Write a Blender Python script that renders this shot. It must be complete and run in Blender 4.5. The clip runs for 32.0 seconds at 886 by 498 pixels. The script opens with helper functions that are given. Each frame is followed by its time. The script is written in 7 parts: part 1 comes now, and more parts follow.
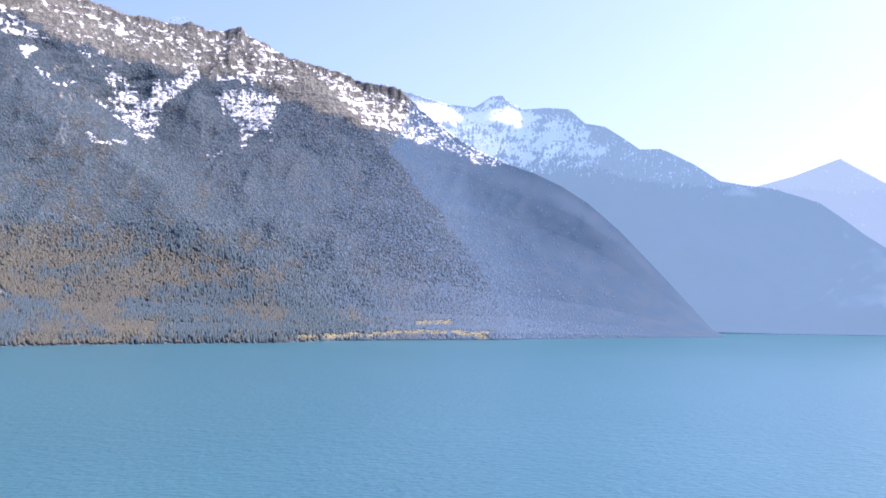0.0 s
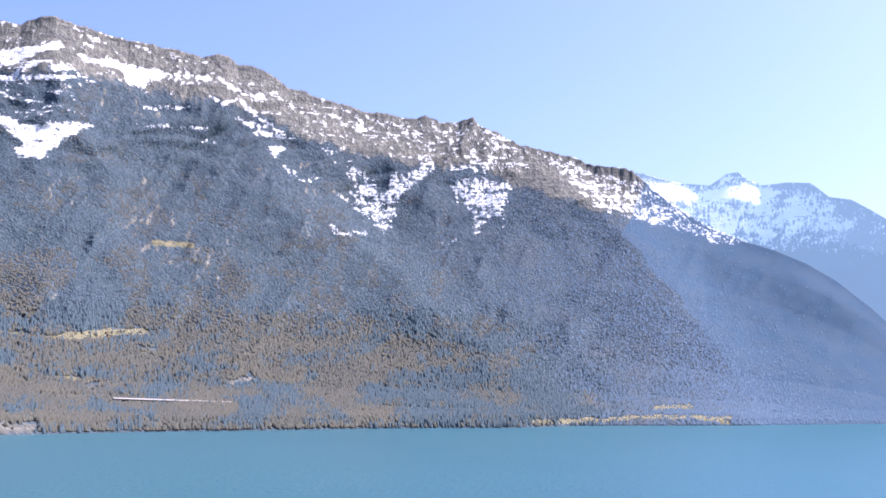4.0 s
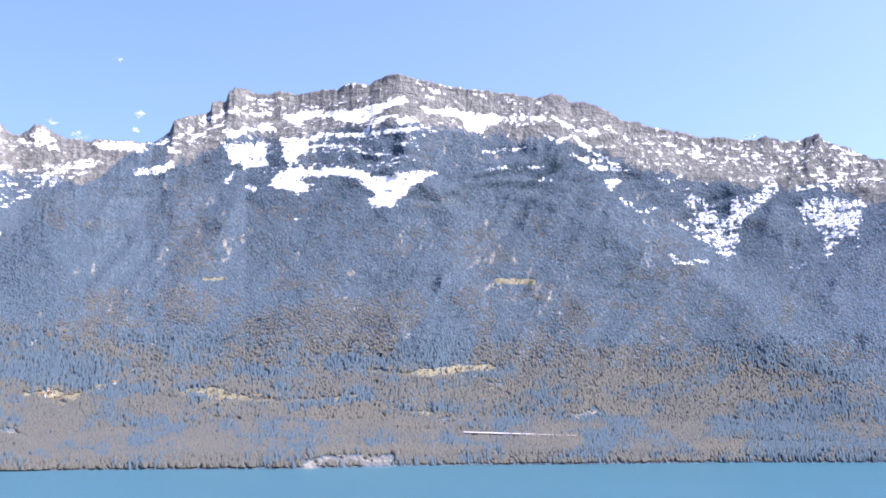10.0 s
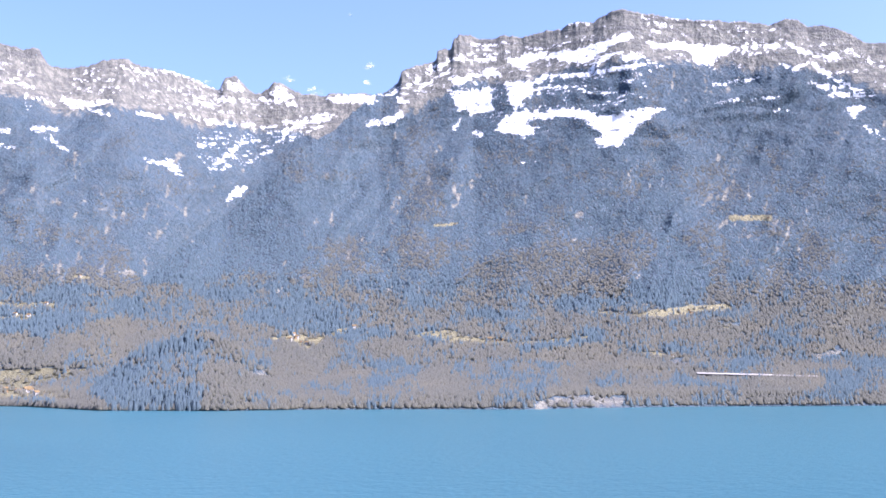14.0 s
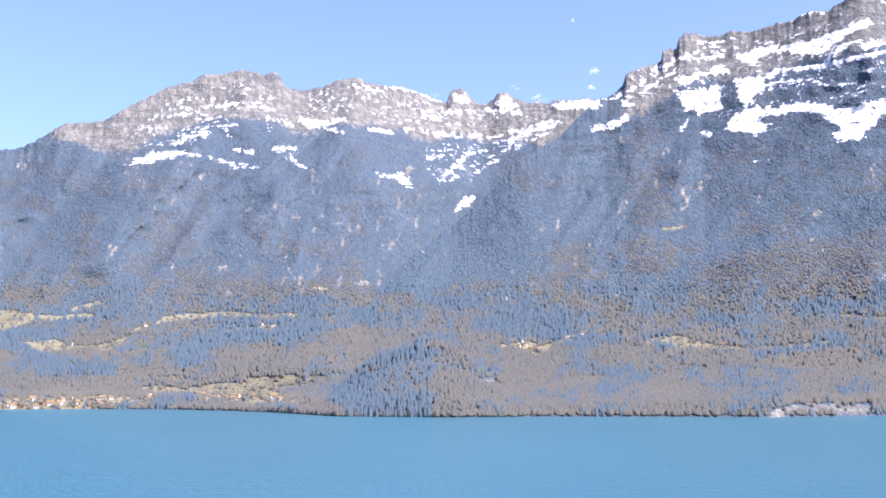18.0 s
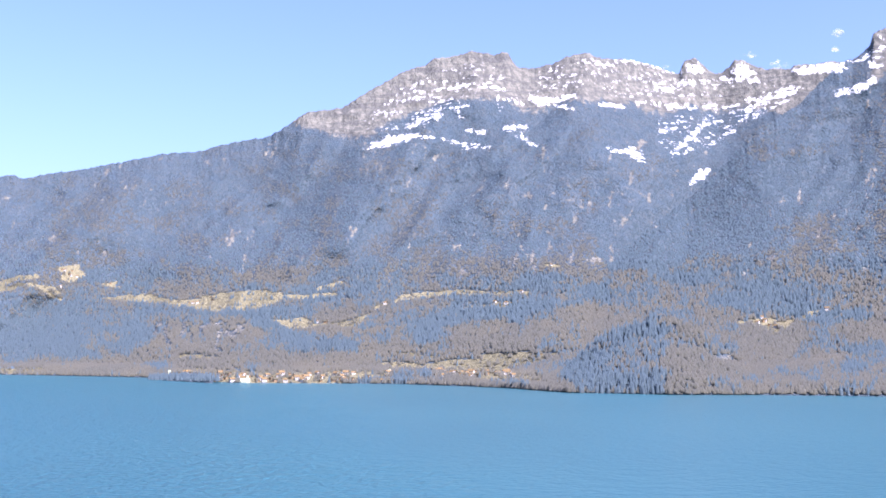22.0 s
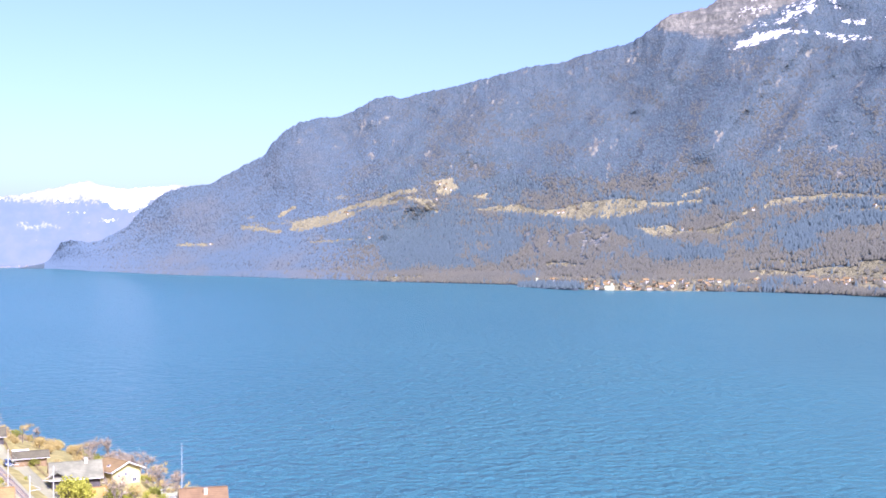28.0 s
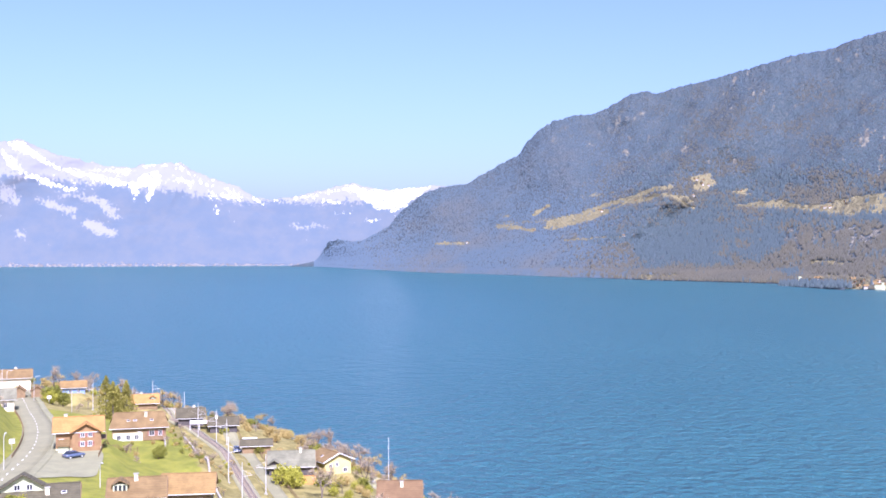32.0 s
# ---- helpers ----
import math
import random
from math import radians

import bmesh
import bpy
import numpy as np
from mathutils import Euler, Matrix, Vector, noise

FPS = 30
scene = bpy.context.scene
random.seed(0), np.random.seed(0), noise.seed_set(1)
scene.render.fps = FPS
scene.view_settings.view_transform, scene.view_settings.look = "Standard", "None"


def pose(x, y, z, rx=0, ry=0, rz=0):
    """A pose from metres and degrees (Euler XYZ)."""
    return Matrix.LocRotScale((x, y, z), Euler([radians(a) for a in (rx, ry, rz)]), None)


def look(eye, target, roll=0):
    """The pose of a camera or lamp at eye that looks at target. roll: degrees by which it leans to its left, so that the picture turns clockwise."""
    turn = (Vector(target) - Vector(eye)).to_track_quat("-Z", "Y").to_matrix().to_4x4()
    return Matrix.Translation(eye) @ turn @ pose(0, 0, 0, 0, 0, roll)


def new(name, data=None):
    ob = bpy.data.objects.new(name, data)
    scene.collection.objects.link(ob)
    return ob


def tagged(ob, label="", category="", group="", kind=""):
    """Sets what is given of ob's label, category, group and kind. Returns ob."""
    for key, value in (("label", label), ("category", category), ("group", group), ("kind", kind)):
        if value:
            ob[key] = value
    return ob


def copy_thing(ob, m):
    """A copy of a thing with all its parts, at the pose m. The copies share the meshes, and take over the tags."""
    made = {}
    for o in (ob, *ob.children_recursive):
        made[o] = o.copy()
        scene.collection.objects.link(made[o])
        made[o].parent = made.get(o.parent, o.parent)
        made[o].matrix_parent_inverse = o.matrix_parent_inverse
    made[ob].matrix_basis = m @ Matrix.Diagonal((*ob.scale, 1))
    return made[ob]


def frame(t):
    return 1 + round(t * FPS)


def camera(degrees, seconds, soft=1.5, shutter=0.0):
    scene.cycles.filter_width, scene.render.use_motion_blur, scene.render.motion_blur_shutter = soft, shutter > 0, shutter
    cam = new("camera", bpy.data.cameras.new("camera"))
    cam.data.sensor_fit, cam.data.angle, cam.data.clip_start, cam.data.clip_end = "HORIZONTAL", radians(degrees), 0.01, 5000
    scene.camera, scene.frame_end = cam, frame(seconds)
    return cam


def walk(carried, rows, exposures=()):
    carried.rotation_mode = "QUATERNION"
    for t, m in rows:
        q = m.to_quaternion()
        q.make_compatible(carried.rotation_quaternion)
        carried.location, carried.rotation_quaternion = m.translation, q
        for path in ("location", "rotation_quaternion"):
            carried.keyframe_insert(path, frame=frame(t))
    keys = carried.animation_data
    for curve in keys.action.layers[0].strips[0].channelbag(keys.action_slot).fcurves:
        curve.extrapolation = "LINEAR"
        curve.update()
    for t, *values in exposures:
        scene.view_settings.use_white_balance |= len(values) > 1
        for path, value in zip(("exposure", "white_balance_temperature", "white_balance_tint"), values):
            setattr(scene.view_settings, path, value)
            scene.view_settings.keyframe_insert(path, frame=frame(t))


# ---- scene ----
FOV = 43.83
EYE = 80.0
# seconds, x, y, z from the lookout point, yaw, pitch, roll
ROWS = [
    (0.0, -93.5, -69.4, 2.0, -0.00, 3.44, 0.85),
    (0.5, -91.5, -68.3, 1.8, 1.56, 4.26, 0.82),
    (1.0, -89.4, -67.2, 1.5, 3.14, 4.96, 0.76),
    (1.5, -87.3, -66.1, 1.2, 4.81, 5.75, 0.76),
    (2.0, -85.2, -65.0, 0.9, 6.39, 6.33, 0.77),
    (2.5, -83.1, -63.9, 0.6, 8.06, 6.76, 0.75),
    (3.0, -81.0, -62.9, 0.3, 9.55, 7.10, 0.73),
    (3.5, -78.9, -61.8, 0.0, 10.99, 7.44, 0.71),
    (5.5, -70.5, -57.7, -1.2, 16.94, 8.35, 0.66),
    (6.0, -68.3, -56.7, -1.5, 18.47, 8.69, 0.65),
    (6.5, -66.2, -55.7, -1.8, 19.96, 9.02, 0.62),
    (7.0, -64.1, -54.7, -2.0, 21.43, 9.32, 0.59),
    (7.5, -62.1, -53.6, -2.3, 22.93, 9.31, 0.57),
    (8.0, -60.0, -52.6, -2.5, 24.44, 9.30, 0.53),
    (8.5, -58.0, -51.6, -2.7, 26.11, 9.29, 0.49),
    (9.0, -56.0, -50.6, -3.0, 27.62, 9.28, 0.47),
    (9.5, -54.1, -49.6, -3.2, 29.11, 9.27, 0.43),
    (10.0, -52.2, -48.6, -3.3, 30.59, 9.27, 0.40),
    (10.5, -50.3, -47.7, -3.5, 32.08, 9.26, 0.40),
    (11.0, -48.5, -46.7, -3.6, 33.55, 8.67, 0.38),
    (11.5, -46.8, -45.8, -3.7, 35.03, 7.58, 0.36),
    (12.0, -45.1, -44.8, -3.6, 36.65, 6.40, 0.31),
    (12.5, -43.3, -43.7, -3.4, 38.15, 6.21, 0.31),
    (13.0, -41.6, -42.7, -3.2, 39.66, 6.22, 0.28),
    (13.5, -39.9, -41.6, -3.0, 41.28, 6.21, 0.25),
    (14.0, -38.2, -40.5, -2.7, 42.77, 6.19, 0.24),
    (14.5, -36.5, -39.4, -2.5, 44.26, 6.19, 0.22),
    (16.5, -29.7, -35.0, -1.8, 50.28, 6.31, 0.17),
    (17.0, -28.0, -33.9, -1.6, 51.77, 6.50, 0.11),
    (17.5, -26.3, -32.8, -1.6, 53.38, 6.50, 0.09),
    (18.0, -24.7, -31.7, -1.6, 54.87, 6.48, 0.10),
    (18.5, -23.0, -30.5, -1.6, 56.59, 6.45, 0.17),
    (19.0, -21.4, -29.4, -1.7, 58.20, 6.39, 0.23),
    (19.5, -19.8, -28.2, -1.7, 59.98, 6.34, 0.26),
    (20.0, -18.2, -27.0, -1.8, 61.58, 6.28, 0.31),
    (20.5, -16.7, -25.8, -1.8, 63.14, 5.73, 0.31),
    (21.0, -15.3, -24.6, -1.9, 64.35, 5.31, 0.27),
    (21.5, -13.9, -23.4, -1.9, 65.81, 5.27, 0.28),
    (22.0, -12.6, -22.2, -1.9, 67.17, 5.25, 0.26),
    (22.5, -11.3, -21.1, -1.9, 68.58, 5.21, 0.24),
    (23.0, -10.0, -19.9, -2.0, 70.04, 4.77, 0.19),
    (23.5, -8.9, -18.7, -2.0, 71.48, 4.32, 0.15),
    (24.0, -7.8, -17.5, -2.0, 72.95, 3.88, 0.09),
    (24.5, -6.8, -16.2, -2.0, 74.59, 3.42, 0.04),
    (25.0, -5.9, -14.9, -1.9, 76.22, 2.98, 0.01),
    (25.5, -5.0, -13.6, -1.8, 77.98, 2.53, -0.02),
    (27.5, -2.1, -8.0, -1.0, 84.70, 0.74, 0.03),
    (28.0, -1.4, -6.6, -0.7, 86.24, 0.42, -0.04),
    (28.5, -0.9, -5.1, -0.4, 87.76, 0.43, -0.07),
    (29.0, -0.5, -3.6, -0.3, 89.33, 0.43, -0.09),
    (29.5, -0.2, -1.9, -0.1, 91.02, 0.41, -0.09),
    (30.0, 0.0, 0.0, 0.0, 92.81, 0.40, -0.08),
    (30.5, 0.2, 1.9, 0.1, 94.60, 0.39, -0.08),
    (31.0, 0.3, 3.8, 0.2, 96.41, 0.37, -0.09),
    (31.5, 0.5, 5.6, 0.1, 98.00, 0.36, -0.16),
    (32.0, 0.7, 7.4, 0.2, 99.61, 0.33, -0.17),
]

def camera_pose(x, y, z, yaw, pitch, roll):
    yaw, pitch = radians(yaw), radians(pitch)
    ahead = Vector((-math.sin(yaw) * math.cos(pitch), math.cos(yaw) * math.cos(pitch), math.sin(pitch)))
    eye = Vector((x, y, z + EYE))
    return look(eye, eye + ahead * 100.0, roll)


cam = camera(FOV, 32.0, soft=1.7)
walk(cam, [(t, camera_pose(*r)) for t, *r in ROWS], [(0.0, 1.34, 5740, 34), (5.0, 1.41, 5570, 34), (9.0, 1.53, 5440, 34), (14.0, 1.63, 5450, 35), (19.0, 1.57, 5500, 36), (25.0, 1.53, 5470, 39), (28.0, 1.47, 5440, 40), (32.0, 1.17, 5410, 39)])

# ---- daylight ----
SUN_AZ, SUN_EL = 65.0, 47.0
world = bpy.data.worlds.new("sky")
scene.world = world
world.use_nodes = True
wn = world.node_tree
sky = wn.nodes.new("ShaderNodeTexSky")
sky.sky_type = "NISHITA"
sky.sun_disc = False
sky.sun_elevation, sky.sun_rotation = radians(SUN_EL), radians(SUN_AZ)
sky.altitude, sky.air_density, sky.dust_density, sky.ozone_density = 600, 1.0, 4.2, 3.4
wn.nodes["Background"].inputs["Strength"].default_value = 0.1
wn.links.new(sky.outputs[0], wn.nodes["Background"].inputs["Color"])
sun = new("sun", bpy.data.lights.new("sun", "SUN"))
sun.data.energy, sun.data.angle, sun.data.color = 4.5, radians(0.6), (1.0, 0.96, 0.83)
sun_way = Vector((math.sin(radians(SUN_AZ)) * math.cos(radians(SUN_EL)), math.cos(radians(SUN_AZ)) * math.cos(radians(SUN_EL)), math.sin(radians(SUN_EL))))
sun.matrix_world = look(sun_way * 500, (0, 0, 0))

# ---- materials ----


def material(name):
    m = bpy.data.materials.new(name)
    m.use_nodes = True
    return m, m.node_tree, m.node_tree.nodes["Principled BSDF"]


def node(tree, kind, **values):
    n = tree.nodes.new(kind)
    for key, value in values.items():
        n.inputs[key.replace("_", " ")].default_value = value
    return n


def mix_colour(tree, factor, a, b):
    n = tree.nodes.new("ShaderNodeMix")
    n.data_type = "RGBA"
    for socket, value in ((n.inputs[0], factor), (n.inputs[6], a), (n.inputs[7], b)):
        if isinstance(value, bpy.types.NodeSocket):
            tree.links.new(value, socket)
        else:
            socket.default_value = (*value, 1) if isinstance(value, tuple) else value
    return n.outputs[2]


def ramp(tree, factor, lo, hi):
    n = tree.nodes.new("ShaderNodeMapRange")
    n.interpolation_type = "SMOOTHSTEP"
    n.inputs[1].default_value, n.inputs[2].default_value = lo, hi
    tree.links.new(factor, n.inputs[0])
    return n.outputs[0]


def maths(tree, op, a, b):
    n = tree.nodes.new("ShaderNodeMath")
    n.operation = op
    for socket, value in zip(n.inputs, (a, b)):
        if isinstance(value, bpy.types.NodeSocket):
            tree.links.new(value, socket)
        else:
            socket.default_value = value
    return n.outputs[0]


def noise_out(tree, scale, detail=6.0, rough=0.6, where=None):
    n = node(tree, "ShaderNodeTexNoise", Scale=scale, Detail=detail, Roughness=rough)
    if where is None:
        where = tree.nodes.new("ShaderNodeNewGeometry").outputs["Position"]
    tree.links.new(where, n.inputs["Vector"])
    return n.outputs[0]


def bump(tree, shader, height, distance, strength=1.0):
    n = node(tree, "ShaderNodeBump", Strength=strength, Distance=distance)
    tree.links.new(height, n.inputs["Height"])
    tree.links.new(n.outputs[0], shader.inputs["Normal"])


def plain(name, a, b, scale, rough=0.85, metal=0.0, relief=0.0, random_tint=0.0):
    """A surface between two colours, mottled at two scales, with fine relief."""
    m, tree, bsdf = material(name)
    coarse, fine = noise_out(tree, scale, 4), noise_out(tree, scale * 9, 6)
    mixed = maths(tree, "ADD", maths(tree, "MULTIPLY", coarse, 0.6), maths(tree, "MULTIPLY", fine, 0.4))
    if random_tint:
        info = tree.nodes.new("ShaderNodeObjectInfo")
        mixed = maths(tree, "ADD", mixed, maths(tree, "MULTIPLY", maths(tree, "SUBTRACT", info.outputs["Random"], 0.5), random_tint))
    col = mix_colour(tree, ramp(tree, mixed, 0.36, 0.64), a, b)
    tree.links.new(col, bsdf.inputs["Base Color"])
    bsdf.inputs["Roughness"].default_value, bsdf.inputs["Metallic"].default_value = rough, metal
    if relief:
        bump(tree, bsdf, fine, relief)
    return m


def attr(tree, name):
    n = tree.nodes.new("ShaderNodeAttribute")
    n.attribute_name = name
    return n.outputs["Fac"]


def stretched(tree, x, y, z):
    """World position with its axes scaled, for layered or streaked noise."""
    n = node(tree, "ShaderNodeMapping")
    n.inputs["Scale"].default_value = (x, y, z)
    tree.links.new(tree.nodes.new("ShaderNodeNewGeometry").outputs["Position"], n.inputs["Vector"])
    return n.outputs[0]


def centred(tree, value, weight):
    return maths(tree, "MULTIPLY", maths(tree, "SUBTRACT", value, 0.5), weight)



def haze_sheen(bsdf, tint, weight):
    """A tinted sheen over twigs and needles that lifts them against the light, in place of haze."""
    bsdf.inputs["Sheen Weight"].default_value = weight
    bsdf.inputs["Sheen Roughness"].default_value = 0.6
    bsdf.inputs["Sheen Tint"].default_value = (*tint, 1)


def terrain_material(name):
    m, tree, bsdf = material(name)
    big, mid, fine = noise_out(tree, 0.004, 5), noise_out(tree, 0.02, 6, 0.65), noise_out(tree, 0.09, 6, 0.65)
    strata = noise_out(tree, 1.0, 7, 0.6, stretched(tree, 0.006, 0.006, 0.045))
    strata.node.inputs["Distortion"].default_value = 0.5
    ledge = noise_out(tree, 1.0, 5, 0.62, stretched(tree, 0.009, 0.009, 0.13))
    streak = noise_out(tree, 1.0, 6, 0.62, stretched(tree, 0.05, 0.05, 0.012))
    # ground painted in the hazed, self-shaded tone of the conifers on it
    hazed_soil = mix_colour(tree, ramp(tree, mid, 0.35, 0.65), (0.056, 0.081, 0.099), (0.076, 0.091, 0.096))
    hazed_soil = mix_colour(tree, ramp(tree, fine, 0.4, 0.7), hazed_soil, (0.056, 0.081, 0.099))
    grass = mix_colour(tree, ramp(tree, big, 0.35, 0.65), (0.162, 0.146, 0.082), (0.2, 0.176, 0.096))
    grass = mix_colour(tree, ramp(tree, fine, 0.5, 0.75), grass, (0.138, 0.135, 0.092))
    rock = mix_colour(tree, ramp(tree, streak, 0.4, 0.6), (0.108, 0.107, 0.09), (0.2, 0.19, 0.15))
    rock = mix_colour(tree, ramp(tree, maths(tree, "ADD", maths(tree, "MULTIPLY", strata, 0.5), maths(tree, "MULTIPLY", ledge, 0.5)), 0.48, 0.58), rock, (0.108, 0.106, 0.094))
    rock = mix_colour(tree, ramp(tree, fine, 0.58, 0.7), rock, (0.11, 0.113, 0.104))
    ragged = maths(tree, "ADD", centred(tree, fine, 0.8), centred(tree, mid, 0.6))
    layered = maths(tree, "ADD", maths(tree, "ADD", centred(tree, strata, 0.9), centred(tree, ledge, 1.0)), maths(tree, "ADD", centred(tree, streak, 1.7), centred(tree, fine, 1.1)))
    col = mix_colour(tree, ramp(tree, maths(tree, "ADD", attr(tree, "meadow"), maths(tree, "MULTIPLY", ragged, 0.8)), 0.42, 0.58), hazed_soil, grass)
    col = mix_colour(tree, ramp(tree, maths(tree, "ADD", attr(tree, "rock"), maths(tree, "ADD", ragged, centred(tree, streak, 0.9))), 0.42, 0.58), col, rock)
    present = ramp(tree, attr(tree, "snow"), 0.02, 0.2)
    snow = ramp(tree, maths(tree, "ADD", attr(tree, "snow"), maths(tree, "MULTIPLY", layered, present)), 0.46, 0.54)
    col = mix_colour(tree, snow, col, (0.78, 0.765, 0.73))
    tree.links.new(col, bsdf.inputs["Base Color"])
    bsdf.inputs["Roughness"].default_value = 0.9
    bsdf.inputs["Specular IOR Level"].default_value = 0.2
    rise = maths(tree, "ADD", maths(tree, "MULTIPLY", maths(tree, "ADD", mid, streak), 1.4), fine)
    bump(tree, bsdf, maths(tree, "ADD", rise, maths(tree, "MULTIPLY", strata, 0.9)), 9.0, 0.8)
    return m


def water_material():
    m, tree, bsdf = material("lake_water")
    patch = noise_out(tree, 0.0025, 3)
    col = mix_colour(tree, ramp(tree, patch, 0.3, 0.7), (0.028, 0.101, 0.124), (0.032, 0.11, 0.132))
    tree.links.new(col, bsdf.inputs["Base Color"])
    bsdf.inputs["Roughness"].default_value = 0.28
    bsdf.inputs["Specular IOR Level"].default_value = 0.42
    bsdf.inputs["IOR"].default_value = 1.33
    geo = tree.nodes.new("ShaderNodeNewGeometry")
    turn = node(tree, "ShaderNodeMapping")
    turn.inputs["Rotation"].default_value, turn.inputs["Scale"].default_value = (0, 0, radians(-12)), (1.0, 0.8, 1.0)
    tree.links.new(geo.outputs["Position"], turn.inputs["Vector"])
    fine = noise_out(tree, 0.2, 4, 0.55, turn.outputs[0])
    broad = noise_out(tree, 0.07, 3, 0.5, turn.outputs[0])
    lane = node(tree, "ShaderNodeVectorMath")
    lane.operation = "DOT_PRODUCT"
    lane.inputs[1].default_value = (-0.25, -1.0, 0.0)
    tree.links.new(geo.outputs["Position"], lane.inputs[0])
    windy = maths(tree, "ADD", ramp(tree, maths(tree, "ADD", lane.outputs["Value"], centred(tree, patch, 300.0)), -150.0, 160.0), 0.2)
    waves = maths(tree, "MULTIPLY", maths(tree, "ADD", maths(tree, "MULTIPLY", fine, 1.8), maths(tree, "MULTIPLY", broad, 1.5)), windy)
    bump(tree, bsdf, waves, 3.0, 1.0)
    return m




def hazed_range_material(name, glow, strength, dark=1.0, rag=1.0):
    """The ranges at the ends of the lake and the spur, a backdrop under snow with haze painted as blue colour and glow.
    """
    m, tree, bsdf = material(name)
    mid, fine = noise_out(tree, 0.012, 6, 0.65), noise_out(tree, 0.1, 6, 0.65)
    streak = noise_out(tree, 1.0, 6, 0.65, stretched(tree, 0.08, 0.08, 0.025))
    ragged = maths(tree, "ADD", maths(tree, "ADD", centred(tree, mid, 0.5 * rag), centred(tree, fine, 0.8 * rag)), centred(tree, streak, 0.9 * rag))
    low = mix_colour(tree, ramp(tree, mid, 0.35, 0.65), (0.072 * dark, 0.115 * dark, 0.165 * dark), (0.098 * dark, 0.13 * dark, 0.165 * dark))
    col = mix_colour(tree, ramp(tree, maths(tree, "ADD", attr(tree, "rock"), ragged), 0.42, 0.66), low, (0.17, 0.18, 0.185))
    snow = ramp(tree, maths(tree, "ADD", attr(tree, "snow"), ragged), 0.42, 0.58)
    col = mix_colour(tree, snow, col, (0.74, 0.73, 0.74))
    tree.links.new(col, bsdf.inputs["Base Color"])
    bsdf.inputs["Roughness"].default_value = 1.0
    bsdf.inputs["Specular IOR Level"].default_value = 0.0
    # even emission imitates haze; the slopes themselves give off no light
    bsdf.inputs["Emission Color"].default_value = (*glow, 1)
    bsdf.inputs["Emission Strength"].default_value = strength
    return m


FAR_HAZE = hazed_range_material("far_haze", (0.52, 0.49, 0.47), 0.15, 0.75, 1.6)
END_HAZE = hazed_range_material("lake_end_haze", (0.28, 0.44, 0.56), 0.34, 0.6)
SPUR_HAZE = hazed_range_material("spur_haze", (0.25, 0.42, 0.58), 0.11, 0.5)
PALE_HAZE = hazed_range_material("pale_far_haze", (0.5, 0.65, 0.74), 0.34)
TERRAIN = terrain_material("alpine_slope")
WATER = water_material()

# ---- the lake basin: distances beyond 2.4 km are drawn together, to keep the far ranges within 5 km ----
NEAR, REACH, FALL = 2400.0, 2500.0, 3300.0


def drawn(r):
    r = np.asarray(r, float)
    return np.where(r < NEAR, r, NEAR + REACH * (1 - np.exp(-(np.maximum(r, NEAR) - NEAR) / FALL)))


def undrawn(q):
    q = np.asarray(q, float)
    return np.where(q < NEAR, q, NEAR - FALL * np.log(np.maximum(1 - (np.maximum(q, NEAR) - NEAR) / REACH, 1e-3)))


def lake_level(q):
    return EYE * (1 - np.asarray(q, float) / undrawn(q))


def curve(points):
    """A smooth line through (position, value) pairs."""
    xs, ys = np.array(points, float)[:, 0], np.array(points, float)[:, 1]
    order = np.argsort(xs)
    xs, ys = xs[order], ys[order]
    return lambda x: np.interp(x, xs, ys)


RNG = np.random.RandomState(7)
LATTICE = RNG.rand(256, 256)


def value_noise(x, y):
    xi, yi = np.floor(x).astype(int), np.floor(y).astype(int)
    fx, fy = x - xi, y - yi
    fx, fy = fx * fx * (3 - 2 * fx), fy * fy * (3 - 2 * fy)
    a, b = LATTICE[xi % 256, yi % 256], LATTICE[(xi + 1) % 256, yi % 256]
    c, d = LATTICE[xi % 256, (yi + 1) % 256], LATTICE[(xi + 1) % 256, (yi + 1) % 256]
    return (a * (1 - fx) + b * fx) * (1 - fy) + (c * (1 - fx) + d * fx) * fy


def fractal(x, y, octaves=5, rough=0.5):
    total, weight, size = 0.0, 0.0, 1.0
    for k in range(octaves):
        total = total + size * (value_noise(x * 2 ** k + 17.3 * k, y * 2 ** k + 5.1 * k) * 2 - 1)
        weight += size
        size *= rough
    return total / weight


def ridged(x, y, octaves=5, rough=0.5):
    total, weight, size = 0.0, 0.0, 1.0
    for k in range(octaves):
        total = total + size * (1 - 2 * np.abs(value_noise(x * 2 ** k + 31.7 * k, y * 2 ** k + 11.9 * k) * 2 - 1))
        weight += size
        size *= rough
    return total / weight


def step(x, lo, hi):
    t = np.clip((x - lo) / (hi - lo), 0, 1)
    return t * t * (3 - 2 * t)


SHORE = curve([(-40, 12000), (-21, 6700), (-13, 5030), (-1.4, 3725), (7.3, 3300), (10.5, 2980), (17, 2783), (24.3, 2520), (28.7, 2427),
               (32, 2350), (37, 2205), (40, 2120), (49, 2090), (52, 2077), (55.6, 2030), (61.4, 2085), (63, 2197), (64.6, 2325), (70, 2550),
               (73, 2590), (78.3, 2636), (80.5, 2830), (82.6, 3130), (88.9, 3506), (94.7, 4215), (100.3, 5140), (102, 5700), (104, 6600),
               (106, 8240), (130, 9200)])
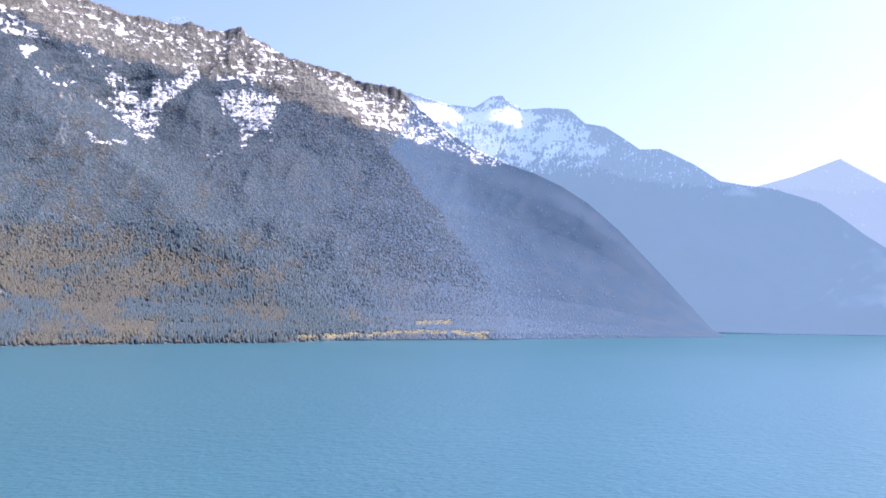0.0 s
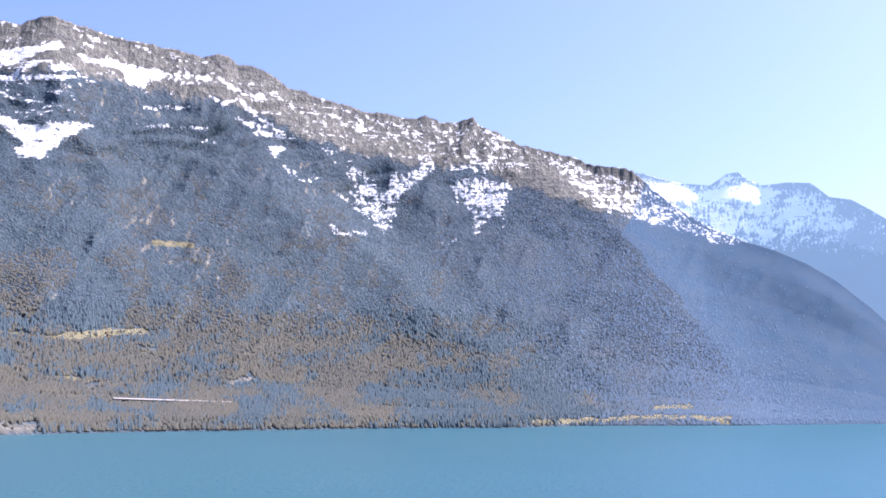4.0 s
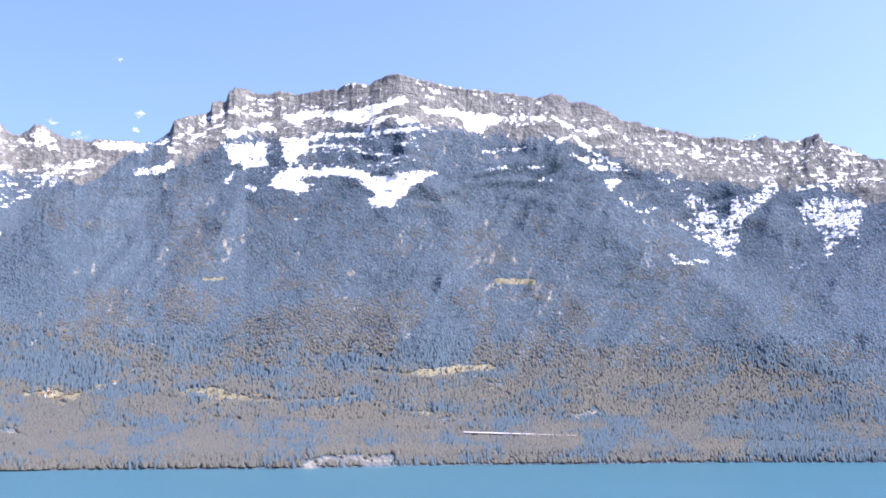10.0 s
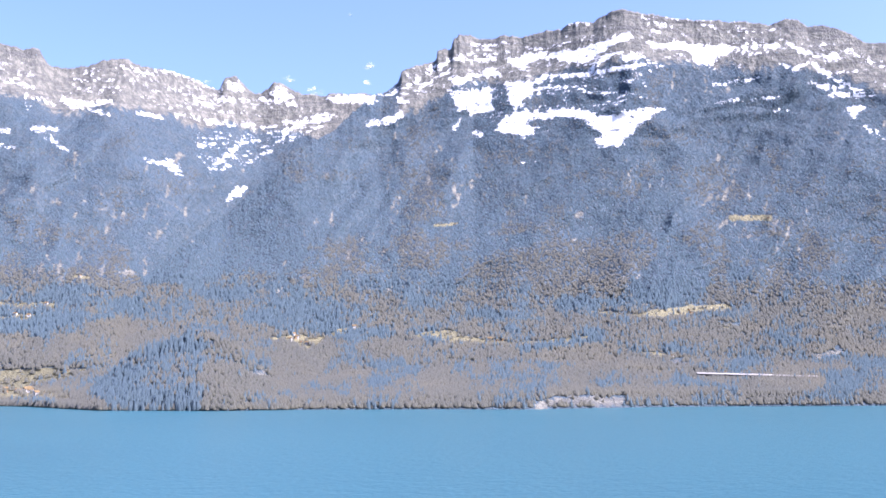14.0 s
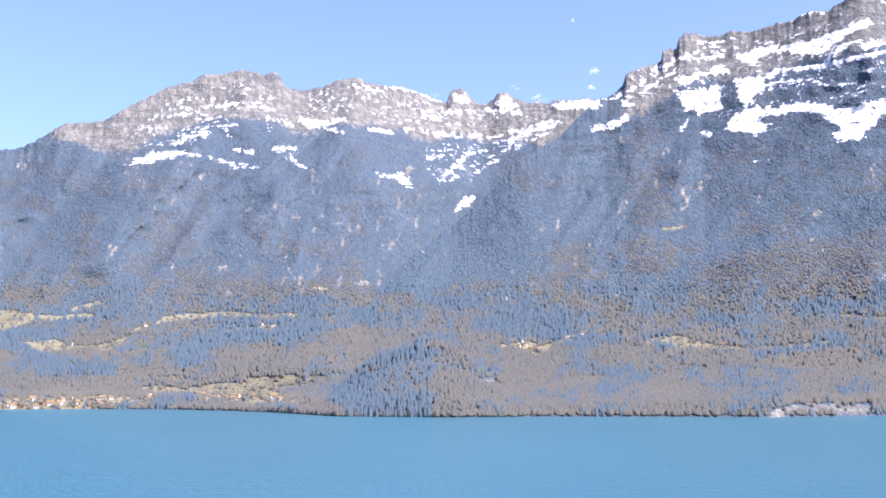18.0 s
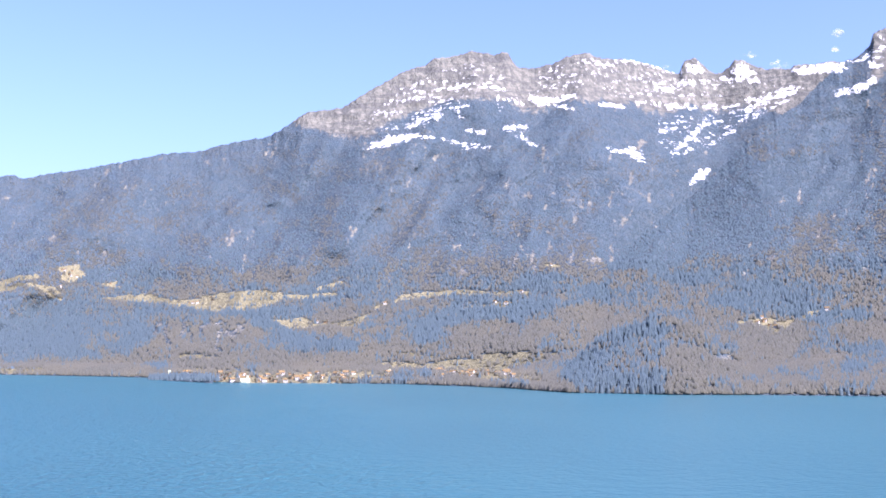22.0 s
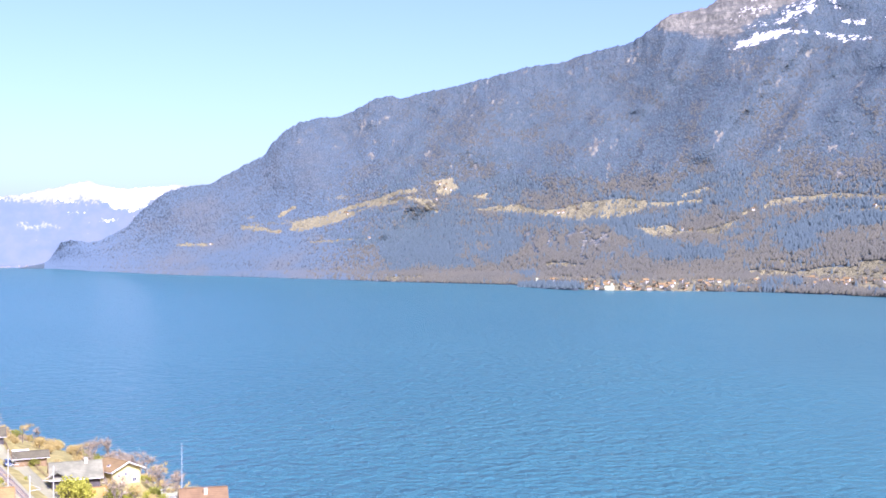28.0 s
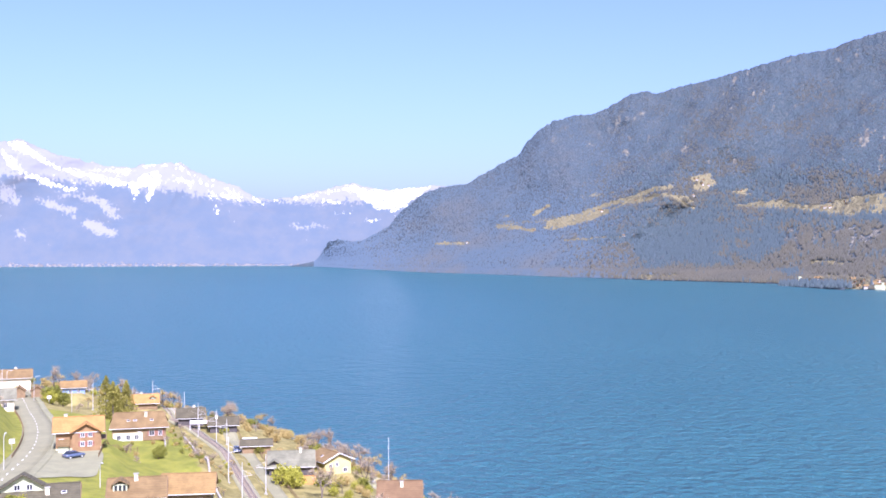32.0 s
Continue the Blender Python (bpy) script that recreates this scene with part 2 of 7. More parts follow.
# skylines: azimuth to the left of north, elevation angle
MAIN_RIDGE_A = [(-40, 0.2), (-30, 0.6), (-21.9, 3.2), (-20.2, 4.35), (-19.1, 5.23), (-18.1, 5.95), (-15.9, 6.7), (-14.8, 6.85), (-13.21, 7.13), (-11.89, 8.01), (-10.24, 8.83), (-9.12, 8.8), (-8.28, 9.39), (-7.29, 10), (-6.29, 10.16), (-5.42, 10.9), (-4.26, 10.98), (-3.09, 10.88), (-2.35, 11.18), (-1.91, 11.6), (-1.32, 11.54), (-0.43, 10.96), (1.07, 11.11), (2.58, 11.54), (4.09, 11.97), (5.61, 12.1), (6.83, 12.61), (8.66, 12.98), (9.27, 13.19), (9.66, 13.25), (10.69, 13.83), (11.76, 14.19), (12.01, 14.6)]
MAIN_RIDGE_B = [(12.28, 14.56), (13.12, 14.34), (13.68, 14.32), (14.64, 14.67), (15.07, 14.52), (15.92, 14.52), (16.77, 14.79), (17.63, 14.75), (19.07, 15.1), (20.53, 15.45), (21.12, 15.7), (22.01, 15.79), (22.59, 16.24), (23.19, 16.55), (23.94, 16.8), (24.7, 16.82), (25.14, 17.17), (25.75, 17.33), (26.52, 17.05), (27.42, 17.26), (28.34, 17.36), (29.88, 17.5), (31.1, 17.64), (32.64, 17.97), (33.41, 18.1), (34.03, 18.31), (34.48, 18.24), (35.08, 18), (35.54, 17.69), (36.3, 17.73), (36.9, 17.65)]
MAIN_RIDGE_C = [(37.2, 17.35), (37.95, 17.37), (38.4, 17.21), (39.29, 17.02), (39.89, 17.08), (40.48, 17.1), (40.92, 16.88), (41.66, 16.98), (42.11, 17.15), (42.71, 17.14), (43, 16.89), (43.13, 16.46), (43.42, 16.49), (43.85, 16.32), (43.92, 15.84), (44.7, 15.64), (45.42, 15.44), (45.76, 15.28), (45.96, 14.7), (46.52, 14.23), (47.36, 14.03), (49.4, 12.15), (51.4, 11.06), (53.35, 9.11), (55, 7.6), (57, 6.2), (60, 3.2), (63, 0.2), (66, -2.2), (70, -4)]
MAIN_SKY = curve(MAIN_RIDGE_A + MAIN_RIDGE_B + MAIN_RIDGE_C)
SPUR_SKY = curve([(-40, -8), (-16, -3.0), (-13.2, -1.0), (-12.1, 0.2), (-10.0, 2.5), (-8.0, 4.6), (-6.4, 6.0), (-5.0, 6.9), (-3.5, 7.6), (-2.0, 8.1), (-0.4, 8.8), (1.0, 9.7), (2.5, 10.8), (4.0, 12.2), (6, 20), (80, 20)])
BACK_RIDGE_A = [(40, 12), (44, 13), (46.5, 14), (47.51, 14.14), (48.38, 14.06), (49.49, 14.1), (49.7, 13.88), (50.43, 14.01), (50.87, 13.97), (51.32, 14.15), (51.76, 14.36), (52.05, 14.51), (52.41, 14.52), (52.65, 14.24), (53.1, 13.9), (53.46, 13.91), (53.84, 14.26), (54.14, 14.55), (54.35, 14.78), (54.59, 14.67), (54.83, 14.62), (55.04, 14.42), (55.19, 13.99), (55.79, 14.13), (56.39, 14.43), (57.3, 14.71), (57.9, 14.86), (58.5, 14.8), (59.41, 14.99), (59.86, 15.19)]
BACK_RIDGE_B = [(60.46, 15.18), (61.22, 14.97), (61.81, 14.67), (62.71, 14.51), (63.55, 14.54), (63.85, 14.91), (64.06, 15.27), (64.36, 15.32), (64.81, 15.16), (65.11, 15.27), (65.7, 15.33), (66, 15.41), (66.59, 15.24), (67.18, 15.07), (67.91, 15.04), (68.2, 14.89), (68.49, 14.64), (68.92, 14.57), (69.79, 14.24), (70.64, 13.77), (71.49, 13.3), (72.32, 12.74), (72.88, 12.43), (74.7, 12.1), (76.6, 10.85), (79.29, 10.25), (80.07, 9.95), (81.93, 9.74), (83.28, 9.4), (84.65, 9.05)]
BACK_RIDGE_C = [(86.03, 8.69), (87.43, 8.46), (88.56, 8.16), (89.13, 8.29), (89.84, 8.16), (90.42, 7.84), (91.14, 7.42), (91.72, 7.21), (92.88, 7.11), (93.75, 6.9), (94.63, 6.33), (95.21, 5.76), (95.51, 5.18), (96.54, 4.69), (97.57, 4.11), (98.16, 3.74), (99.04, 3.59), (99.92, 3.45), (100.81, 3.01), (101.69, 2.28), (102.28, 1.54), (103.02, 1.11), (103.75, 0.67), (104.33, 0.73), (104.92, 0.82), (105.5, 0.67), (105.79, 0.14), (106.08, -0.35), (106.5, -0.8), (107, -1)]
BACK_SKY = curve(BACK_RIDGE_A + BACK_RIDGE_B + BACK_RIDGE_C)
FAR_EAST_RIDGE_A = [(96, 3.4), (98, 3.6), (100.22, 3.6), (101.99, 3.39), (103.16, 3.45), (104.18, 3.74), (105.21, 3.54), (106.66, 3.15), (108.39, 2.85), (109.25, 2.99), (110.11, 3.56), (111.24, 3.9), (112.36, 4.31), (112.92, 4.73), (114.85, 4.59), (115.13, 4.41), (116.48, 4.47), (117.82, 4.78), (118.87, 4.97), (119.92, 5.41), (120.43, 5.69), (121.45, 5.52), (124, 5.6), (130, 5), (136, 5.5)]
FAR_EAST_SKY = curve(FAR_EAST_RIDGE_A)
FAR_WEST_SKY = curve([(-44, 4), (-30, 5), (-23, 6.0), (-21.1, 7.0), (-19.2, 8.15), (-16.9, 7.3), (-15, 6.8), (-10, 6.0), (-6, 5)])


def place(az, q, z):
    a = np.radians(az)
    return np.stack([-np.sin(a) * q, np.cos(a) * q, z], -1)


def grid_mesh(name, points, attrs, mat, keep=None):
    rows, cols = points.shape[:2]
    i = np.arange(rows * cols).reshape(rows, cols)
    quads = np.stack([i[:-1, :-1], i[:-1, 1:], i[1:, 1:], i[1:, :-1]], -1).reshape(-1, 4)
    if keep is not None:
        quads = quads[keep[:-1, :-1].reshape(-1)]
    me = bpy.data.meshes.new(name)
    me.vertices.add(rows * cols)
    me.vertices.foreach_set("co", points.reshape(-1).astype(np.float32))
    me.loops.add(quads.size)
    me.loops.foreach_set("vertex_index", quads.reshape(-1).astype(np.int32))
    me.polygons.add(len(quads))
    me.polygons.foreach_set("loop_start", np.arange(0, quads.size, 4, dtype=np.int32))
    me.update(calc_edges=True)
    me.polygons.foreach_set("use_smooth", np.ones(len(quads), bool))
    for key, values in attrs.items():
        me.attributes.new(key, "FLOAT", "POINT").data.foreach_set("value", values.reshape(-1).astype(np.float32))
    me.materials.append(mat)
    return new(name, me)


def snow_line(massif, az):
    return np.where((massif.seed == 8.1) & (az > 78), 13.0, SNOWLINE(az))


class Massif:
    """A mountain side between a foot line and a skyline. Its relief lies along the lines of sight from the lookout, so that the skyline holds."""

    def __init__(self, foot, sky, crest, profile, relief=70.0, seed=0.0, terrace=40.0, spurs=()):
        self.foot, self.crest, self.profile = foot, crest, curve(profile)
        self.relief, self.seed, self.terrace, self.spurs = relief, seed, terrace, spurs
        fine = np.arange(-60, 160, 0.1)
        self.sky = sky
        for width, key in ((121, "broad"), (31, "soft")):
            kernel = np.hanning(width)
            smooth = np.convolve(np.pad(sky(fine), width // 2, "edge"), kernel / kernel.sum(), "valid")
            if key == "broad":
                self.broad = (lambda y: (lambda az: np.interp(az, fine, y)))(smooth)
            else:
                self.soft = (lambda y: (lambda az: np.interp(az, fine, y)))(smooth)

    def shape(self, az, u):
        """Distance, height and elevation angle at azimuth az and part u of the way from foot to crest."""
        far = self.foot(az)
        q0 = drawn(far)
        q1 = np.maximum(self.crest(az), q0 + 60)
        t0 = -EYE / np.maximum(far, 1)
        k, sharp = step(u, 0.7, 0.9), step(u, 0.955, 1.0)
        top = np.minimum(self.broad(az), self.sky(az) + 0.8) * (1 - k) + self.soft(az) * k
        top = top * (1 - sharp) + self.sky(az) * sharp
        rough = (ridged(az * 2.3 + self.seed, az * 0, 4, 0.6) * 0.07 + ridged(az * 6.3 + self.seed, az * 0, 3, 0.6) * 0.05 * step(u, 0.93, 1.0)) * step(u, 0.88, 1.0) * step(az, -1.0, 4.0)
        top = np.tan(np.radians(top + rough))
        tan = t0 + (top - t0) * self.profile(np.clip(u, 0, 1))
        el = np.degrees(np.arctan(tan))
        q = q0 + np.clip(u, 0, 2) * (q1 - q0)
        tall = np.clip((top - t0) * q / 500.0, 0.06, 1.0)
        env = step(u, 0.05, 0.42) * (1 - 0.75 * step(u, 0.9, 1.0)) * tall * (0.55 + 0.45 * step(az, -5, 20))
        across = np.radians(az) * 3000.0
        bent = across + 130 * fractal(az * 0.25 + self.seed, el * 0.35, 4)
        benches = self.terrace * step(az, 6, 20) * step(fractal(az * 0.22 + self.seed, el * 0.45, 3), -0.5, 0.35)
        wide = ridged((across + 60 * el) / 900 + self.seed, el / 16 + self.seed, 3)
        gully = ridged((0.6 * bent + 0.4 * across + 45 * el) / 330 + self.seed, el / 15 + self.seed, 4, 0.5)
        lumps = fractal(across / 210 + self.seed, el * 0.3, 4, 0.5)
        dq = -self.relief * env * (1.2 * wide + 1.25 * gully + 0.6 * lumps)
        line = snow_line(self, az)
        crag = step(el, line - 2.5, line + 0.5) * tall * step(az, -1, 5)
        w = el * 0.95 + 0.05 * az + 1.3 * fractal(az * 0.16 + self.seed, el * 0.3, 4, 0.55)
        saw = w - np.floor(w)
        dq = dq + benches * crag * (step(saw, 0.5, 1.0) - saw) - (20 - 8 * step(az, 6, 20)) * crag * ridged((bent + 40 * el) / 190 + self.seed, el * 0.25, 5, 0.55)
        for line, push, reach in self.spurs:
            edge = curve([(e, a) for a, e in line])
            lo, hi = min(e for a, e in line), max(e for a, e in line)
            sd = (edge(el) + 0.5 * fractal(el * 0.8 + push, el * 0, 3) - az) * np.sign(push)
            fade = step(el, lo - 1.0, lo + 1.5) * (1 - step(el, hi - 3.2, hi + 0.3)) * step(u, 0.02, 0.2)
            dq = dq + abs(push) * fade * (step(sd, -0.6, 3.2) * np.exp(-np.maximum(sd, 0) / reach) - 0.4 * np.exp(-np.abs(sd) / (0.6 * reach)))
        q = np.where(u > 0, q + dq, q + u * 100)
        z = EYE + q * tan - np.maximum(u - 1, 0) * 900.0
        z = np.where(u <= 0, lake_level(q) - 2 + u * 150, z)
        return q, z, el



SNOWLINE = curve([(-40, 8), (-20, 6.6), (-10, 7.2), (0, 8.3), (8, 8.6), (14, 8.6), (20, 9.6), (26, 12.8), (34, 12.0), (41, 12.5), (46, 11.0), (50, 10.0),
                  (55, 9.5), (62, 10.0), (70, 10.6), (75, 11.6), (80, 13), (95, 13), (98, 3.0), (106, 2.9), (110, 2.9), (113, 3.4), (120, 4.0), (136, 4.2)])
MAIN = Massif(SHORE, lambda az: np.minimum(MAIN_SKY(az), SPUR_SKY(az)), curve([(-40, 4880), (-21, 4750), (-14, 4120), (-10, 4180), (0, 4400), (12, 4430), (25, 4330), (34, 4250), (42, 4400), (47, 4200), (51, 3900), (55, 3650), (58, 3350), (64, 2700), (70, 2600)]),
              [(0, 0), (0.02, 0.03), (0.25, 0.115), (0.43, 0.25), (0.6, 0.44), (0.8, 0.68), (0.9, 0.83), (1, 1)], 72, 3.3, 16,
              [([(22.3, 12.3), (20.9, 10.5), (18.0, 8.1), (15.2, 5.2), (11.2, 2.3), (7.4, -0.7)], 110, 7.0),
               ([(9.9, 13.2), (7.0, 11.2), (4.2, 8.6), (1.4, 5.3), (-0.8, 2.1)], 90, 6.0),
               ([(9.8, 13.3), (13.5, 11.2), (15.8, 9.5), (16.4, 8.4)], -18, 2.5),
               ([(45.7, 9.4), (47.4, 6.1), (48.4, 3.2)], 90, 2.0),
               ([(33.5, 14.5), (31.0, 11.0), (31.5, 7.0)], 90, 2.5)])
LAKE_END = Massif(curve([(-40, 12000), (-21, 7000), (-16, 6900), (-10, 7500), (-3, 9600), (20, 9800)]), MAIN_SKY, curve([(-40, 4460), (-10, 4480), (0, 4700), (10, 4760)]), [(0, 0), (0.1, 0.05), (0.5, 0.42), (1, 1)], 130, 5.7, 14)
BACK_FOOT = curve([(40, 3300), (50, 3200), (56, 2500), (58, 2250), (60, 2140), (61.4, 2095), (63, 2197), (64.6, 2325), (70, 2550),
                   (73, 2590), (78.3, 2636), (80.5, 2830), (82.6, 3130), (88.9, 3506), (94.7, 4215), (100.3, 5140), (102, 5700), (104, 6600),
                   (106, 8240), (130, 9200)])
BACK = Massif(BACK_FOOT, BACK_SKY, curve([(40, 4750), (54, 4800), (60, 4600), (66, 4550), (72, 4420), (80, 4450), (90, 4420), (95, 4350), (100, 4300), (104, 4380), (106, 4500), (108, 4560)]),
              [(0, 0), (0.04, 0.03), (0.14, 0.05), (0.22, 0.13), (0.36, 0.225), (0.44, 0.285), (0.6, 0.44), (0.8, 0.71), (0.92, 0.86), (1, 1)], 85, 8.1, 22,
              [([(62.5, 11.5), (64.5, 8.7), (67.7, 6.3), (69.6, 4.8)], -170, 3.0), ([(71.5, 10.5), (73.3, 6.7), (74.4, 4.7)], -80, 2.5),
               ([(78.0, 9.0), (80.5, 6.0), (82.0, 4.0)], -60, 2.5), ([(60.5, 12.0), (58.5, 9.0), (57.0, 6.0)], 120, 3.0)])
KNOLL = Massif(SHORE, curve([(51, -3), (52.6, -1.2), (54.0, 0.5), (55.2, 1.4), (56.6, 1.75), (58, 1.3), (59.8, 0.5), (62.1, -1.8), (63, -3)]),
               curve([(50, 2270), (70, 2330)]), [(0, 0), (0.1, 0.25), (0.6, 0.75), (1, 1)], 25, 21.0, 0)
FAR_EAST = Massif(curve([(90, 8600), (130, 9200)]), FAR_EAST_SKY, curve([(90, 4860), (136, 4860)]), [(0, 0), (0.1, 0.04), (0.5, 0.42), (1, 1)], 26, 12.7, 10)
FAR_WEST = Massif(curve([(-44, 9000), (0, 8000)]), FAR_WEST_SKY, curve([(-44, 4780), (0, 4780)]), [(0, 0), (0.5, 0.4), (1, 1)], 50, 15.2, 10)

# ---- snowfields, pastures, crags and woods: outlines and lines of azimuth, elevation in degrees ----
COVER = {"snow": [], "dust": [], "grass": [], "rock": [], "fir": [], "bare": []}


def stroke(kind, half, *line):
    COVER[kind].append((half, np.array(line, float).reshape(-1, 2)))


def patch(kind, *outline):
    COVER[kind].append((None, np.array(outline, float).reshape(-1, 2)))


patch("snow", 40.17, 15.98, 38.98, 16.23, 37.19, 16.34, 35.99, 16.47, 34.79, 16.85, 33.72, 17.17, 33.51, 16.88, 34.19, 16.58, 34.79, 16.36, 35.39, 16.11, 35.84, 15.72, 36.74, 15.63, 37.49, 15.84, 38.38, 15.94, 38.83, 15.78, 39.27, 15.39, 39.87, 15.59, 40.31, 15.85)
patch("snow", 43.25, 15.17, 42.52, 15.13, 41.78, 15.26, 41.19, 15.58, 40.75, 15.46, 40.45, 15.04, 41.04, 15.1, 41.92, 14.96, 42.21, 14.72, 42.95, 14.62, 43.38, 14.87)
patch("snow", 43.23, 14.4, 41.91, 14.39, 41.03, 14.58, 40.88, 13.87, 40.87, 13.29, 41.58, 13.17, 42.16, 13.08, 42.33, 13.5, 42.76, 13.19, 43.07, 13.89)
patch("snow", 40.15, 14.62, 38.83, 14.68, 38.52, 14.41, 38.97, 14.1, 39.41, 13.79, 39.26, 13.5, 39.85, 13.33, 40.15, 13.9)
patch("snow", 40.86, 12.27, 40.73, 12.72, 39.85, 13.33, 38.37, 13.31, 36.88, 13.53, 35.99, 13.27, 35.1, 13.06, 34.2, 13.14, 33.44, 13.3, 31.76, 13.35, 32.69, 12.81, 33.44, 12.21, 34.04, 11.85, 34.05, 11.46, 35.24, 11.35, 35.69, 11.52, 35.63, 11.87, 35.24, 12.03, 35.69, 12.31, 36.15, 12.8, 37.18, 12.94, 38.22, 12.88, 38.67, 13, 39.11, 12.78, 38.81, 12.42, 37.92, 12.24, 38.66, 12.22, 39.25, 11.9, 39.98, 12.17)
patch("snow", 34.19, 15.85, 33.57, 16.16, 32.81, 16.02, 32.97, 15.73, 33.73, 15.57)
patch("snow", 33.02, 16.8, 31.88, 16.53, 31.11, 16.57, 29.58, 16.29, 28.05, 16.2, 26.23, 16.24, 25.79, 15.88, 27.15, 15.96, 28.37, 15.91, 28.98, 15.76, 29.44, 15.33, 29.9, 15.24, 30.36, 15.47, 30.66, 16.05, 31.73, 16.19, 32.5, 16.23)
patch("snow", 25.07, 14.21, 23.86, 14.1, 22.83, 13.85, 23.27, 13.71, 23.87, 13.67, 24.61, 13.91)
patch("snow", 23.16, 12.63, 22.4, 12.99, 22.12, 12.75, 22.59, 12.27)
stroke("snow", 0.09, 46.23, 14.25, 45.39, 14.6, 44.54, 15.08, 44.26, 15.44, 43.11, 15.89, 41.94, 15.88, 40.76, 15.94)
stroke("snow", 0.07, 43.97, 15.55, 42.39, 16.16, 41.65, 16.47, 40.47, 16.39)
stroke("snow", 0.06, 41.95, 16.68, 40.77, 16.66)
stroke("snow", 0.09, 44.82, 14.49, 43.25, 15.31)
stroke("snow", 0.06, 42.18, 13.51, 43.02, 12.31)
stroke("snow", 0.15, 40.15, 14.62, 38.83, 14.68, 38.08, 15.06, 37.19, 15.04, 35.69, 15.17, 34.49, 15.35, 32.66, 15.59)
stroke("snow", 0.12, 35.69, 15.32, 35.24, 15.82, 34.19, 16.2)
stroke("snow", 0.07, 38.38, 14.47, 36.58, 14.62)
stroke("snow", 0.06, 38.52, 14.11, 37.18, 14.4)
stroke("snow", 0.09, 36.44, 14.33, 34.79, 14.09)
stroke("snow", 0.15, 41.86, 12.2, 41.58, 12.18)
stroke("snow", 0.06, 47.21, 13.81, 45.95, 14.27)
stroke("snow", 0.12, 45.95, 13.85, 45.52, 13.74)
stroke("snow", 0.12, 46.62, 12.81, 45.93, 13.14)
stroke("snow", 0.12, 47.26, 12.62, 47.09, 12.69)
stroke("snow", 0.12, 25.78, 16.17, 25.03, 15.67, 24.43, 15.37, 23.22, 15.4)
stroke("snow", 0.12, 23.84, 15.12, 22.77, 15.53, 21.74, 14.92)
stroke("snow", 0.12, 26.11, 15.16, 25.36, 14.86, 24.75, 15.14, 24.3, 14.84, 23.26, 14.09, 22.1, 13.33, 21.8, 13.27)
stroke("snow", 0.12, 23.73, 13.43, 22.84, 13.44, 21.8, 13.24)
stroke("snow", 0.06, 32.64, 17.62, 31.41, 17.35)
stroke("snow", 0.12, 32.49, 17.13, 32.09, 17.05)
stroke("snow", 0.07, 34.19, 15.42, 32.36, 15.51)
stroke("snow", 0.06, 34.19, 14.69, 32.05, 15.31)
stroke("snow", 0.12, 21.31, 14.62, 20, 14.14)
stroke("snow", 0.12, 22.17, 11.82, 21.6, 11.34, 21.16, 11.16, 20.41, 11.23)
stroke("snow", 0.06, 26.6, 12.89, 25.54, 12.82)
stroke("snow", 0.06, 39.53, 10.73, 38.8, 10.67)
stroke("snow", 0.06, 30.18, 17.36, 29.26, 17.16)
stroke("snow", 0.05, 37.93, 13.26, 36, 12.8)
stroke("snow", 0.04, 36.9, 17.65, 35.69, 17.63)
stroke("snow", 0.04, 29.93, 13.42, 26.29, 13.53)
stroke("snow", 0.04, 29.46, 14.3, 27.18, 14.53)
stroke("snow", 0.15, 19.68, 14.56, 18.97, 14.1, 18.37, 14.5, 17.79, 14.47)
stroke("snow", 0.12, 20.21, 12.76, 19.63, 12.62)
stroke("snow", 0.12, 19.27, 10.5, 18.16, 9.6)
stroke("snow", 0.15, 19.66, 8.77, 19.1, 8.47, 18.38, 8.54, 17.8, 8.49)
stroke("snow", 0.12, 16.24, 8.25, 15.55, 8.09)
stroke("snow", 0.12, 13.76, 8.03, 13.35, 8.01, 12.92, 8.36)
stroke("snow", 0.18, 11.64, 11.59, 10.88, 13.07, 10.71, 13.47)
stroke("snow", 0.12, 13.25, 11.96, 12.43, 12.05)
stroke("snow", 0.18, 13.04, 10.96, 12.8, 10.39)
stroke("snow", 0.15, 14.38, 14.28, 13.43, 13.8, 12.9, 13.49)
stroke("snow", 0.15, 11.49, 14.09, 10.7, 13.61, 9.79, 13.4)
stroke("snow", 0.15, 16.53, 13.7, 14.83, 13.75)
stroke("snow", 0.09, 12.58, 14.16, 11.91, 13.84)
patch("snow", 18.51, 14.59, 17.79, 14.47, 17.95, 14.19, 17.4, 13.6, 16.83, 13.48, 17.55, 13.46, 18.4, 13.84)
patch("snow", 18.91, 12.08, 18.05, 11.76, 17.21, 11.29, 17.1, 10.57, 17.54, 10.3, 16.81, 10.7, 16.63, 11.56, 16.2, 11.82, 15.79, 11.52, 15.2, 12.06, 14.34, 12.44, 13.93, 12.14, 14.96, 11.2, 15.83, 10.67, 16.14, 9.96, 16.49, 8.83, 16.95, 8.41, 17.61, 9.15, 18.15, 9.74, 18.82, 10.49, 18.38, 10.76, 18.79, 11.35)
patch("snow", 13.31, 11.12, 12.73, 11.51, 11.91, 11.6, 10.84, 11.4, 10.05, 11.35, 10.09, 10.8, 10.41, 9.98, 10.38, 8.59, 10.6, 9.16, 10.97, 9.59, 11.26, 9.19, 11.67, 8.93, 11.98, 8.38, 12.24, 8.53, 12.17, 9.51, 12.54, 10.09, 13.07, 10.4)
patch("snow", 12.38, 12.89, 12.06, 13.71, 11.83, 12.86, 11.77, 11.73, 12.18, 11.62)
patch("dust", 31, 13.42, 28.11, 12.84, 26.31, 12.24, 28.13, 12.1, 30.55, 12.69)
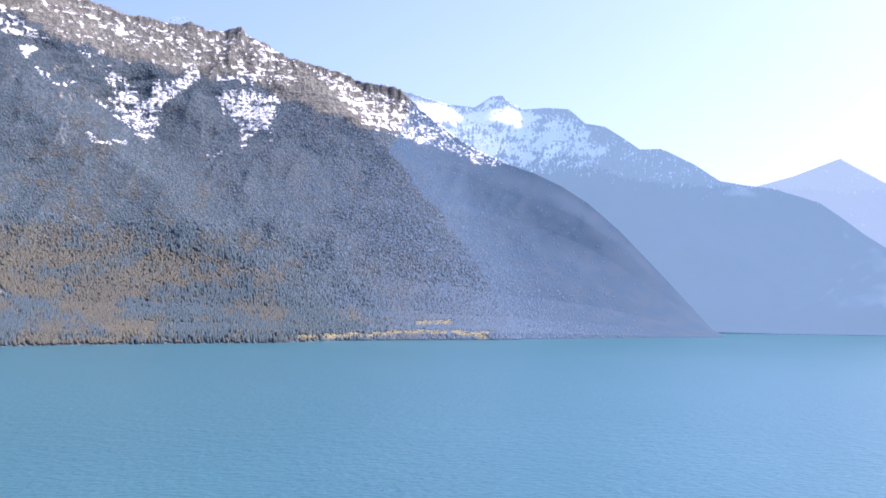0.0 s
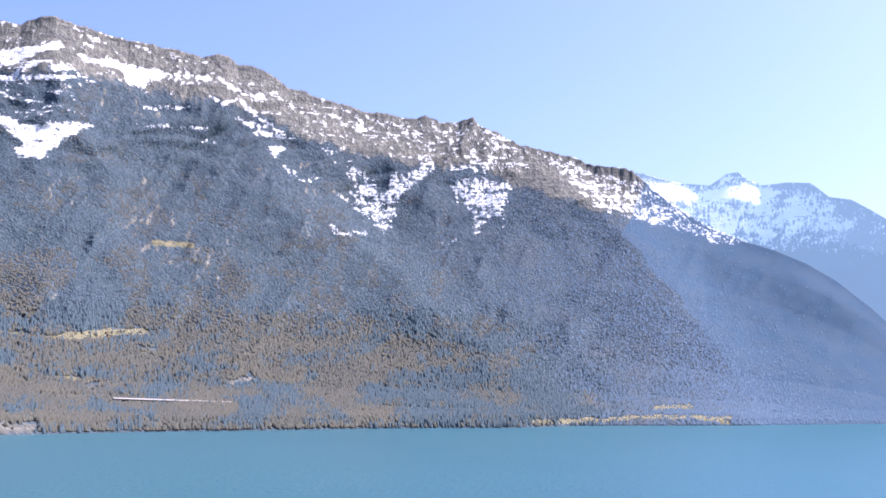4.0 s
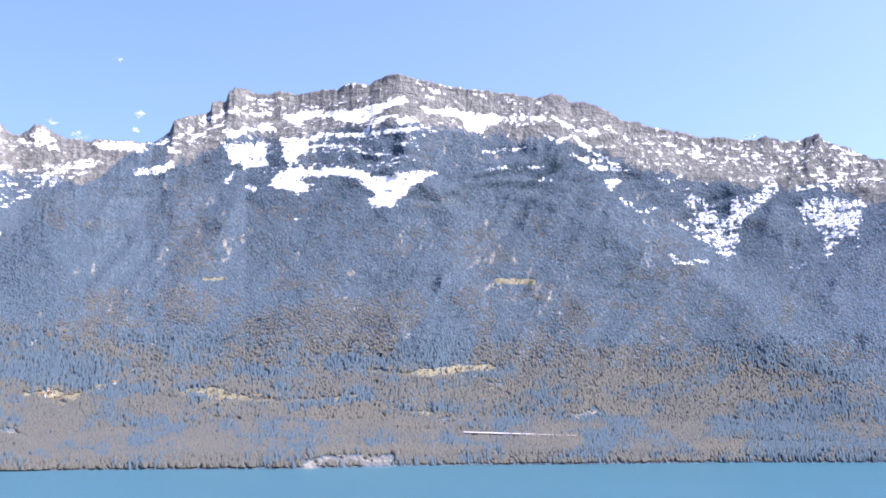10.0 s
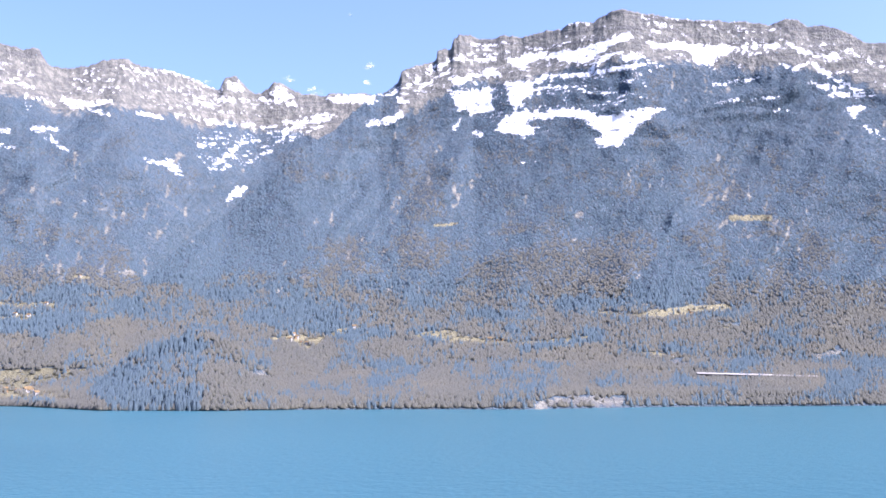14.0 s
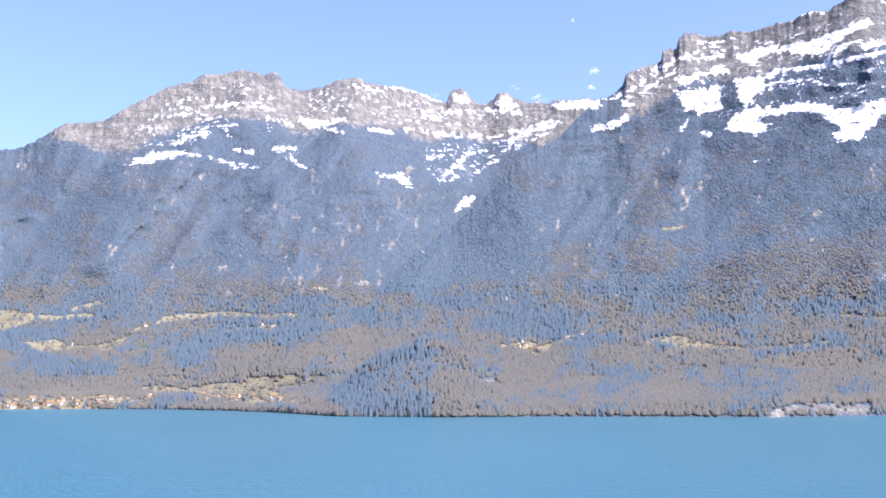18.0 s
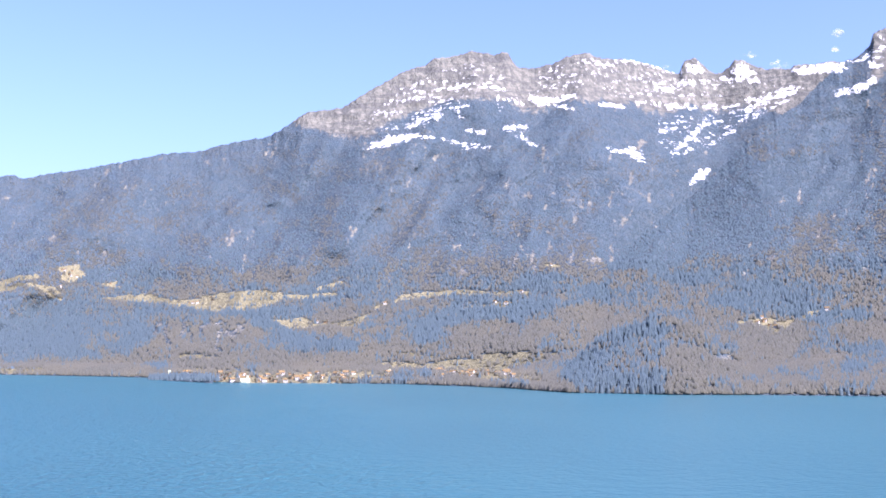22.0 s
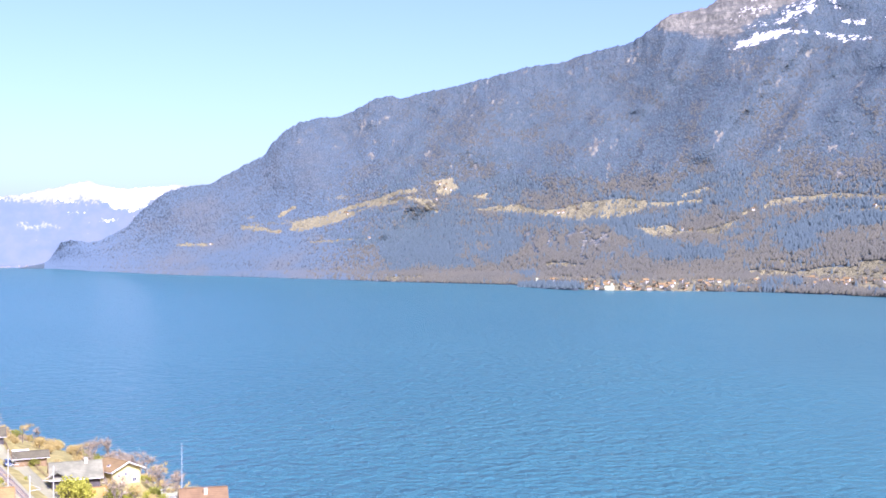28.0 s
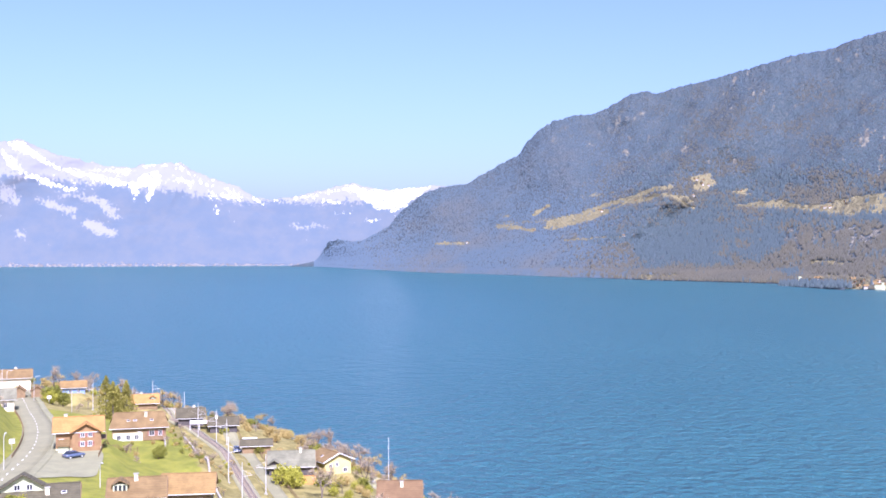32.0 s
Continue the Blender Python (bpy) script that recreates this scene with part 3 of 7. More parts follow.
patch("dust", 33.25, 18.33, 28.03, 17.79, 22.02, 15.5, 21.5, 13.61, 25.05, 14.85, 29.3, 14.89, 32.36, 15.16)
patch("dust", 22.01, 15.79, 16.2, 14.67, 11.74, 14.52, 8.93, 13.06, 9.04, 11.56, 13.52, 12.12, 16.61, 12.27, 19.5, 11.81, 21.5, 13.61)
patch("dust", 45.99, 15.26, 40.77, 16.89, 34.18, 17.73, 32.37, 13.7, 34.2, 13.22, 38.37, 13.25, 40.72, 12.28, 43.08, 14.18, 45.95, 13.99)
patch("dust", 8.66, 12.77, 5.61, 11.96, 2.57, 11.1, -0.43, 10.96, -1.91, 11.39, -6.29, 10.02, -7.42, 8.83, -5.69, 7.54, -3.37, 7.71, -0.42, 8.01, 2.6, 8.89, 5.65, 10.04)
stroke("snow", 0.1, 8.66, 12.77, 6.83, 12.23, 5.61, 11.66, 4.1, 10.94)
stroke("snow", 0.12, 5.64, 10.63, 4.41, 10.35)
stroke("snow", 0.12, 2.58, 10.07, 0.76, 9.49, -0.73, 9.34)
stroke("snow", 0.12, -0.42, 8.3, -0.72, 8.01)
stroke("snow", 0.12, -4.83, 7.99, -5.69, 7.63)
stroke("snow", 0.12, -3.38, 10.29, -4.55, 10.34)
stroke("snow", 0.09, -13.1, 7.11, -14.43, 6.79)
stroke("snow", 0.09, -15.47, 6.06, -15.74, 6.11)
stroke("snow", 0.12, -7.41, 9.25, -7.84, 8.95)
stroke("snow", 0.12, -3.48, 10.28, -4.66, 10.32)
stroke("snow", 0.15, 2.49, 10.06, 0.68, 9.47, -0.81, 9.33)
stroke("snow", 0.12, -4.93, 7.98, -5.8, 7.62)
stroke("snow", 0.09, -10.63, 7.59, -11.18, 7.44)
patch("snow", 71.71, 10.25, 71.15, 10.76, 70.3, 11.08, 69.16, 11.28, 68, 11.12, 67.12, 10.86, 66.24, 10.66, 64.78, 10.55, 65.36, 10.39, 66.24, 10.37, 66.82, 10.58, 67.71, 10.84, 68.87, 10.91, 70.01, 10.67, 70.86, 10.4)
patch("snow", 68.45, 12.17, 67.58, 12.4, 67.28, 11.92, 68.01, 11.9)
patch("snow", 64.63, 11.51, 63.9, 11.74, 63, 11.76, 63.01, 11.17, 63.45, 11.31, 64.04, 11.3)
patch("snow", 63, 13.2, 61.81, 13.03, 60.17, 13.34, 60.62, 12.96, 61.51, 12.71, 62.41, 12.55, 63, 12.77)
patch("snow", 59.14, 10.55, 58.39, 10.27, 57.78, 10.5, 57.19, 10.21, 57.05, 9.63, 57.5, 9.68, 57.94, 10.06, 58.84, 10.2)
patch("snow", 54.97, 8.3, 54.37, 9.18, 53.62, 9.32, 53.93, 8.74, 54.38, 8.45)
patch("snow", 49.85, 13.74, 49.26, 14.01, 46.93, 14.06, 47.38, 13.65, 48.98, 13.57)
patch("snow", 52.65, 13.95, 52.2, 14.37, 51.61, 14.16, 51.32, 13.78, 52.21, 13.66)
patch("snow", 55.04, 14.13, 54.74, 14.56, 54.35, 14.67, 53.84, 14.11, 54.45, 13.98)
stroke("snow", 0.15, 69.45, 11.41, 68.01, 12.18, 67.72, 12.48)
stroke("snow", 0.1, 67.88, 13.33, 67.45, 13.78, 67.16, 13.94)
stroke("snow", 0.09, 69.19, 13.56, 68.62, 14.01)
stroke("snow", 0.12, 67.15, 13.51, 66.27, 13.68)
stroke("snow", 0.15, 65.39, 13.71, 64.35, 13.46)
stroke("snow", 0.09, 64.56, 13.16, 64.49, 12.44)
stroke("snow", 0.09, 64.2, 13.03, 63.3, 12.76)
stroke("snow", 0.09, 67.15, 12.79, 66.55, 12.09)
stroke("snow", 0.12, 66.25, 11.38, 65.36, 11.26)
stroke("snow", 0.09, 63.6, 11.16, 62.57, 10.45)
stroke("snow", 0.09, 61.51, 12.65, 60.62, 12.38)
stroke("snow", 0.12, 59.27, 12.59, 58.22, 12.48)
stroke("snow", 0.12, 57.31, 12.6, 56.71, 12.69, 55.81, 12.4, 54.31, 12.3, 53.42, 12.38)
stroke("snow", 0.15, 56.13, 11.09, 55.37, 11.38)
stroke("snow", 0.12, 55.55, 10.06, 54.94, 10.64, 54.03, 11.37, 53.13, 11.65)
stroke("snow", 0.09, 53.74, 10.49, 52.85, 10.92)
stroke("snow", 0.07, 53.72, 12.09, 52.23, 12.36, 50.45, 12.9, 48.99, 13.05)
stroke("snow", 0.12, 51.94, 12.06, 50.76, 12.53, 49.43, 12.87)
stroke("snow", 0.10, 52.25, 11.49, 50.47, 12.18, 49.88, 12.45)
stroke("snow", 0.09, 58.2, 14.86, 56.09, 14.42, 55.19, 13.99)
stroke("snow", 0.12, 55.2, 13.55, 53.4, 13.68, 51.33, 13.49)
stroke("snow", 0.09, 60.01, 14.84, 58.5, 14.57)
stroke("snow", 0.07, 57, 13.71, 55.2, 12.97, 53.71, 12.81)
stroke("snow", 0.12, 47.56, 12.52, 46.97, 12.78)
stroke("snow", 0.09, 46.54, 12.62, 45.81, 13.02)
stroke("snow", 0.06, 67.14, 12.5, 66.26, 12.62)
stroke("snow", 0.06, 68.89, 13, 68.02, 13.18)
stroke("snow", 0.15, 47.62, 12.52, 47.03, 12.78)
stroke("snow", 0.12, 46.61, 12.62, 45.88, 13.02)
patch("dust", 71.74, 12.15, 70.06, 13.66, 68.05, 14.61, 65.99, 14.98, 64.21, 14.75, 63.9, 13.9, 65.39, 13.57, 66.56, 12.38, 67.71, 11.48, 70.02, 11.24, 71.44, 11.31)
patch("dust", 62.71, 14.36, 60.01, 15.13, 56.39, 14.43, 53.4, 13.53, 49.27, 13.44, 53.42, 12.38, 56.71, 12.55, 60.02, 13.4, 62.7, 13.21)
patch("dust", 56.41, 11.96, 53.42, 12.09, 50.46, 12.61, 52.86, 10.48, 55.25, 9.62, 56.44, 10.5)
patch("snow", 121.45, 5.57, 120.43, 5.66, 119.92, 5.21, 119.14, 4.69, 118.08, 4.3, 116.75, 4.05, 115.81, 3.84, 115.13, 3.73, 114.72, 4.22, 114.03, 4.37, 113.89, 3.81, 114.17, 3.38, 114.52, 2.61, 114.72, 2.95, 114.44, 3.38, 114.85, 3.51, 114.99, 3.09, 115.18, 2.74, 115.26, 3.08, 115.54, 3.5, 116.21, 3.44, 117.02, 3.82, 117.82, 3.97, 118.87, 4.28, 119.66, 4.54, 120.17, 4.93, 120.94, 5.26)
patch("snow", 121.45, 5.25, 120.94, 4.77, 120.43, 4.24, 119.66, 3.93, 119.01, 3.67, 118.35, 3.46, 117.55, 3.33, 118.35, 3.24, 119.14, 3.39, 120.17, 3.75, 120.69, 4.1, 121.2, 4.49, 121.45, 4.76)
patch("snow", 105.06, 3.45, 104.33, 3.74, 103.45, 3.45, 101.99, 3.39, 100.22, 3.6, 100.81, 3.01, 101.4, 2.57, 101.99, 2.28, 102.87, 2.34, 103.45, 2.66, 104.04, 3.16)
stroke("snow", 0.07, 113.2, 4.67, 112.36, 4.06)
stroke("snow", 0.09, 113.06, 3.88, 112.36, 3.69)
stroke("snow", 0.09, 111.94, 3.83, 111.24, 3.12, 109.96, 2.93)
stroke("snow", 0.06, 111.24, 2.98, 111.1, 2.18)
stroke("snow", 0.06, 111.66, 3.55, 111.38, 2.98)
stroke("snow", 0.07, 110.67, 3.42, 109.82, 2.99)
stroke("snow", 0.09, 109.25, 2.99, 108.82, 2.71)
stroke("snow", 0.06, 108.39, 2.85, 106.08, 3.15, 104.91, 3.45)
stroke("snow", 0.09, 105.79, 2.86, 104.92, 2.72)
stroke("snow", 0.09, 103.45, 1.78, 102.87, 1.9)
stroke("snow", 0.06, 105.06, 2.19, 104.33, 2.25)
stroke("snow", 0.06, 117.55, 4.31, 115.4, 4.21)
stroke("snow", 0.06, 114.72, 4.5, 113.47, 4.61)
patch("dust", 121.45, 5.71, 118.35, 4.85, 114.85, 4.59, 112.64, 4.68, 109.54, 3.14, 109.82, 2.85, 112.36, 3.54, 115.13, 3.51, 117.82, 3.33, 121.45, 4.49)
patch("rock", 121.45, 3.67, 120.69, 3.55, 120.43, 2.87, 120.69, 2.46, 121.45, 2.58)
patch("rock", 119.92, 3.02, 118.87, 2.76, 117.82, 2.35, 118.08, 1.93, 118.87, 2.2, 119.66, 2.47)
patch("rock", 119.14, 3.31, 117.55, 3.19, 116.48, 2.93, 115.94, 2.37, 115.81, 1.67, 116.48, 2.08, 117.29, 2.64, 118.61, 2.9)
patch("rock", 117.55, 1.94, 116.48, 1.66, 115.94, 1.1, 116.35, 0.9, 117.15, 1.24, 117.82, 1.65)
patch("rock", 120.74, 1.22, 120.3, 1.22, 120.3, 0.81, 120.74, 0.95)
patch("rock", 107.53, 1.63, 106.08, 1.66, 105.64, 1.46, 106.95, 1.34)
stroke("grass", 0.12, 92.23, 2.17, 90.72, 2.66, 89.95, 2.84, 88.65, 3.34, 87.86, 3.5)
stroke("grass", 0.10, 88.65, 3.06, 87.04, 2.9, 86.77, 2.68)
stroke("grass", 0.09, 84.59, 3.14, 84.04, 3.21)
stroke("grass", 0.12, 76.96, 2.37, 75.8, 2.62, 74.34, 2.69, 73.17, 2.78)
stroke("grass", 0.12, 74.04, 3.04, 72.87, 3.43)
stroke("grass", 0.09, 71.13, 2.11, 70.54, 2.32)
stroke("grass", 0.07, 66.44, 2.13, 64.69, 2.36)
stroke("grass", 0.07, 62.33, 4.4, 61.61, 4.3)
stroke("grass", 0.12, 80.97, -1.11, 77, -1.26, 71.2, -1.25)
stroke("grass", 0.15, 64.55, -1.52, 62.84, -1.51)
stroke("grass", 0.07, 64.2, -0.5, 60.76, -0.05)
stroke("grass", 0.09, 80.96, -0.4, 78.99, -0.48)
stroke("grass", 0.09, 70, -0.22, 68.25, -0.39)
stroke("grass", 0.12, 96.69, 1.53, 94.78, 1.29)
stroke("grass", 0.09, 94.78, 2.11, 94.05, 2.54)
stroke("grass", 0.09, 87.44, 2.76, 86.6, 2.32)
stroke("grass", 0.09, 84.66, 3.15, 83.83, 2.99)
stroke("grass", 0.12, 89.27, -1.12, 87.43, -1.12)
stroke("grass", 0.07, 99.92, 0.6, 98.16, 0.65)
stroke("grass", 0.06, 93.17, 0.78, 90.28, 0.91)
stroke("grass", 0.15, 28.84, 7.62, 26.92, 7.53)
stroke("grass", 0.09, 52.97, 1.37, 51.15, 1.6)
stroke("grass", 0.09, 49.33, 1.85, 48.25, 2.01)
stroke("grass", 0.09, 34.43, 0.9, 32.38, 0.62)
stroke("grass", 0.06, 34.5, -0.12, 29.79, -0.23)
stroke("grass", 0.09, 44.12, 7.37, 42.98, 7.47)
stroke("grass", 0.09, 17.17, -0.55, 14.46, -0.66, 12.33, -0.64)
stroke("grass", 0.06, 43.77, 0.39, 42.51, 0.31)
stroke("grass", 0.07, 36.09, 2.83, 34.35, 2.73)
stroke("grass", 0.12, 9.35, -1.22, 5.99, -1.12, 3.56, -0.88, 1.12, -0.85, -0.68, -1.09)
stroke("grass", 0.09, 3.18, -0.4, 1.06, -0.4)
stroke("grass", 0.06, -2.87, -0.55, -4.99, -0.52)
stroke("grass", 0.06, 16.03, -0.74, 13.13, -0.65)
stroke("grass", 0.09, -10.51, -0.15, -13.89, -0.67)
stroke("grass", 0.09, -16.38, -0.48, -21.12, -0.26)
stroke("grass", 0.09, 8.5, -1.22, 6.19, -0.98)
stroke("grass", 0.12, 3.06, -0.43, 1.13, -0.27)
stroke("grass", 0.09, 1.22, -0.82, -0.89, -0.87)
stroke("grass", 0.09, 50.4, 1.43, 48.07, 2.03)
stroke("grass", 0.09, 61.81, 0.35, 59.16, 0.65)
stroke("grass", 0.12, 65.61, 2.21, 64.1, 2.38)
stroke("grass", 0.12, 64.85, 2.91, 63.07, 2.95)
stroke("grass", 0.12, 65.64, -0.35, 63.14, -0.21)
stroke("grass", 0.15, 65.66, -1.15, 63.01, -1.58)
patch("grass", 86.79, 3.95, 85.84, 4.11, 85.7, 3.92, 86.24, 3.62, 86.73, 3.67)
patch("grass", 84.85, 2.43, 83.48, 2.68, 82.36, 2.72, 81.8, 2.47, 80.39, 2.49, 79.54, 2.7, 78.4, 2.88, 77.25, 3.01, 76.09, 2.96, 75.8, 2.82, 76.09, 2.38, 77.11, 1.93, 78.11, 1.84, 78.54, 2.21, 80.39, 2.2, 82.08, 2.27, 83.47, 2.31)
patch("grass", 76.53, 1.5, 74.64, 1.57, 74.06, 1.34, 72.89, 1.37, 72.02, 1.67, 71.28, 1.88, 71.73, 1.38, 72.32, 1, 73.19, 1.17, 74.35, 1.08, 75.52, 0.92, 76.1, 1.13)
patch("grass", 70.25, 2.41, 69.65, 2.86, 68.18, 3.01, 66.42, 3.15, 65.26, 3.01, 63.81, 2.91, 63.82, 2.77, 65.84, 2.8, 67.6, 2.77, 69.07, 2.56)
patch("grass", 71.17, -0.75, 70, -0.66, 68.26, -0.8, 67.1, -0.94, 65.37, -1.08, 66.54, -1.23, 68.29, -1.24, 70.02, -1.1)
patch("grass", 94.34, 1.37, 94.05, 1.81, 92.88, 2.09, 91.72, 2.23, 90.42, 2.51, 89.99, 2.79, 88, 3.2, 87.72, 3.11, 88.85, 2.78, 90.28, 2.51, 91.72, 1.79, 92.88, 1.51, 93.9, 1.28)
patch("grass", 86.74, 3.32, 86.46, 3.81, 85.76, 3.88, 85.48, 3.59, 86.18, 3.17)
patch("grass", 83.56, 2.42, 81.94, 2.54, 80.09, 2.36, 77.56, 2.73, 77.56, 2.05, 79.3, 1.8, 81.94, 2.26)
patch("grass", 34.65, 2.64, 33.18, 2.94, 31.38, 3.16, 29.28, 3.27, 28.85, 2.98, 30.79, 2.73, 32.6, 2.51)
patch("grass", 45.53, 1.49, 44.96, 1.78, 43.56, 1.95, 42.17, 1.54, 40.19, 1.33, 38.2, 1.44, 36.15, 1.69, 36.45, 1.37, 38.49, 1.24, 41.06, 1.12, 43.59, 1.24)
patch("grass", 51.41, 1.4, 50.36, 1.55, 49.85, 1.29, 50.91, 0.81, 51.29, 0.91)
patch("grass", 52.14, 1.5, 50.97, 1.57, 50.41, 1.29, 51.57, 1.13)
stroke("rock", 0.09, 82.22, 0.74, 81.94, 1.18)
stroke("rock", 0.09, 81.66, 0.17, 81.52, 1.04)
stroke("rock", 0.09, 80.96, 0.61, 80.67, 1.33)
stroke("rock", 0.06, 80.54, 0.32, 80.45, 0.9)
stroke("rock", 0.09, 79.97, 0.76, 79.54, 1.34, 78.83, 1.05)
stroke("rock", 0.12, 79.27, 0.04, 78.98, 0.76)
stroke("rock", 0.09, 78.55, 0.33, 78.69, 1.2)
stroke("rock", 0.12, 78.41, 0.62, 77.83, 1.2)
stroke("rock", 0.09, 78.98, -0.11, 79.01, -0.11)
stroke("rock", 0.12, 91.57, 6.01, 90.83, 7.01)
stroke("rock", 0.12, 90.81, 6.32, 89.78, 6.92)
stroke("rock", 0.12, 90.18, 7.04, 88.45, 6.84)
stroke("rock", 0.09, 78.7, 7.3, 78.27, 7.45)
stroke("rock", 0.09, 75.79, 8.09, 75.5, 7.36)
stroke("rock", 0.12, 69.01, 7.41, 68.72, 7.85)
stroke("rock", 0.18, 66.06, 7.99, 65.17, 8.57)
stroke("rock", 0.18, 64.3, 8.56, 63.72, 7.39)
stroke("rock", 0.18, 62.25, 8.24, 60.82, 7.63)
stroke("rock", 0.18, 59.1, 7.31, 57.1, 7.84)
stroke("rock", 0.15, 75.22, 11.29, 74.34, 11.74)
stroke("rock", 0.15, 65.94, 7.9, 65.36, 8.94)
stroke("rock", 0.18, 64.2, 8.82, 63.31, 7.96)
stroke("rock", 0.21, 61.24, 9.01, 60.65, 7.84)
stroke("rock", 0.15, 58.86, 8, 58.57, 7.27)
stroke("rock", 0.18, 58.27, 8.45, 57.07, 7.86)
stroke("rock", 0.09, 72.81, 9.26, 72.54, 9.84)
stroke("rock", 0.12, 68.82, 7.69, 68.54, 7.98)
stroke("rock", 0.12, 61.23, 11.64, 60.93, 10.62)
stroke("rock", 0.15, 60.17, 12.96, 60.02, 12.09)
stroke("rock", 0.21, 91.14, 6.13, 89.99, 7.26, 89.13, 7.23)
stroke("rock", 0.12, 94.34, 5.6, 93.17, 6.6, 92.01, 6.87)
stroke("rock", 0.15, 92.01, 5.57, 90.85, 6.41)
stroke("rock", 0.12, 88.57, 6.36, 88.28, 6.78)
stroke("rock", 0.07, 83.56, 5.94, 82.61, 6.46)
stroke("rock", 0.09, 85.48, 7.26, 85.51, 7.26)
stroke("rock", 0.09, 82.74, 7.41, 82.34, 7.42)
stroke("rock", 0.12, 78.53, 7.11, 78.27, 7.36)
stroke("rock", 0.12, 95.95, 3.43, 95.74, 3.87)
stroke("rock", 0.21, 39.41, -2, 37.64, -1.63, 34.99, -1.7)
stroke("rock", 0.15, 32.1, 0.34, 31.51, 0.25)
stroke("rock", 0.15, 25.02, 0.53, 23.84, 0.83)
stroke("rock", 0.12, 23.23, -0.32, 23.26, -0.32)
stroke("rock", 0.12, 25.79, 9.74, 24.92, 9.44)
stroke("rock", 0.09, 32.99, 10.16, 32.09, 10.02)
stroke("rock", 0.09, 40.54, 7.49, 40.4, 7.93)
stroke("rock", 0.15, 53.52, -0.38, 53.01, -0.51)
stroke("rock", 0.07, 43.71, 6.38, 43.74, 6.38)
stroke("rock", 0.15, 21.09, 9.53, 20.6, 10.39)
stroke("rock", 0.09, 20.95, 12.43, 20.42, 10.97)
stroke("rock", 0.12, 53.68, -0.38, 53.09, -0.32)
stroke("rock", 0.12, 28.54, 10.05, 28, 9.8)
patch("grass", 81.68, -1.6, 80.97, -1.11, 76.99, -1.14, 71.19, -1.13, 70.05, -1.54, 72.97, -1.75, 77.31, -1.75)
patch("grass", 68.55, -0.75, 67.09, -0.51, 62.48, -0.26, 62.21, -0.63, 64.23, -1.22, 62.67, -1.36, 62.58, -1.77, 64.85, -1.78, 67.14, -1.38, 68.27, -1.09)
patch("fir", 60.32, 6.95, 56.94, 8.22, 54.35, 8.9, 50.29, 9.31, 46.13, 9.98, 46.45, 7.92, 49.14, 6.41, 51.49, 5.79, 54.06, 5.15, 56.9, 3.94, 59.1, 4.17)
patch("fir", 33.32, 5.27, 30.72, 6.1, 29.94, 4.36, 32.28, 3.23, 33.67, 3.82)
patch("bare", 40.29, 6.19, 35.85, 6.75, 33.91, 4.98, 34.82, 3.53, 38.57, 3.84)
stroke("bare", 0.18, 33.52, 7.31, 32.71, 6.13, 33.63, 4.69)
stroke("fir", 0.21, 39.91, 0.9, 35.81, 1.5)
stroke("fir", 0.29, 50.39, 2.01, 46.62, 1.46)
stroke("fir", 0.29, 53.55, 2.56, 50.39, 1.72)
stroke("fir", 0.21, 31.99, -0.8, 29.25, -1.21)
stroke("fir", 0.35, 76.97, 1.21, 74.65, 0.34, 72.33, 0.06)
stroke("fir", 0.35, 68.81, 0.66, 67.03, 1.83, 62.4, 2.12)
stroke("bare", 0.32, 92.19, -0, 89.9, 0.28)
stroke("bare", 0.32, 78.11, 3.53, 74.63, 3.86)
stroke("bare", 0.35, 66.99, 4.18, 61.18, 4.44)
stroke("bare", 0.18, 73.45, 7.68, 73.75, 5.92, 74.34, 4.74, 74.63, 3.56)
stroke("bare", 0.26, 89.63, -1.1, 87.27, -1.1)
stroke("fir", 0.24, 71.1, 4.47, 68.15, 5.94, 66.94, 7.7)
stroke("fir", 0.26, 78.69, 4.68, 76.95, 5.88, 75.79, 7.06)
patch("fir", 89.64, 0.28, 88.88, 1.25, 87.01, 1.41, 83.19, 1.17, 82.35, 0.31, 83.18, -0.54, 86.19, -0.83, 89.37, -0.27)


def drawn_cover(kind, az, el, soft=0.1, wobble=0.1):
    """1 inside the outlines and lines of one kind, falling to 0 over a soft margin round them."""
    best = np.zeros_like(el)
    wx, wy = wobble * fractal(az * 2.6, el * 3.2, 5, 0.65), 0.7 * wobble * fractal(az * 2.9 + 40, el * 3.7, 5, 0.65)
    for half, p in COVER[kind]:
        lo, hi = p.min(0) - (half or 0) - 0.5, p.max(0) + (half or 0) + 0.5
        near = (az > lo[0]) & (az < hi[0]) & (el > lo[1]) & (el < hi[1])
        if not near.any():
            continue
        x, y = (az + wx)[near], (el + wy)[near]
        ends = np.roll(p, -1, 0) if half is None else p[1:]
        d, inside = np.full(x.shape, 9.0), np.zeros(x.shape, bool)
        for (ax, ay), (bx, by) in zip(p, ends):
            dx, dy = bx - ax, by - ay
            t = np.clip(((x - ax) * dx + (y - ay) * dy) / (dx * dx + dy * dy + 1e-9), 0, 1)
            d = np.minimum(d, np.hypot(x - ax - t * dx, y - ay - t * dy))
            if half is None and dy:
                inside ^= ((ay > y) != (by > y)) & (x < ax + (y - ay) / dy * dx)
        d = np.where(inside, -d, d) if half is None else d - half
        best[near] = np.maximum(best[near], 1 - step(d, -soft, soft))
    return best


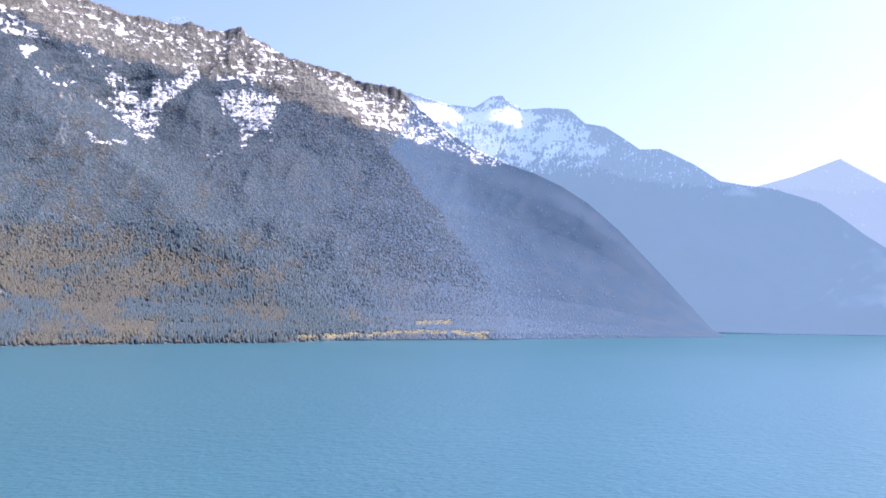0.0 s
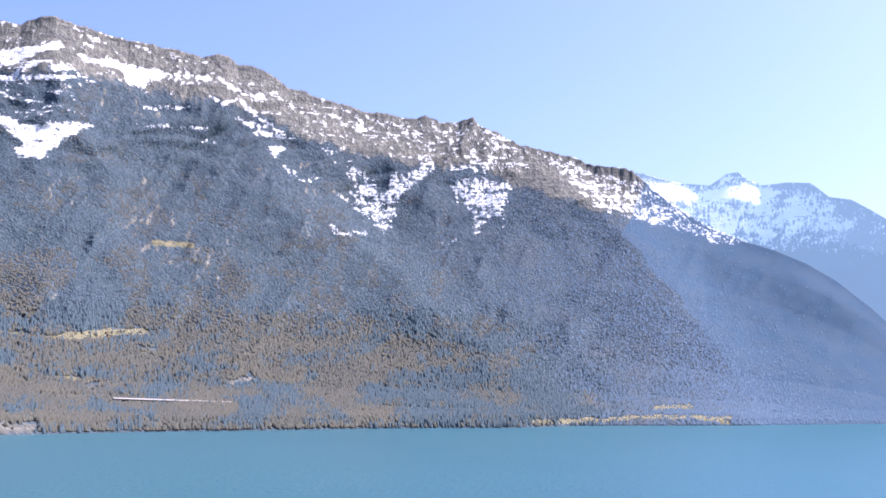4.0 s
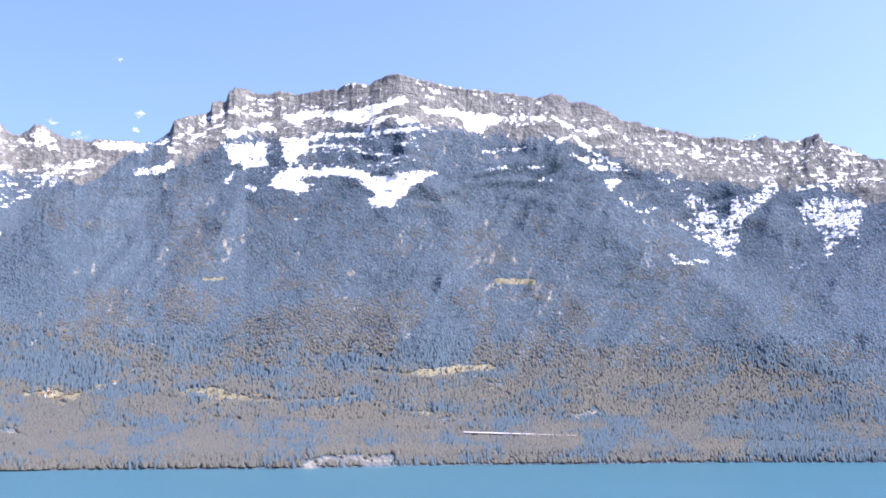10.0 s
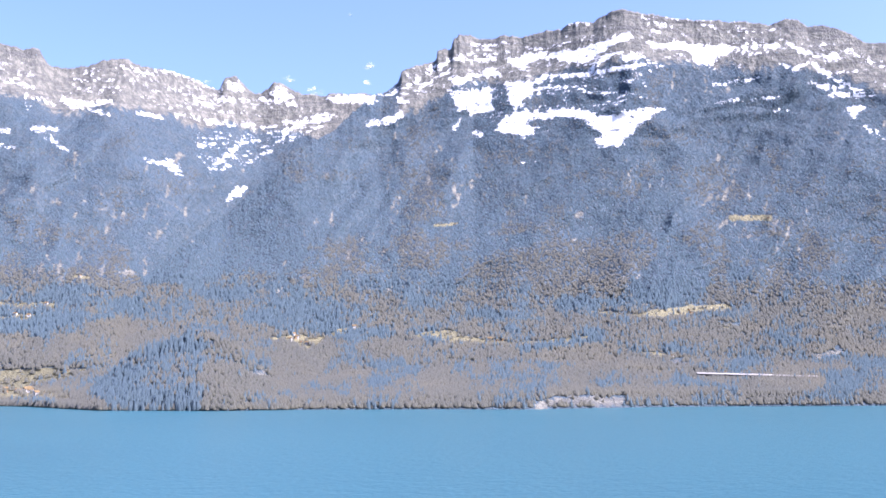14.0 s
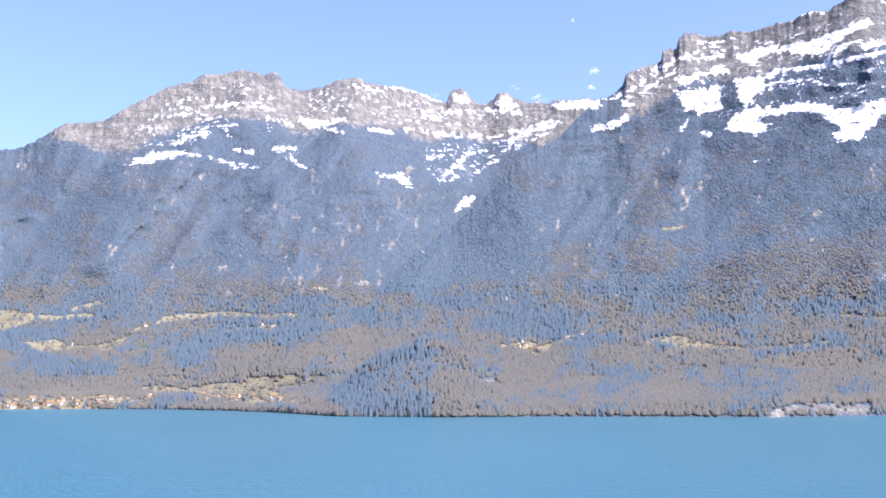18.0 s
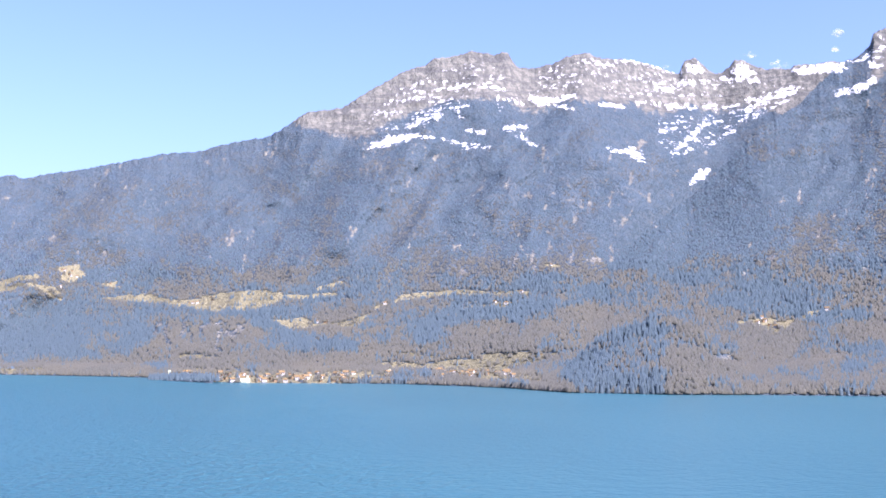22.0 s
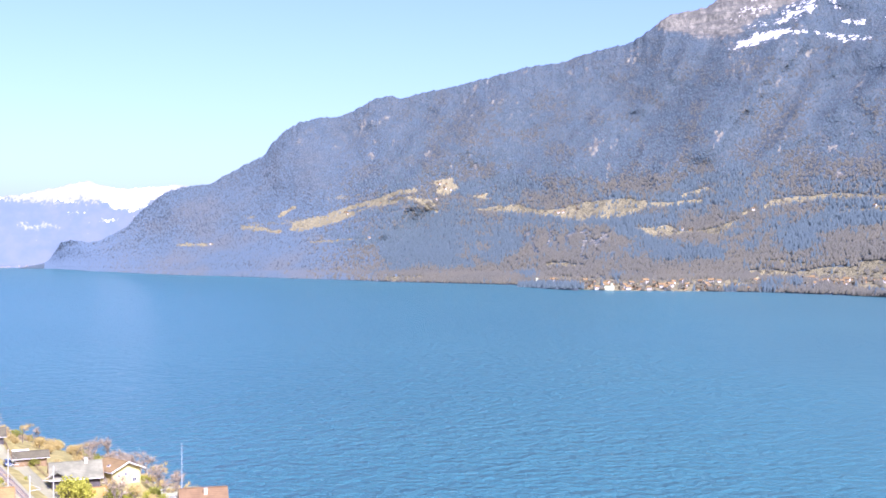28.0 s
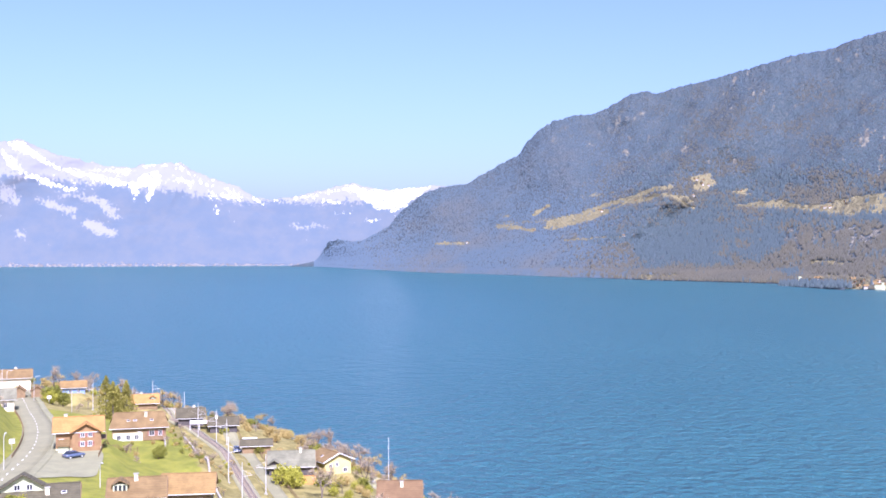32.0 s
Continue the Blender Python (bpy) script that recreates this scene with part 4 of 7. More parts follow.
def high_rock(massif, az, el):
    """The bare rock band under the crests, above the last trees."""
    below = massif.soft(az) - el + 0.35 * fractal(az * 1.3, el * 0.9, 4, 0.6)
    bare = (1 - step(az, 45.0, 47.0)) * step(az, 1.0, 5.0) if massif is MAIN else 1.0
    return 0.95 * bare * (1 - step(below, 1.5, 3.0)) * step(el, snow_line(massif, az) - 0.8, snow_line(massif, az) + 0.4)


def cover(massif, az, u, el, lean=None):
    """Snow, bare rock and pasture, 0 to 1, at places of a massif; lean: how level the ground lies."""
    line = snow_line(massif, az)
    bands = 0.6 * fractal(az * 1.5, el * 2.4 + az * 0.2, 5, 0.65) + 0.6 * fractal(az * 0.8, el * 4.5 + az * 0.3, 4, 0.6)
    level = 0.5 if lean is None else lean
    fields = drawn_cover("snow", az, el, 0.2, 0.18)
    dust = drawn_cover("dust", az, el, 0.35, 0.4)
    snow = (0.02 * step(el, line - 1.0, line + 1.0) + (0.17 if massif is BACK else 0.15 + 0.1 * (1 - step(az, 12, 18))) * dust) * (1 + 0.5 * bands) + 0.35 * (level - 0.5) * dust
    if massif is MAIN:
        snow = snow + 0.14 * dust * (1 - step(az, 7.0, 9.5))
    if massif is LAKE_END:
        snow = snow + (0.36 + 0.12 * bands) * step(el, line - 2.6, line + 0.6)
    if massif is FAR_WEST:
        snow = snow + 0.25
    snow = np.maximum(snow, (0.5 + 0.26 * step(az, 18, 24) - 0.14 * step(az, 48, 56)) * (0.6 if massif is LAKE_END else 1.0) * fields)
    rock = high_rock(massif, az, el)
    rock = np.maximum(rock, (0.85 - 0.36 * step(el, 2, 4)) * drawn_cover("rock", az, el, 0.3, 0.35))
    grass = drawn_cover("grass", az, el, 0.08, 0.14)
    if massif in (MAIN, BACK):
        steep = step(el, 2.5, 4.5) * step(az, 14, 24) * step(fractal(az * 0.35 + 17, el * 0.4, 3), -0.1, 0.35)
        rock = np.maximum(rock, 0.75 * steep * step(fractal(az * 3.4 + 0.6 * el + 5, el * 1.5, 5, 0.65), 0.26, 0.42))
        grass = grass * (0.95 + 0.8 * fractal(az * 2.6, el * 6.0, 4, 0.65))
        belt = step(el, -0.8, 0.4) * (1 - step(el, 3.2, 4.4)) * step(az, 16, 24) * (1 - 0.6 * step(az, 96, 100))
        grass = np.maximum(grass, 0.5 * belt * step(fractal(az * 0.55 + 3, el * 2.6 + 0.1 * az, 5, 0.6), 0.3, 0.5))
    return snow, rock, grass


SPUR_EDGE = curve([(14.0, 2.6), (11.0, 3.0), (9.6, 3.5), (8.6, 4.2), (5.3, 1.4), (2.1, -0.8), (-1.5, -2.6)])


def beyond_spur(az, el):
    """Where the main mountain side turns away behind its second spur, into the distance and the painted haze."""
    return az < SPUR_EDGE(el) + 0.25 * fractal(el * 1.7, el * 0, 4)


def massif_object(name, label, massif, az0, az1, cols, rows, mat, keep=None):
    az, u = np.meshgrid(np.linspace(az0, az1, cols), np.concatenate([np.linspace(-0.03, 1, rows), [1.03, 1.08, 1.16]]))
    q, z, el = massif.shape(az, u)
    p = place(az, q, z)
    n = np.cross(np.gradient(p, axis=1), np.gradient(p, axis=0))
    lean = np.abs(n[..., 2]) / (np.linalg.norm(n, axis=-1) + 1e-9)
    snow, rock, grass = cover(massif, az, u, el, lean)
    ob = grid_mesh(name, p, {"snow": snow, "rock": rock, "meadow": grass}, mat, None if keep is None else keep(az, el))
    return tagged(ob, label, "mountain", kind="structure")


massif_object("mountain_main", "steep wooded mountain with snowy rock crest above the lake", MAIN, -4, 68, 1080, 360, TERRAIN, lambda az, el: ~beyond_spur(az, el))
# same slope as mountain_main, cut off to carry the haze glow
massif_object("mountain_spur", "hazy blue wooded spur under a snow-dusted crest", MAIN, -14, 12, 400, 300, SPUR_HAZE, beyond_spur)
massif_object("mountain_lake_end", "hazy blue mountain with snowy crest at the lake end", LAKE_END, -38, 7, 520, 200, END_HAZE)
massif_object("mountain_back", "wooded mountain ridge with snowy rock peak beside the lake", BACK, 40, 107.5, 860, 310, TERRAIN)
massif_object("mountain_knoll", "dark wooded knoll on the lake shore", KNOLL, 52, 62.6, 110, 24, TERRAIN)
massif_object("mountain_far_east", "distant snow-capped mountains at the end of the lake", FAR_EAST, 95, 136, 560, 150, FAR_HAZE)
massif_object("mountain_far_west", "distant pale snowy peak behind the ridge", FAR_WEST, -44, -6, 240, 70, PALE_HAZE)

lake_az, lake_q = np.meshgrid(np.linspace(-180, 180, 361), np.concatenate([np.linspace(1, 600, 20), np.linspace(640, 4900, 90)]))
tagged(grid_mesh("water", place(lake_az, lake_q, lake_level(lake_q)), {}, WATER), "turquoise lake with fine ripples", "lake", kind="structure")

# ---- woods on the far side ----


def tree_material(name, a, b, c, tint, weight, haze_glow=0.0):
    m, tree, bsdf = material(name)
    geo = tree.nodes.new("ShaderNodeNewGeometry")
    patch = noise_out(tree, 0.006, 3)
    col = mix_colour(tree, geo.outputs["Random Per Island"], a, b)
    col = mix_colour(tree, ramp(tree, patch, 0.4, 0.7), col, c)
    tree.links.new(col, bsdf.inputs["Base Color"])
    bsdf.inputs["Roughness"].default_value = 0.95
    bsdf.inputs["Specular IOR Level"].default_value = 0.1
    haze_sheen(bsdf, tint, weight)
    # blue emission in place of haze; zero for the nearer woods
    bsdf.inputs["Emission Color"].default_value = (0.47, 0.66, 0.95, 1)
    bsdf.inputs["Emission Strength"].default_value = haze_glow / 0.45
    glow = tree.nodes.new("ShaderNodeBsdfTranslucent")
    tree.links.new(col, glow.inputs["Color"])
    blend = tree.nodes.new("ShaderNodeMixShader")
    blend.inputs[0].default_value = 0.55
    tree.links.new(bsdf.outputs[0], blend.inputs[1])
    tree.links.new(glow.outputs[0], blend.inputs[2])
    tree.links.new(blend.outputs[0], tree.nodes["Material Output"].inputs["Surface"])
    return m


# needles paler and bluer than their own colour, with haze put into it
CONIFER = tree_material("conifer_needles_hazed", (0.113, 0.155, 0.168), (0.125, 0.167, 0.177), (0.119, 0.162, 0.172), (0.55, 0.78, 1.0), 0.25)
BARE = tree_material("bare_twigs", (0.126, 0.128, 0.098), (0.152, 0.148, 0.108), (0.166, 0.156, 0.106), (0.93, 0.92, 0.88), 0.3)

# woods of both kinds again, lightened and made to glow for haze
FARTHER_HAZE = tree_material("farther_hazed_woods", (0.104, 0.156, 0.19), (0.135, 0.172, 0.19), (0.16, 0.166, 0.15), (0.55, 0.78, 1.0), 0.25, 0.04)
FARTHEST_HAZE = tree_material("farthest_hazed_woods", (0.12, 0.175, 0.22), (0.13, 0.18, 0.22), (0.125, 0.178, 0.22), (0.55, 0.78, 1.0), 0.25, 0.07)


def scatter(massif, az0, az1, count, rng):
    az = rng.uniform(az0, az1, count)
    u = rng.uniform(0.004, 1.0, count) ** 1.1
    q, z, el = massif.shape(az, u)
    snow, rock, grass = cover(massif, az, u, el)
    chance = 1.0 - 0.96 * step(high_rock(massif, az, el), 0.1, 0.7)
    chance = chance * (1 - 0.93 * step(grass, 0.3, 0.6)) * (1 - 0.97 * step(rock, 0.2, 0.45)) * (1 - 0.97 * step(snow, 0.4, 0.7))
    keep = rng.rand(count) < chance
    if massif is MAIN:
        keep &= ~beyond_spur(az + rng.exponential(1.6, count), el)
    az, u, q, z, el = az[keep], u[keep], q[keep], z[keep], el[keep]
    wood = 1.3 * fractal(az * 0.45 + 4.0, el * 1.1, 5, 0.65) + 0.25 * fractal(az * 2.0, el * 3.0, 3) + np.interp(el, [-2, 1.5, 4.5, 8, 12], [-0.42, -0.3, 0.03, 0.2, 0.4]) + 0.75 * step(el, 1, 5) * fractal(az * 1.1 + 0.1 * el + 9, el * 0.14, 4, 0.6)
    # bluer mix of trees towards the spur, imitating thicker haze
    wood = wood + 0.6 * (1 - step(az, 5, 24)) * (massif is MAIN)
    wood = wood + 0.9 * drawn_cover("fir", az, el, 0.4, 0.5) - 0.9 * drawn_cover("bare", az, el, 0.3, 0.4)
    if massif is KNOLL:
        wood = wood + 0.75 * step(az, 56.0, 57.0) - 0.1
    firs = wood + rng.normal(0, 1, len(az)) * 0.2 > 0.0
    size = q / undrawn(q)
    # away: low values take the woods with painted haze, blended at random
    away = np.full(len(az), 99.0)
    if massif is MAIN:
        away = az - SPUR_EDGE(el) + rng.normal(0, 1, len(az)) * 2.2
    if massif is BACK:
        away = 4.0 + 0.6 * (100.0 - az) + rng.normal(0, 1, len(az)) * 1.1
    return np.stack([*place(az, q, z).T, size], -1), firs, el < 3.2 + 1.5 * rng.rand(len(el)), away


def woods(name, label, spots, tiers, rng, height, mat):
    """One mesh of many small tree crowns; tiers: rings of (height, half width) as parts of the tree's height, under a tip."""
    sides, n = 4, len(spots)
    h = height * spots[:, 3] * rng.uniform(0.65, 1.25, n)
    turn = rng.uniform(0, 6.28, n)
    tilt = rng.normal(0, 0.05, (n, 2))
    verts = []
    for z, width in tiers:
        for k in range(sides):
            a = turn + 6.2832 * k / sides
            r = h * width * rng.uniform(0.75, 1.25, n)
            verts.append(np.stack([spots[:, 0] + np.cos(a) * r, spots[:, 1] + np.sin(a) * r, spots[:, 2] - 1 + h * z * rng.uniform(0.85, 1.15, n)], -1))
    verts.append(np.stack([spots[:, 0] + h * tilt[:, 0], spots[:, 1] + h * tilt[:, 1], spots[:, 2] - 1 + h], -1))
    co = np.stack(verts, 1).reshape(-1, 3)
    per, last = len(tiers) * sides + 1, (len(tiers) - 1) * sides
    pattern = [(last + k, last + (k + 1) % sides, per - 1) for k in range(sides)]
    for t in range(len(tiers) - 1):
        for k in range(sides):
            i, j = t * sides + k, t * sides + (k + 1) % sides
            pattern += [(i, j, j + sides), (i, j + sides, i + sides)]
    tri = (np.array(pattern)[None] + (np.arange(n) * per)[:, None, None]).reshape(-1, 3)
    me = bpy.data.meshes.new(name)
    me.vertices.add(len(co))
    me.vertices.foreach_set("co", co.reshape(-1).astype(np.float32))
    me.loops.add(tri.size)
    me.loops.foreach_set("vertex_index", tri.reshape(-1).astype(np.int32))
    me.polygons.add(len(tri))
    me.polygons.foreach_set("loop_start", np.arange(0, tri.size, 3, dtype=np.int32))
    me.update(calc_edges=True)
    me.polygons.foreach_set("use_smooth", np.ones(len(tri), bool))
    me.materials.append(mat)
    return tagged(new(name, me), label, "woods", kind="stuff")


tree_rng = np.random.RandomState(11)
spots, firs, low, away = zip(*[scatter(MAIN, -9, 66, 265000, tree_rng), scatter(BACK, 48, 106.2, 190000, tree_rng), scatter(KNOLL, 52.2, 62.3, 4500, tree_rng)])
spots, firs, low, away = np.concatenate(spots), np.concatenate(firs), np.concatenate(low), np.concatenate(away)
woods("farthest_woods", "hazy blue woods where the slope turns away", spots[away < 2.5], [(0.0, 0.5)], tree_rng, 8.5, FARTHEST_HAZE)
woods("farther_woods", "distant woods on the mountain side, pale blue with haze", spots[(away >= 2.5) & (away < 10.0)], [(0.0, 0.5)], tree_rng, 8.5, FARTHER_HAZE)
spots, firs, low = spots[away >= 10.0], firs[away >= 10.0], low[away >= 10.0]
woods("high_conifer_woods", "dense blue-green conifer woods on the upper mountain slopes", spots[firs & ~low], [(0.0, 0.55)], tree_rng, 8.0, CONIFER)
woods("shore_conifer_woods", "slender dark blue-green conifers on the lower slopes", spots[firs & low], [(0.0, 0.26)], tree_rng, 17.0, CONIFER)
woods("high_bare_woods", "bare grey-brown deciduous woods high on the slopes", spots[~firs & ~low], [(0.15, 0.55)], tree_rng, 7.5, BARE)
woods("shore_bare_woods", "bare brown deciduous woods above the far shore", spots[~firs & low], [(0.18, 0.4)], tree_rng, 12.0, BARE)

# ---- small builders ----


def part(name, bm, mat, parent, label="", smooth=False):
    """Links a bmesh as one mesh object under a thing or part."""
    me = bpy.data.meshes.new(name)
    bm.to_mesh(me)
    bm.free()
    me.materials.append(mat)
    if smooth:
        me.polygons.foreach_set("use_smooth", np.ones(len(me.polygons), bool))
    ob = new(name, me)
    ob.parent = parent
    if label:
        tagged(ob, label)
    return ob


def holder(name, label, category, m, group=""):
    ob = new(name)
    ob.empty_display_size = 0.3
    ob.matrix_basis = m
    return tagged(ob, label, category, group)


def add_box(bm, lo, hi, turn=None):
    corners = [(x, y, z) for x in (lo[0], hi[0]) for y in (lo[1], hi[1]) for z in (lo[2], hi[2])]
    vs = [bm.verts.new(turn @ Vector(c) if turn else c) for c in corners]
    for f in ((0, 1, 3, 2), (4, 6, 7, 5), (0, 4, 5, 1), (2, 3, 7, 6), (0, 2, 6, 4), (1, 5, 7, 3)):
        bm.faces.new([vs[i] for i in f])
    return bm


def boxed(lo, hi, turn=None, bevel=0.0):
    bm = add_box(bmesh.new(), lo, hi, turn)
    if bevel:
        bmesh.ops.bevel(bm, geom=bm.edges[:], offset=bevel, segments=1, affect="EDGES")
    bmesh.ops.recalc_face_normals(bm, faces=bm.faces)
    return bm


def extruded(outline, x0, x1):
    """A solid along x from an outline of (y, z)."""
    bm = bmesh.new()
    a = [bm.verts.new((x0, y, z)) for y, z in outline]
    b = [bm.verts.new((x1, y, z)) for y, z in outline]
    bm.faces.new(a)
    bm.faces.new(b[::-1])
    for i in range(len(a)):
        j = (i + 1) % len(a)
        bm.faces.new((a[i], b[i], b[j], a[j]))
    bmesh.ops.recalc_face_normals(bm, faces=bm.faces)
    return bm


def tube(bm, a, b, r0, r1, sides=6):
    a, b = Vector(a), Vector(b)
    q = (b - a).to_track_quat("Z", "Y")
    rings = []
    for at, r in ((a, r0), (b, r1)):
        rings.append([bm.verts.new(at + q @ Vector((math.cos(k * math.tau / sides) * r, math.sin(k * math.tau / sides) * r, 0))) for k in range(sides)])
    for k in range(sides):
        j = (k + 1) % sides
        bm.faces.new((rings[0][k], rings[0][j], rings[1][j], rings[1][k]))
    bm.faces.new(rings[0][::-1])
    bm.faces.new(rings[1])
    return bm


# ---- the near shore: s runs along the railway away from the lookout, n towards the lake ----
RAIL_ORIGIN = np.array([-247.0, -83.8])
RAIL_WAY, LAKE_WAY = np.array([-0.893, -0.45]), np.array([-0.45, 0.893])
BEND = curve([(-2000, 0), (28, 0), (47, -2), (65, -4.7), (81, -8), (94, -10.7), (110, -17), (140, -30), (200, -62), (400, -180), (900, -480)])
BANK = curve([(-900, 420), (-400, 210), (-150, 88), (-100, 64), (-62, 46), (-47, 40.5), (-36, 39), (-20, 34.8), (-12, 32.5), (-6, 30.2), (-3, 29), (3, 29), (5, 28.2),
              (10, 27.8), (18, 27.5), (26, 25.5), (40, 20.5), (58, 9), (72, -0.5), (84, -6), (130, -25)])
ROAD = [(-95.0, -62.0, 44.5), (-140.0, -83.5, 42.8), (-175.5, -100.4, 41.5), (-195.6, -108.3, 40.6), (-216.4, -117.7, 39.6), (-238.9, -129.8, 38.6), (-256.0, -140.0, 38.0),
        (-270.3, -149.4, 37.5), (-282.3, -157.5, 37.0), (-300.1, -169.0, 36.7), (-317.2, -180.4, 36.5), (-345.0, -204.0, 36.5), (-400.0, -250.0, 36.5)]
PADS = [(-215.9, -107.4, 39.8, 6), (-258.7, -113.8, 34.8, 7), (-161, -86, 40.6, 7), (-168.6, -72, 38.6, 6), (-177.9, -67, 37.4, 5), (-260.6, -65.0, 27.4, 5), (-253.2, -73.2, 28.6, 5),
        (-224.5, -40.6, 27.4, 5), (-278.8, -91.7, 28.4, 4), (-303.1, -108.6, 29.6, 5), (-310.4, -120.5, 29.6, 5), (-323.2, -142.3, 32.6, 5), (-331.8, -191.9, 38.0, 6), (-335.2, -172.9, 35.6, 5),
        (-284, -166, 37.2, 5), (-204.5, -103.0, 39.7, 7), (-194, -100, 39.9, 6), (-243, -103, 34.6, 7), (-232, -93, 34.0, 7)]


def spot(s, n, lift=0.0):
    """The point of the near shore at s along the railway and n towards the lake from it."""
    s, n = np.asarray(s, float), np.asarray(n, float)
    p = RAIL_ORIGIN + s[..., None] * RAIL_WAY + (n + BEND(s))[..., None] * LAKE_WAY
    return np.stack([p[..., 0], p[..., 1], ground_height(p[..., 0], p[..., 1]) + lift], -1)


def ground_height(x, y):
    x, y = np.asarray(x, float), np.asarray(y, float)
    s = (x - RAIL_ORIGIN[0]) * RAIL_WAY[0] + (y - RAIL_ORIGIN[1]) * RAIL_WAY[1]
    n = (x - RAIL_ORIGIN[0]) * LAKE_WAY[0] + (y - RAIL_ORIGIN[1]) * LAKE_WAY[1] - BEND(s)
    z = BANK(n) - 0.034 * np.clip(s, -300, 200) * step(-n, 4, 30)
    z = z + 0.5 * fractal(x / 22, y / 22, 3) * step(np.abs(n), 9, 16)
    z = z + 14 * fractal(x / 160, y / 160, 4) * step(-n, 90, 200)
    for px, py, pz, r in PADS:
        w = 1 - step(np.hypot(x - px, y - py), r, r + 5.0)
        z = z * (1 - w) + pz * w
    best, level = np.full(x.shape, 1e9), np.zeros(x.shape)
    for (ax, ay, az), (bx, by, bz) in zip(ROAD, ROAD[1:]):
        t = np.clip(((x - ax) * (bx - ax) + (y - ay) * (by - ay)) / ((bx - ax) ** 2 + (by - ay) ** 2), 0, 1)
        d = np.hypot(x - ax - t * (bx - ax), y - ay - t * (by - ay))
        level = np.where(d < best, az + t * (bz - az), level)
        best = np.minimum(best, d)
    w = 1 - step(best, 4.6, 8.5)
    return z * (1 - w) + level * w


def lawn_material():
    m, tree, bsdf = material("lawn_and_scrub")
    big, mid, fine = noise_out(tree, 0.03, 4), noise_out(tree, 0.25, 5), noise_out(tree, 2.5, 6)
    grass = mix_colour(tree, ramp(tree, mid, 0.35, 0.65), (0.165, 0.18, 0.03), (0.25, 0.25, 0.04))
    grass = mix_colour(tree, ramp(tree, fine, 0.5, 0.75), grass, (0.2, 0.185, 0.06))
    scrub = mix_colour(tree, ramp(tree, mid, 0.35, 0.65), (0.19, 0.165, 0.058), (0.31, 0.265, 0.1))
    col = mix_colour(tree, ramp(tree, maths(tree, "ADD", attr(tree, "meadow"), maths(tree, "MULTIPLY", maths(tree, "SUBTRACT", mid, 0.5), 0.7)), 0.4, 0.6), scrub, grass)
    tree.links.new(col, bsdf.inputs["Base Color"])
    bsdf.inputs["Roughness"].default_value = 0.95
    bsdf.inputs["Specular IOR Level"].default_value = 0.15
    bump(tree, bsdf, maths(tree, "ADD", mid, fine), 0.25)
    return m


LAWN = lawn_material()
ASPHALT = plain("asphalt", (0.202, 0.193, 0.109), (0.257, 0.245, 0.139), 0.15, 0.9, 0, 0.02)
PAVING = plain("paving", (0.206, 0.199, 0.114), (0.263, 0.258, 0.146), 0.3, 0.9, 0, 0.02)
BALLAST = plain("ballast", (0.239, 0.227, 0.129), (0.319, 0.307, 0.18), 1.2, 0.95, 0, 0.08)
STEEL = plain("rail_steel", (0.16, 0.12, 0.10), (0.30, 0.26, 0.23), 2.0, 0.4, 0.7)
SLEEPER = plain("sleeper_wood", (0.154, 0.123, 0.091), (0.28, 0.232, 0.168), 2.0, 0.9, 0, 0.02)
GALVANISED = plain("galvanised_steel", (0.46, 0.46, 0.44), (0.6, 0.6, 0.57), 1.5, 0.5, 0.1)
PAINT_WHITE = plain("white_paint", (0.72, 0.71, 0.68), (0.82, 0.81, 0.79), 0.8, 0.6)
PLASTER_WHITE = plain("white_plaster", (0.451, 0.48, 0.308), (0.56, 0.586, 0.385), 0.5, 0.9, 0, 0.01)
PLASTER_YELLOW = plain("yellow_plaster", (0.56, 0.48, 0.17), (0.64, 0.55, 0.23), 0.5, 0.9, 0, 0.01)
PLASTER_CREAM = plain("cream_plaster", (0.66, 0.6, 0.42), (0.76, 0.70, 0.52), 0.5, 0.9, 0, 0.01)
PLASTER_BLUE = plain("blue_paint", (0.16, 0.24, 0.42), (0.22, 0.31, 0.5), 0.5, 0.8)
TIMBER_RED = plain("red_brown_timber", (0.212, 0.128, 0.055), (0.297, 0.183, 0.081), 0.9, 0.8, 0, 0.02)
TIMBER_BROWN = plain("brown_timber", (0.167, 0.108, 0.052), (0.264, 0.18, 0.091), 0.9, 0.8, 0, 0.02)
TIMBER_DARK = plain("dark_timber", (0.05, 0.045, 0.045), (0.10, 0.085, 0.08), 0.9, 0.8, 0, 0.02)
CONCRETE = plain("concrete", (0.285, 0.285, 0.24), (0.399, 0.395, 0.334), 0.6, 0.9, 0, 0.01)
STONE_WALL = plain("garden_wall_stone", (0.28, 0.26, 0.23), (0.44, 0.41, 0.37), 1.4, 0.95, 0, 0.05)
SHUTTER = plain("shutter_paint", (0.2, 0.075, 0.05), (0.28, 0.12, 0.08), 1.5, 0.6)
RUBBER = plain("tyre_rubber", (0.02, 0.02, 0.02), (0.035, 0.035, 0.035), 8, 0.8)
CAR_PAINT = plain("slate_car_paint", (0.10, 0.13, 0.20), (0.13, 0.17, 0.25), 3, 0.25, 0.3)
BLUE_CAR = plain("blue_car_paint", (0.06, 0.09, 0.26), (0.09, 0.13, 0.34), 3, 0.25, 0.2)


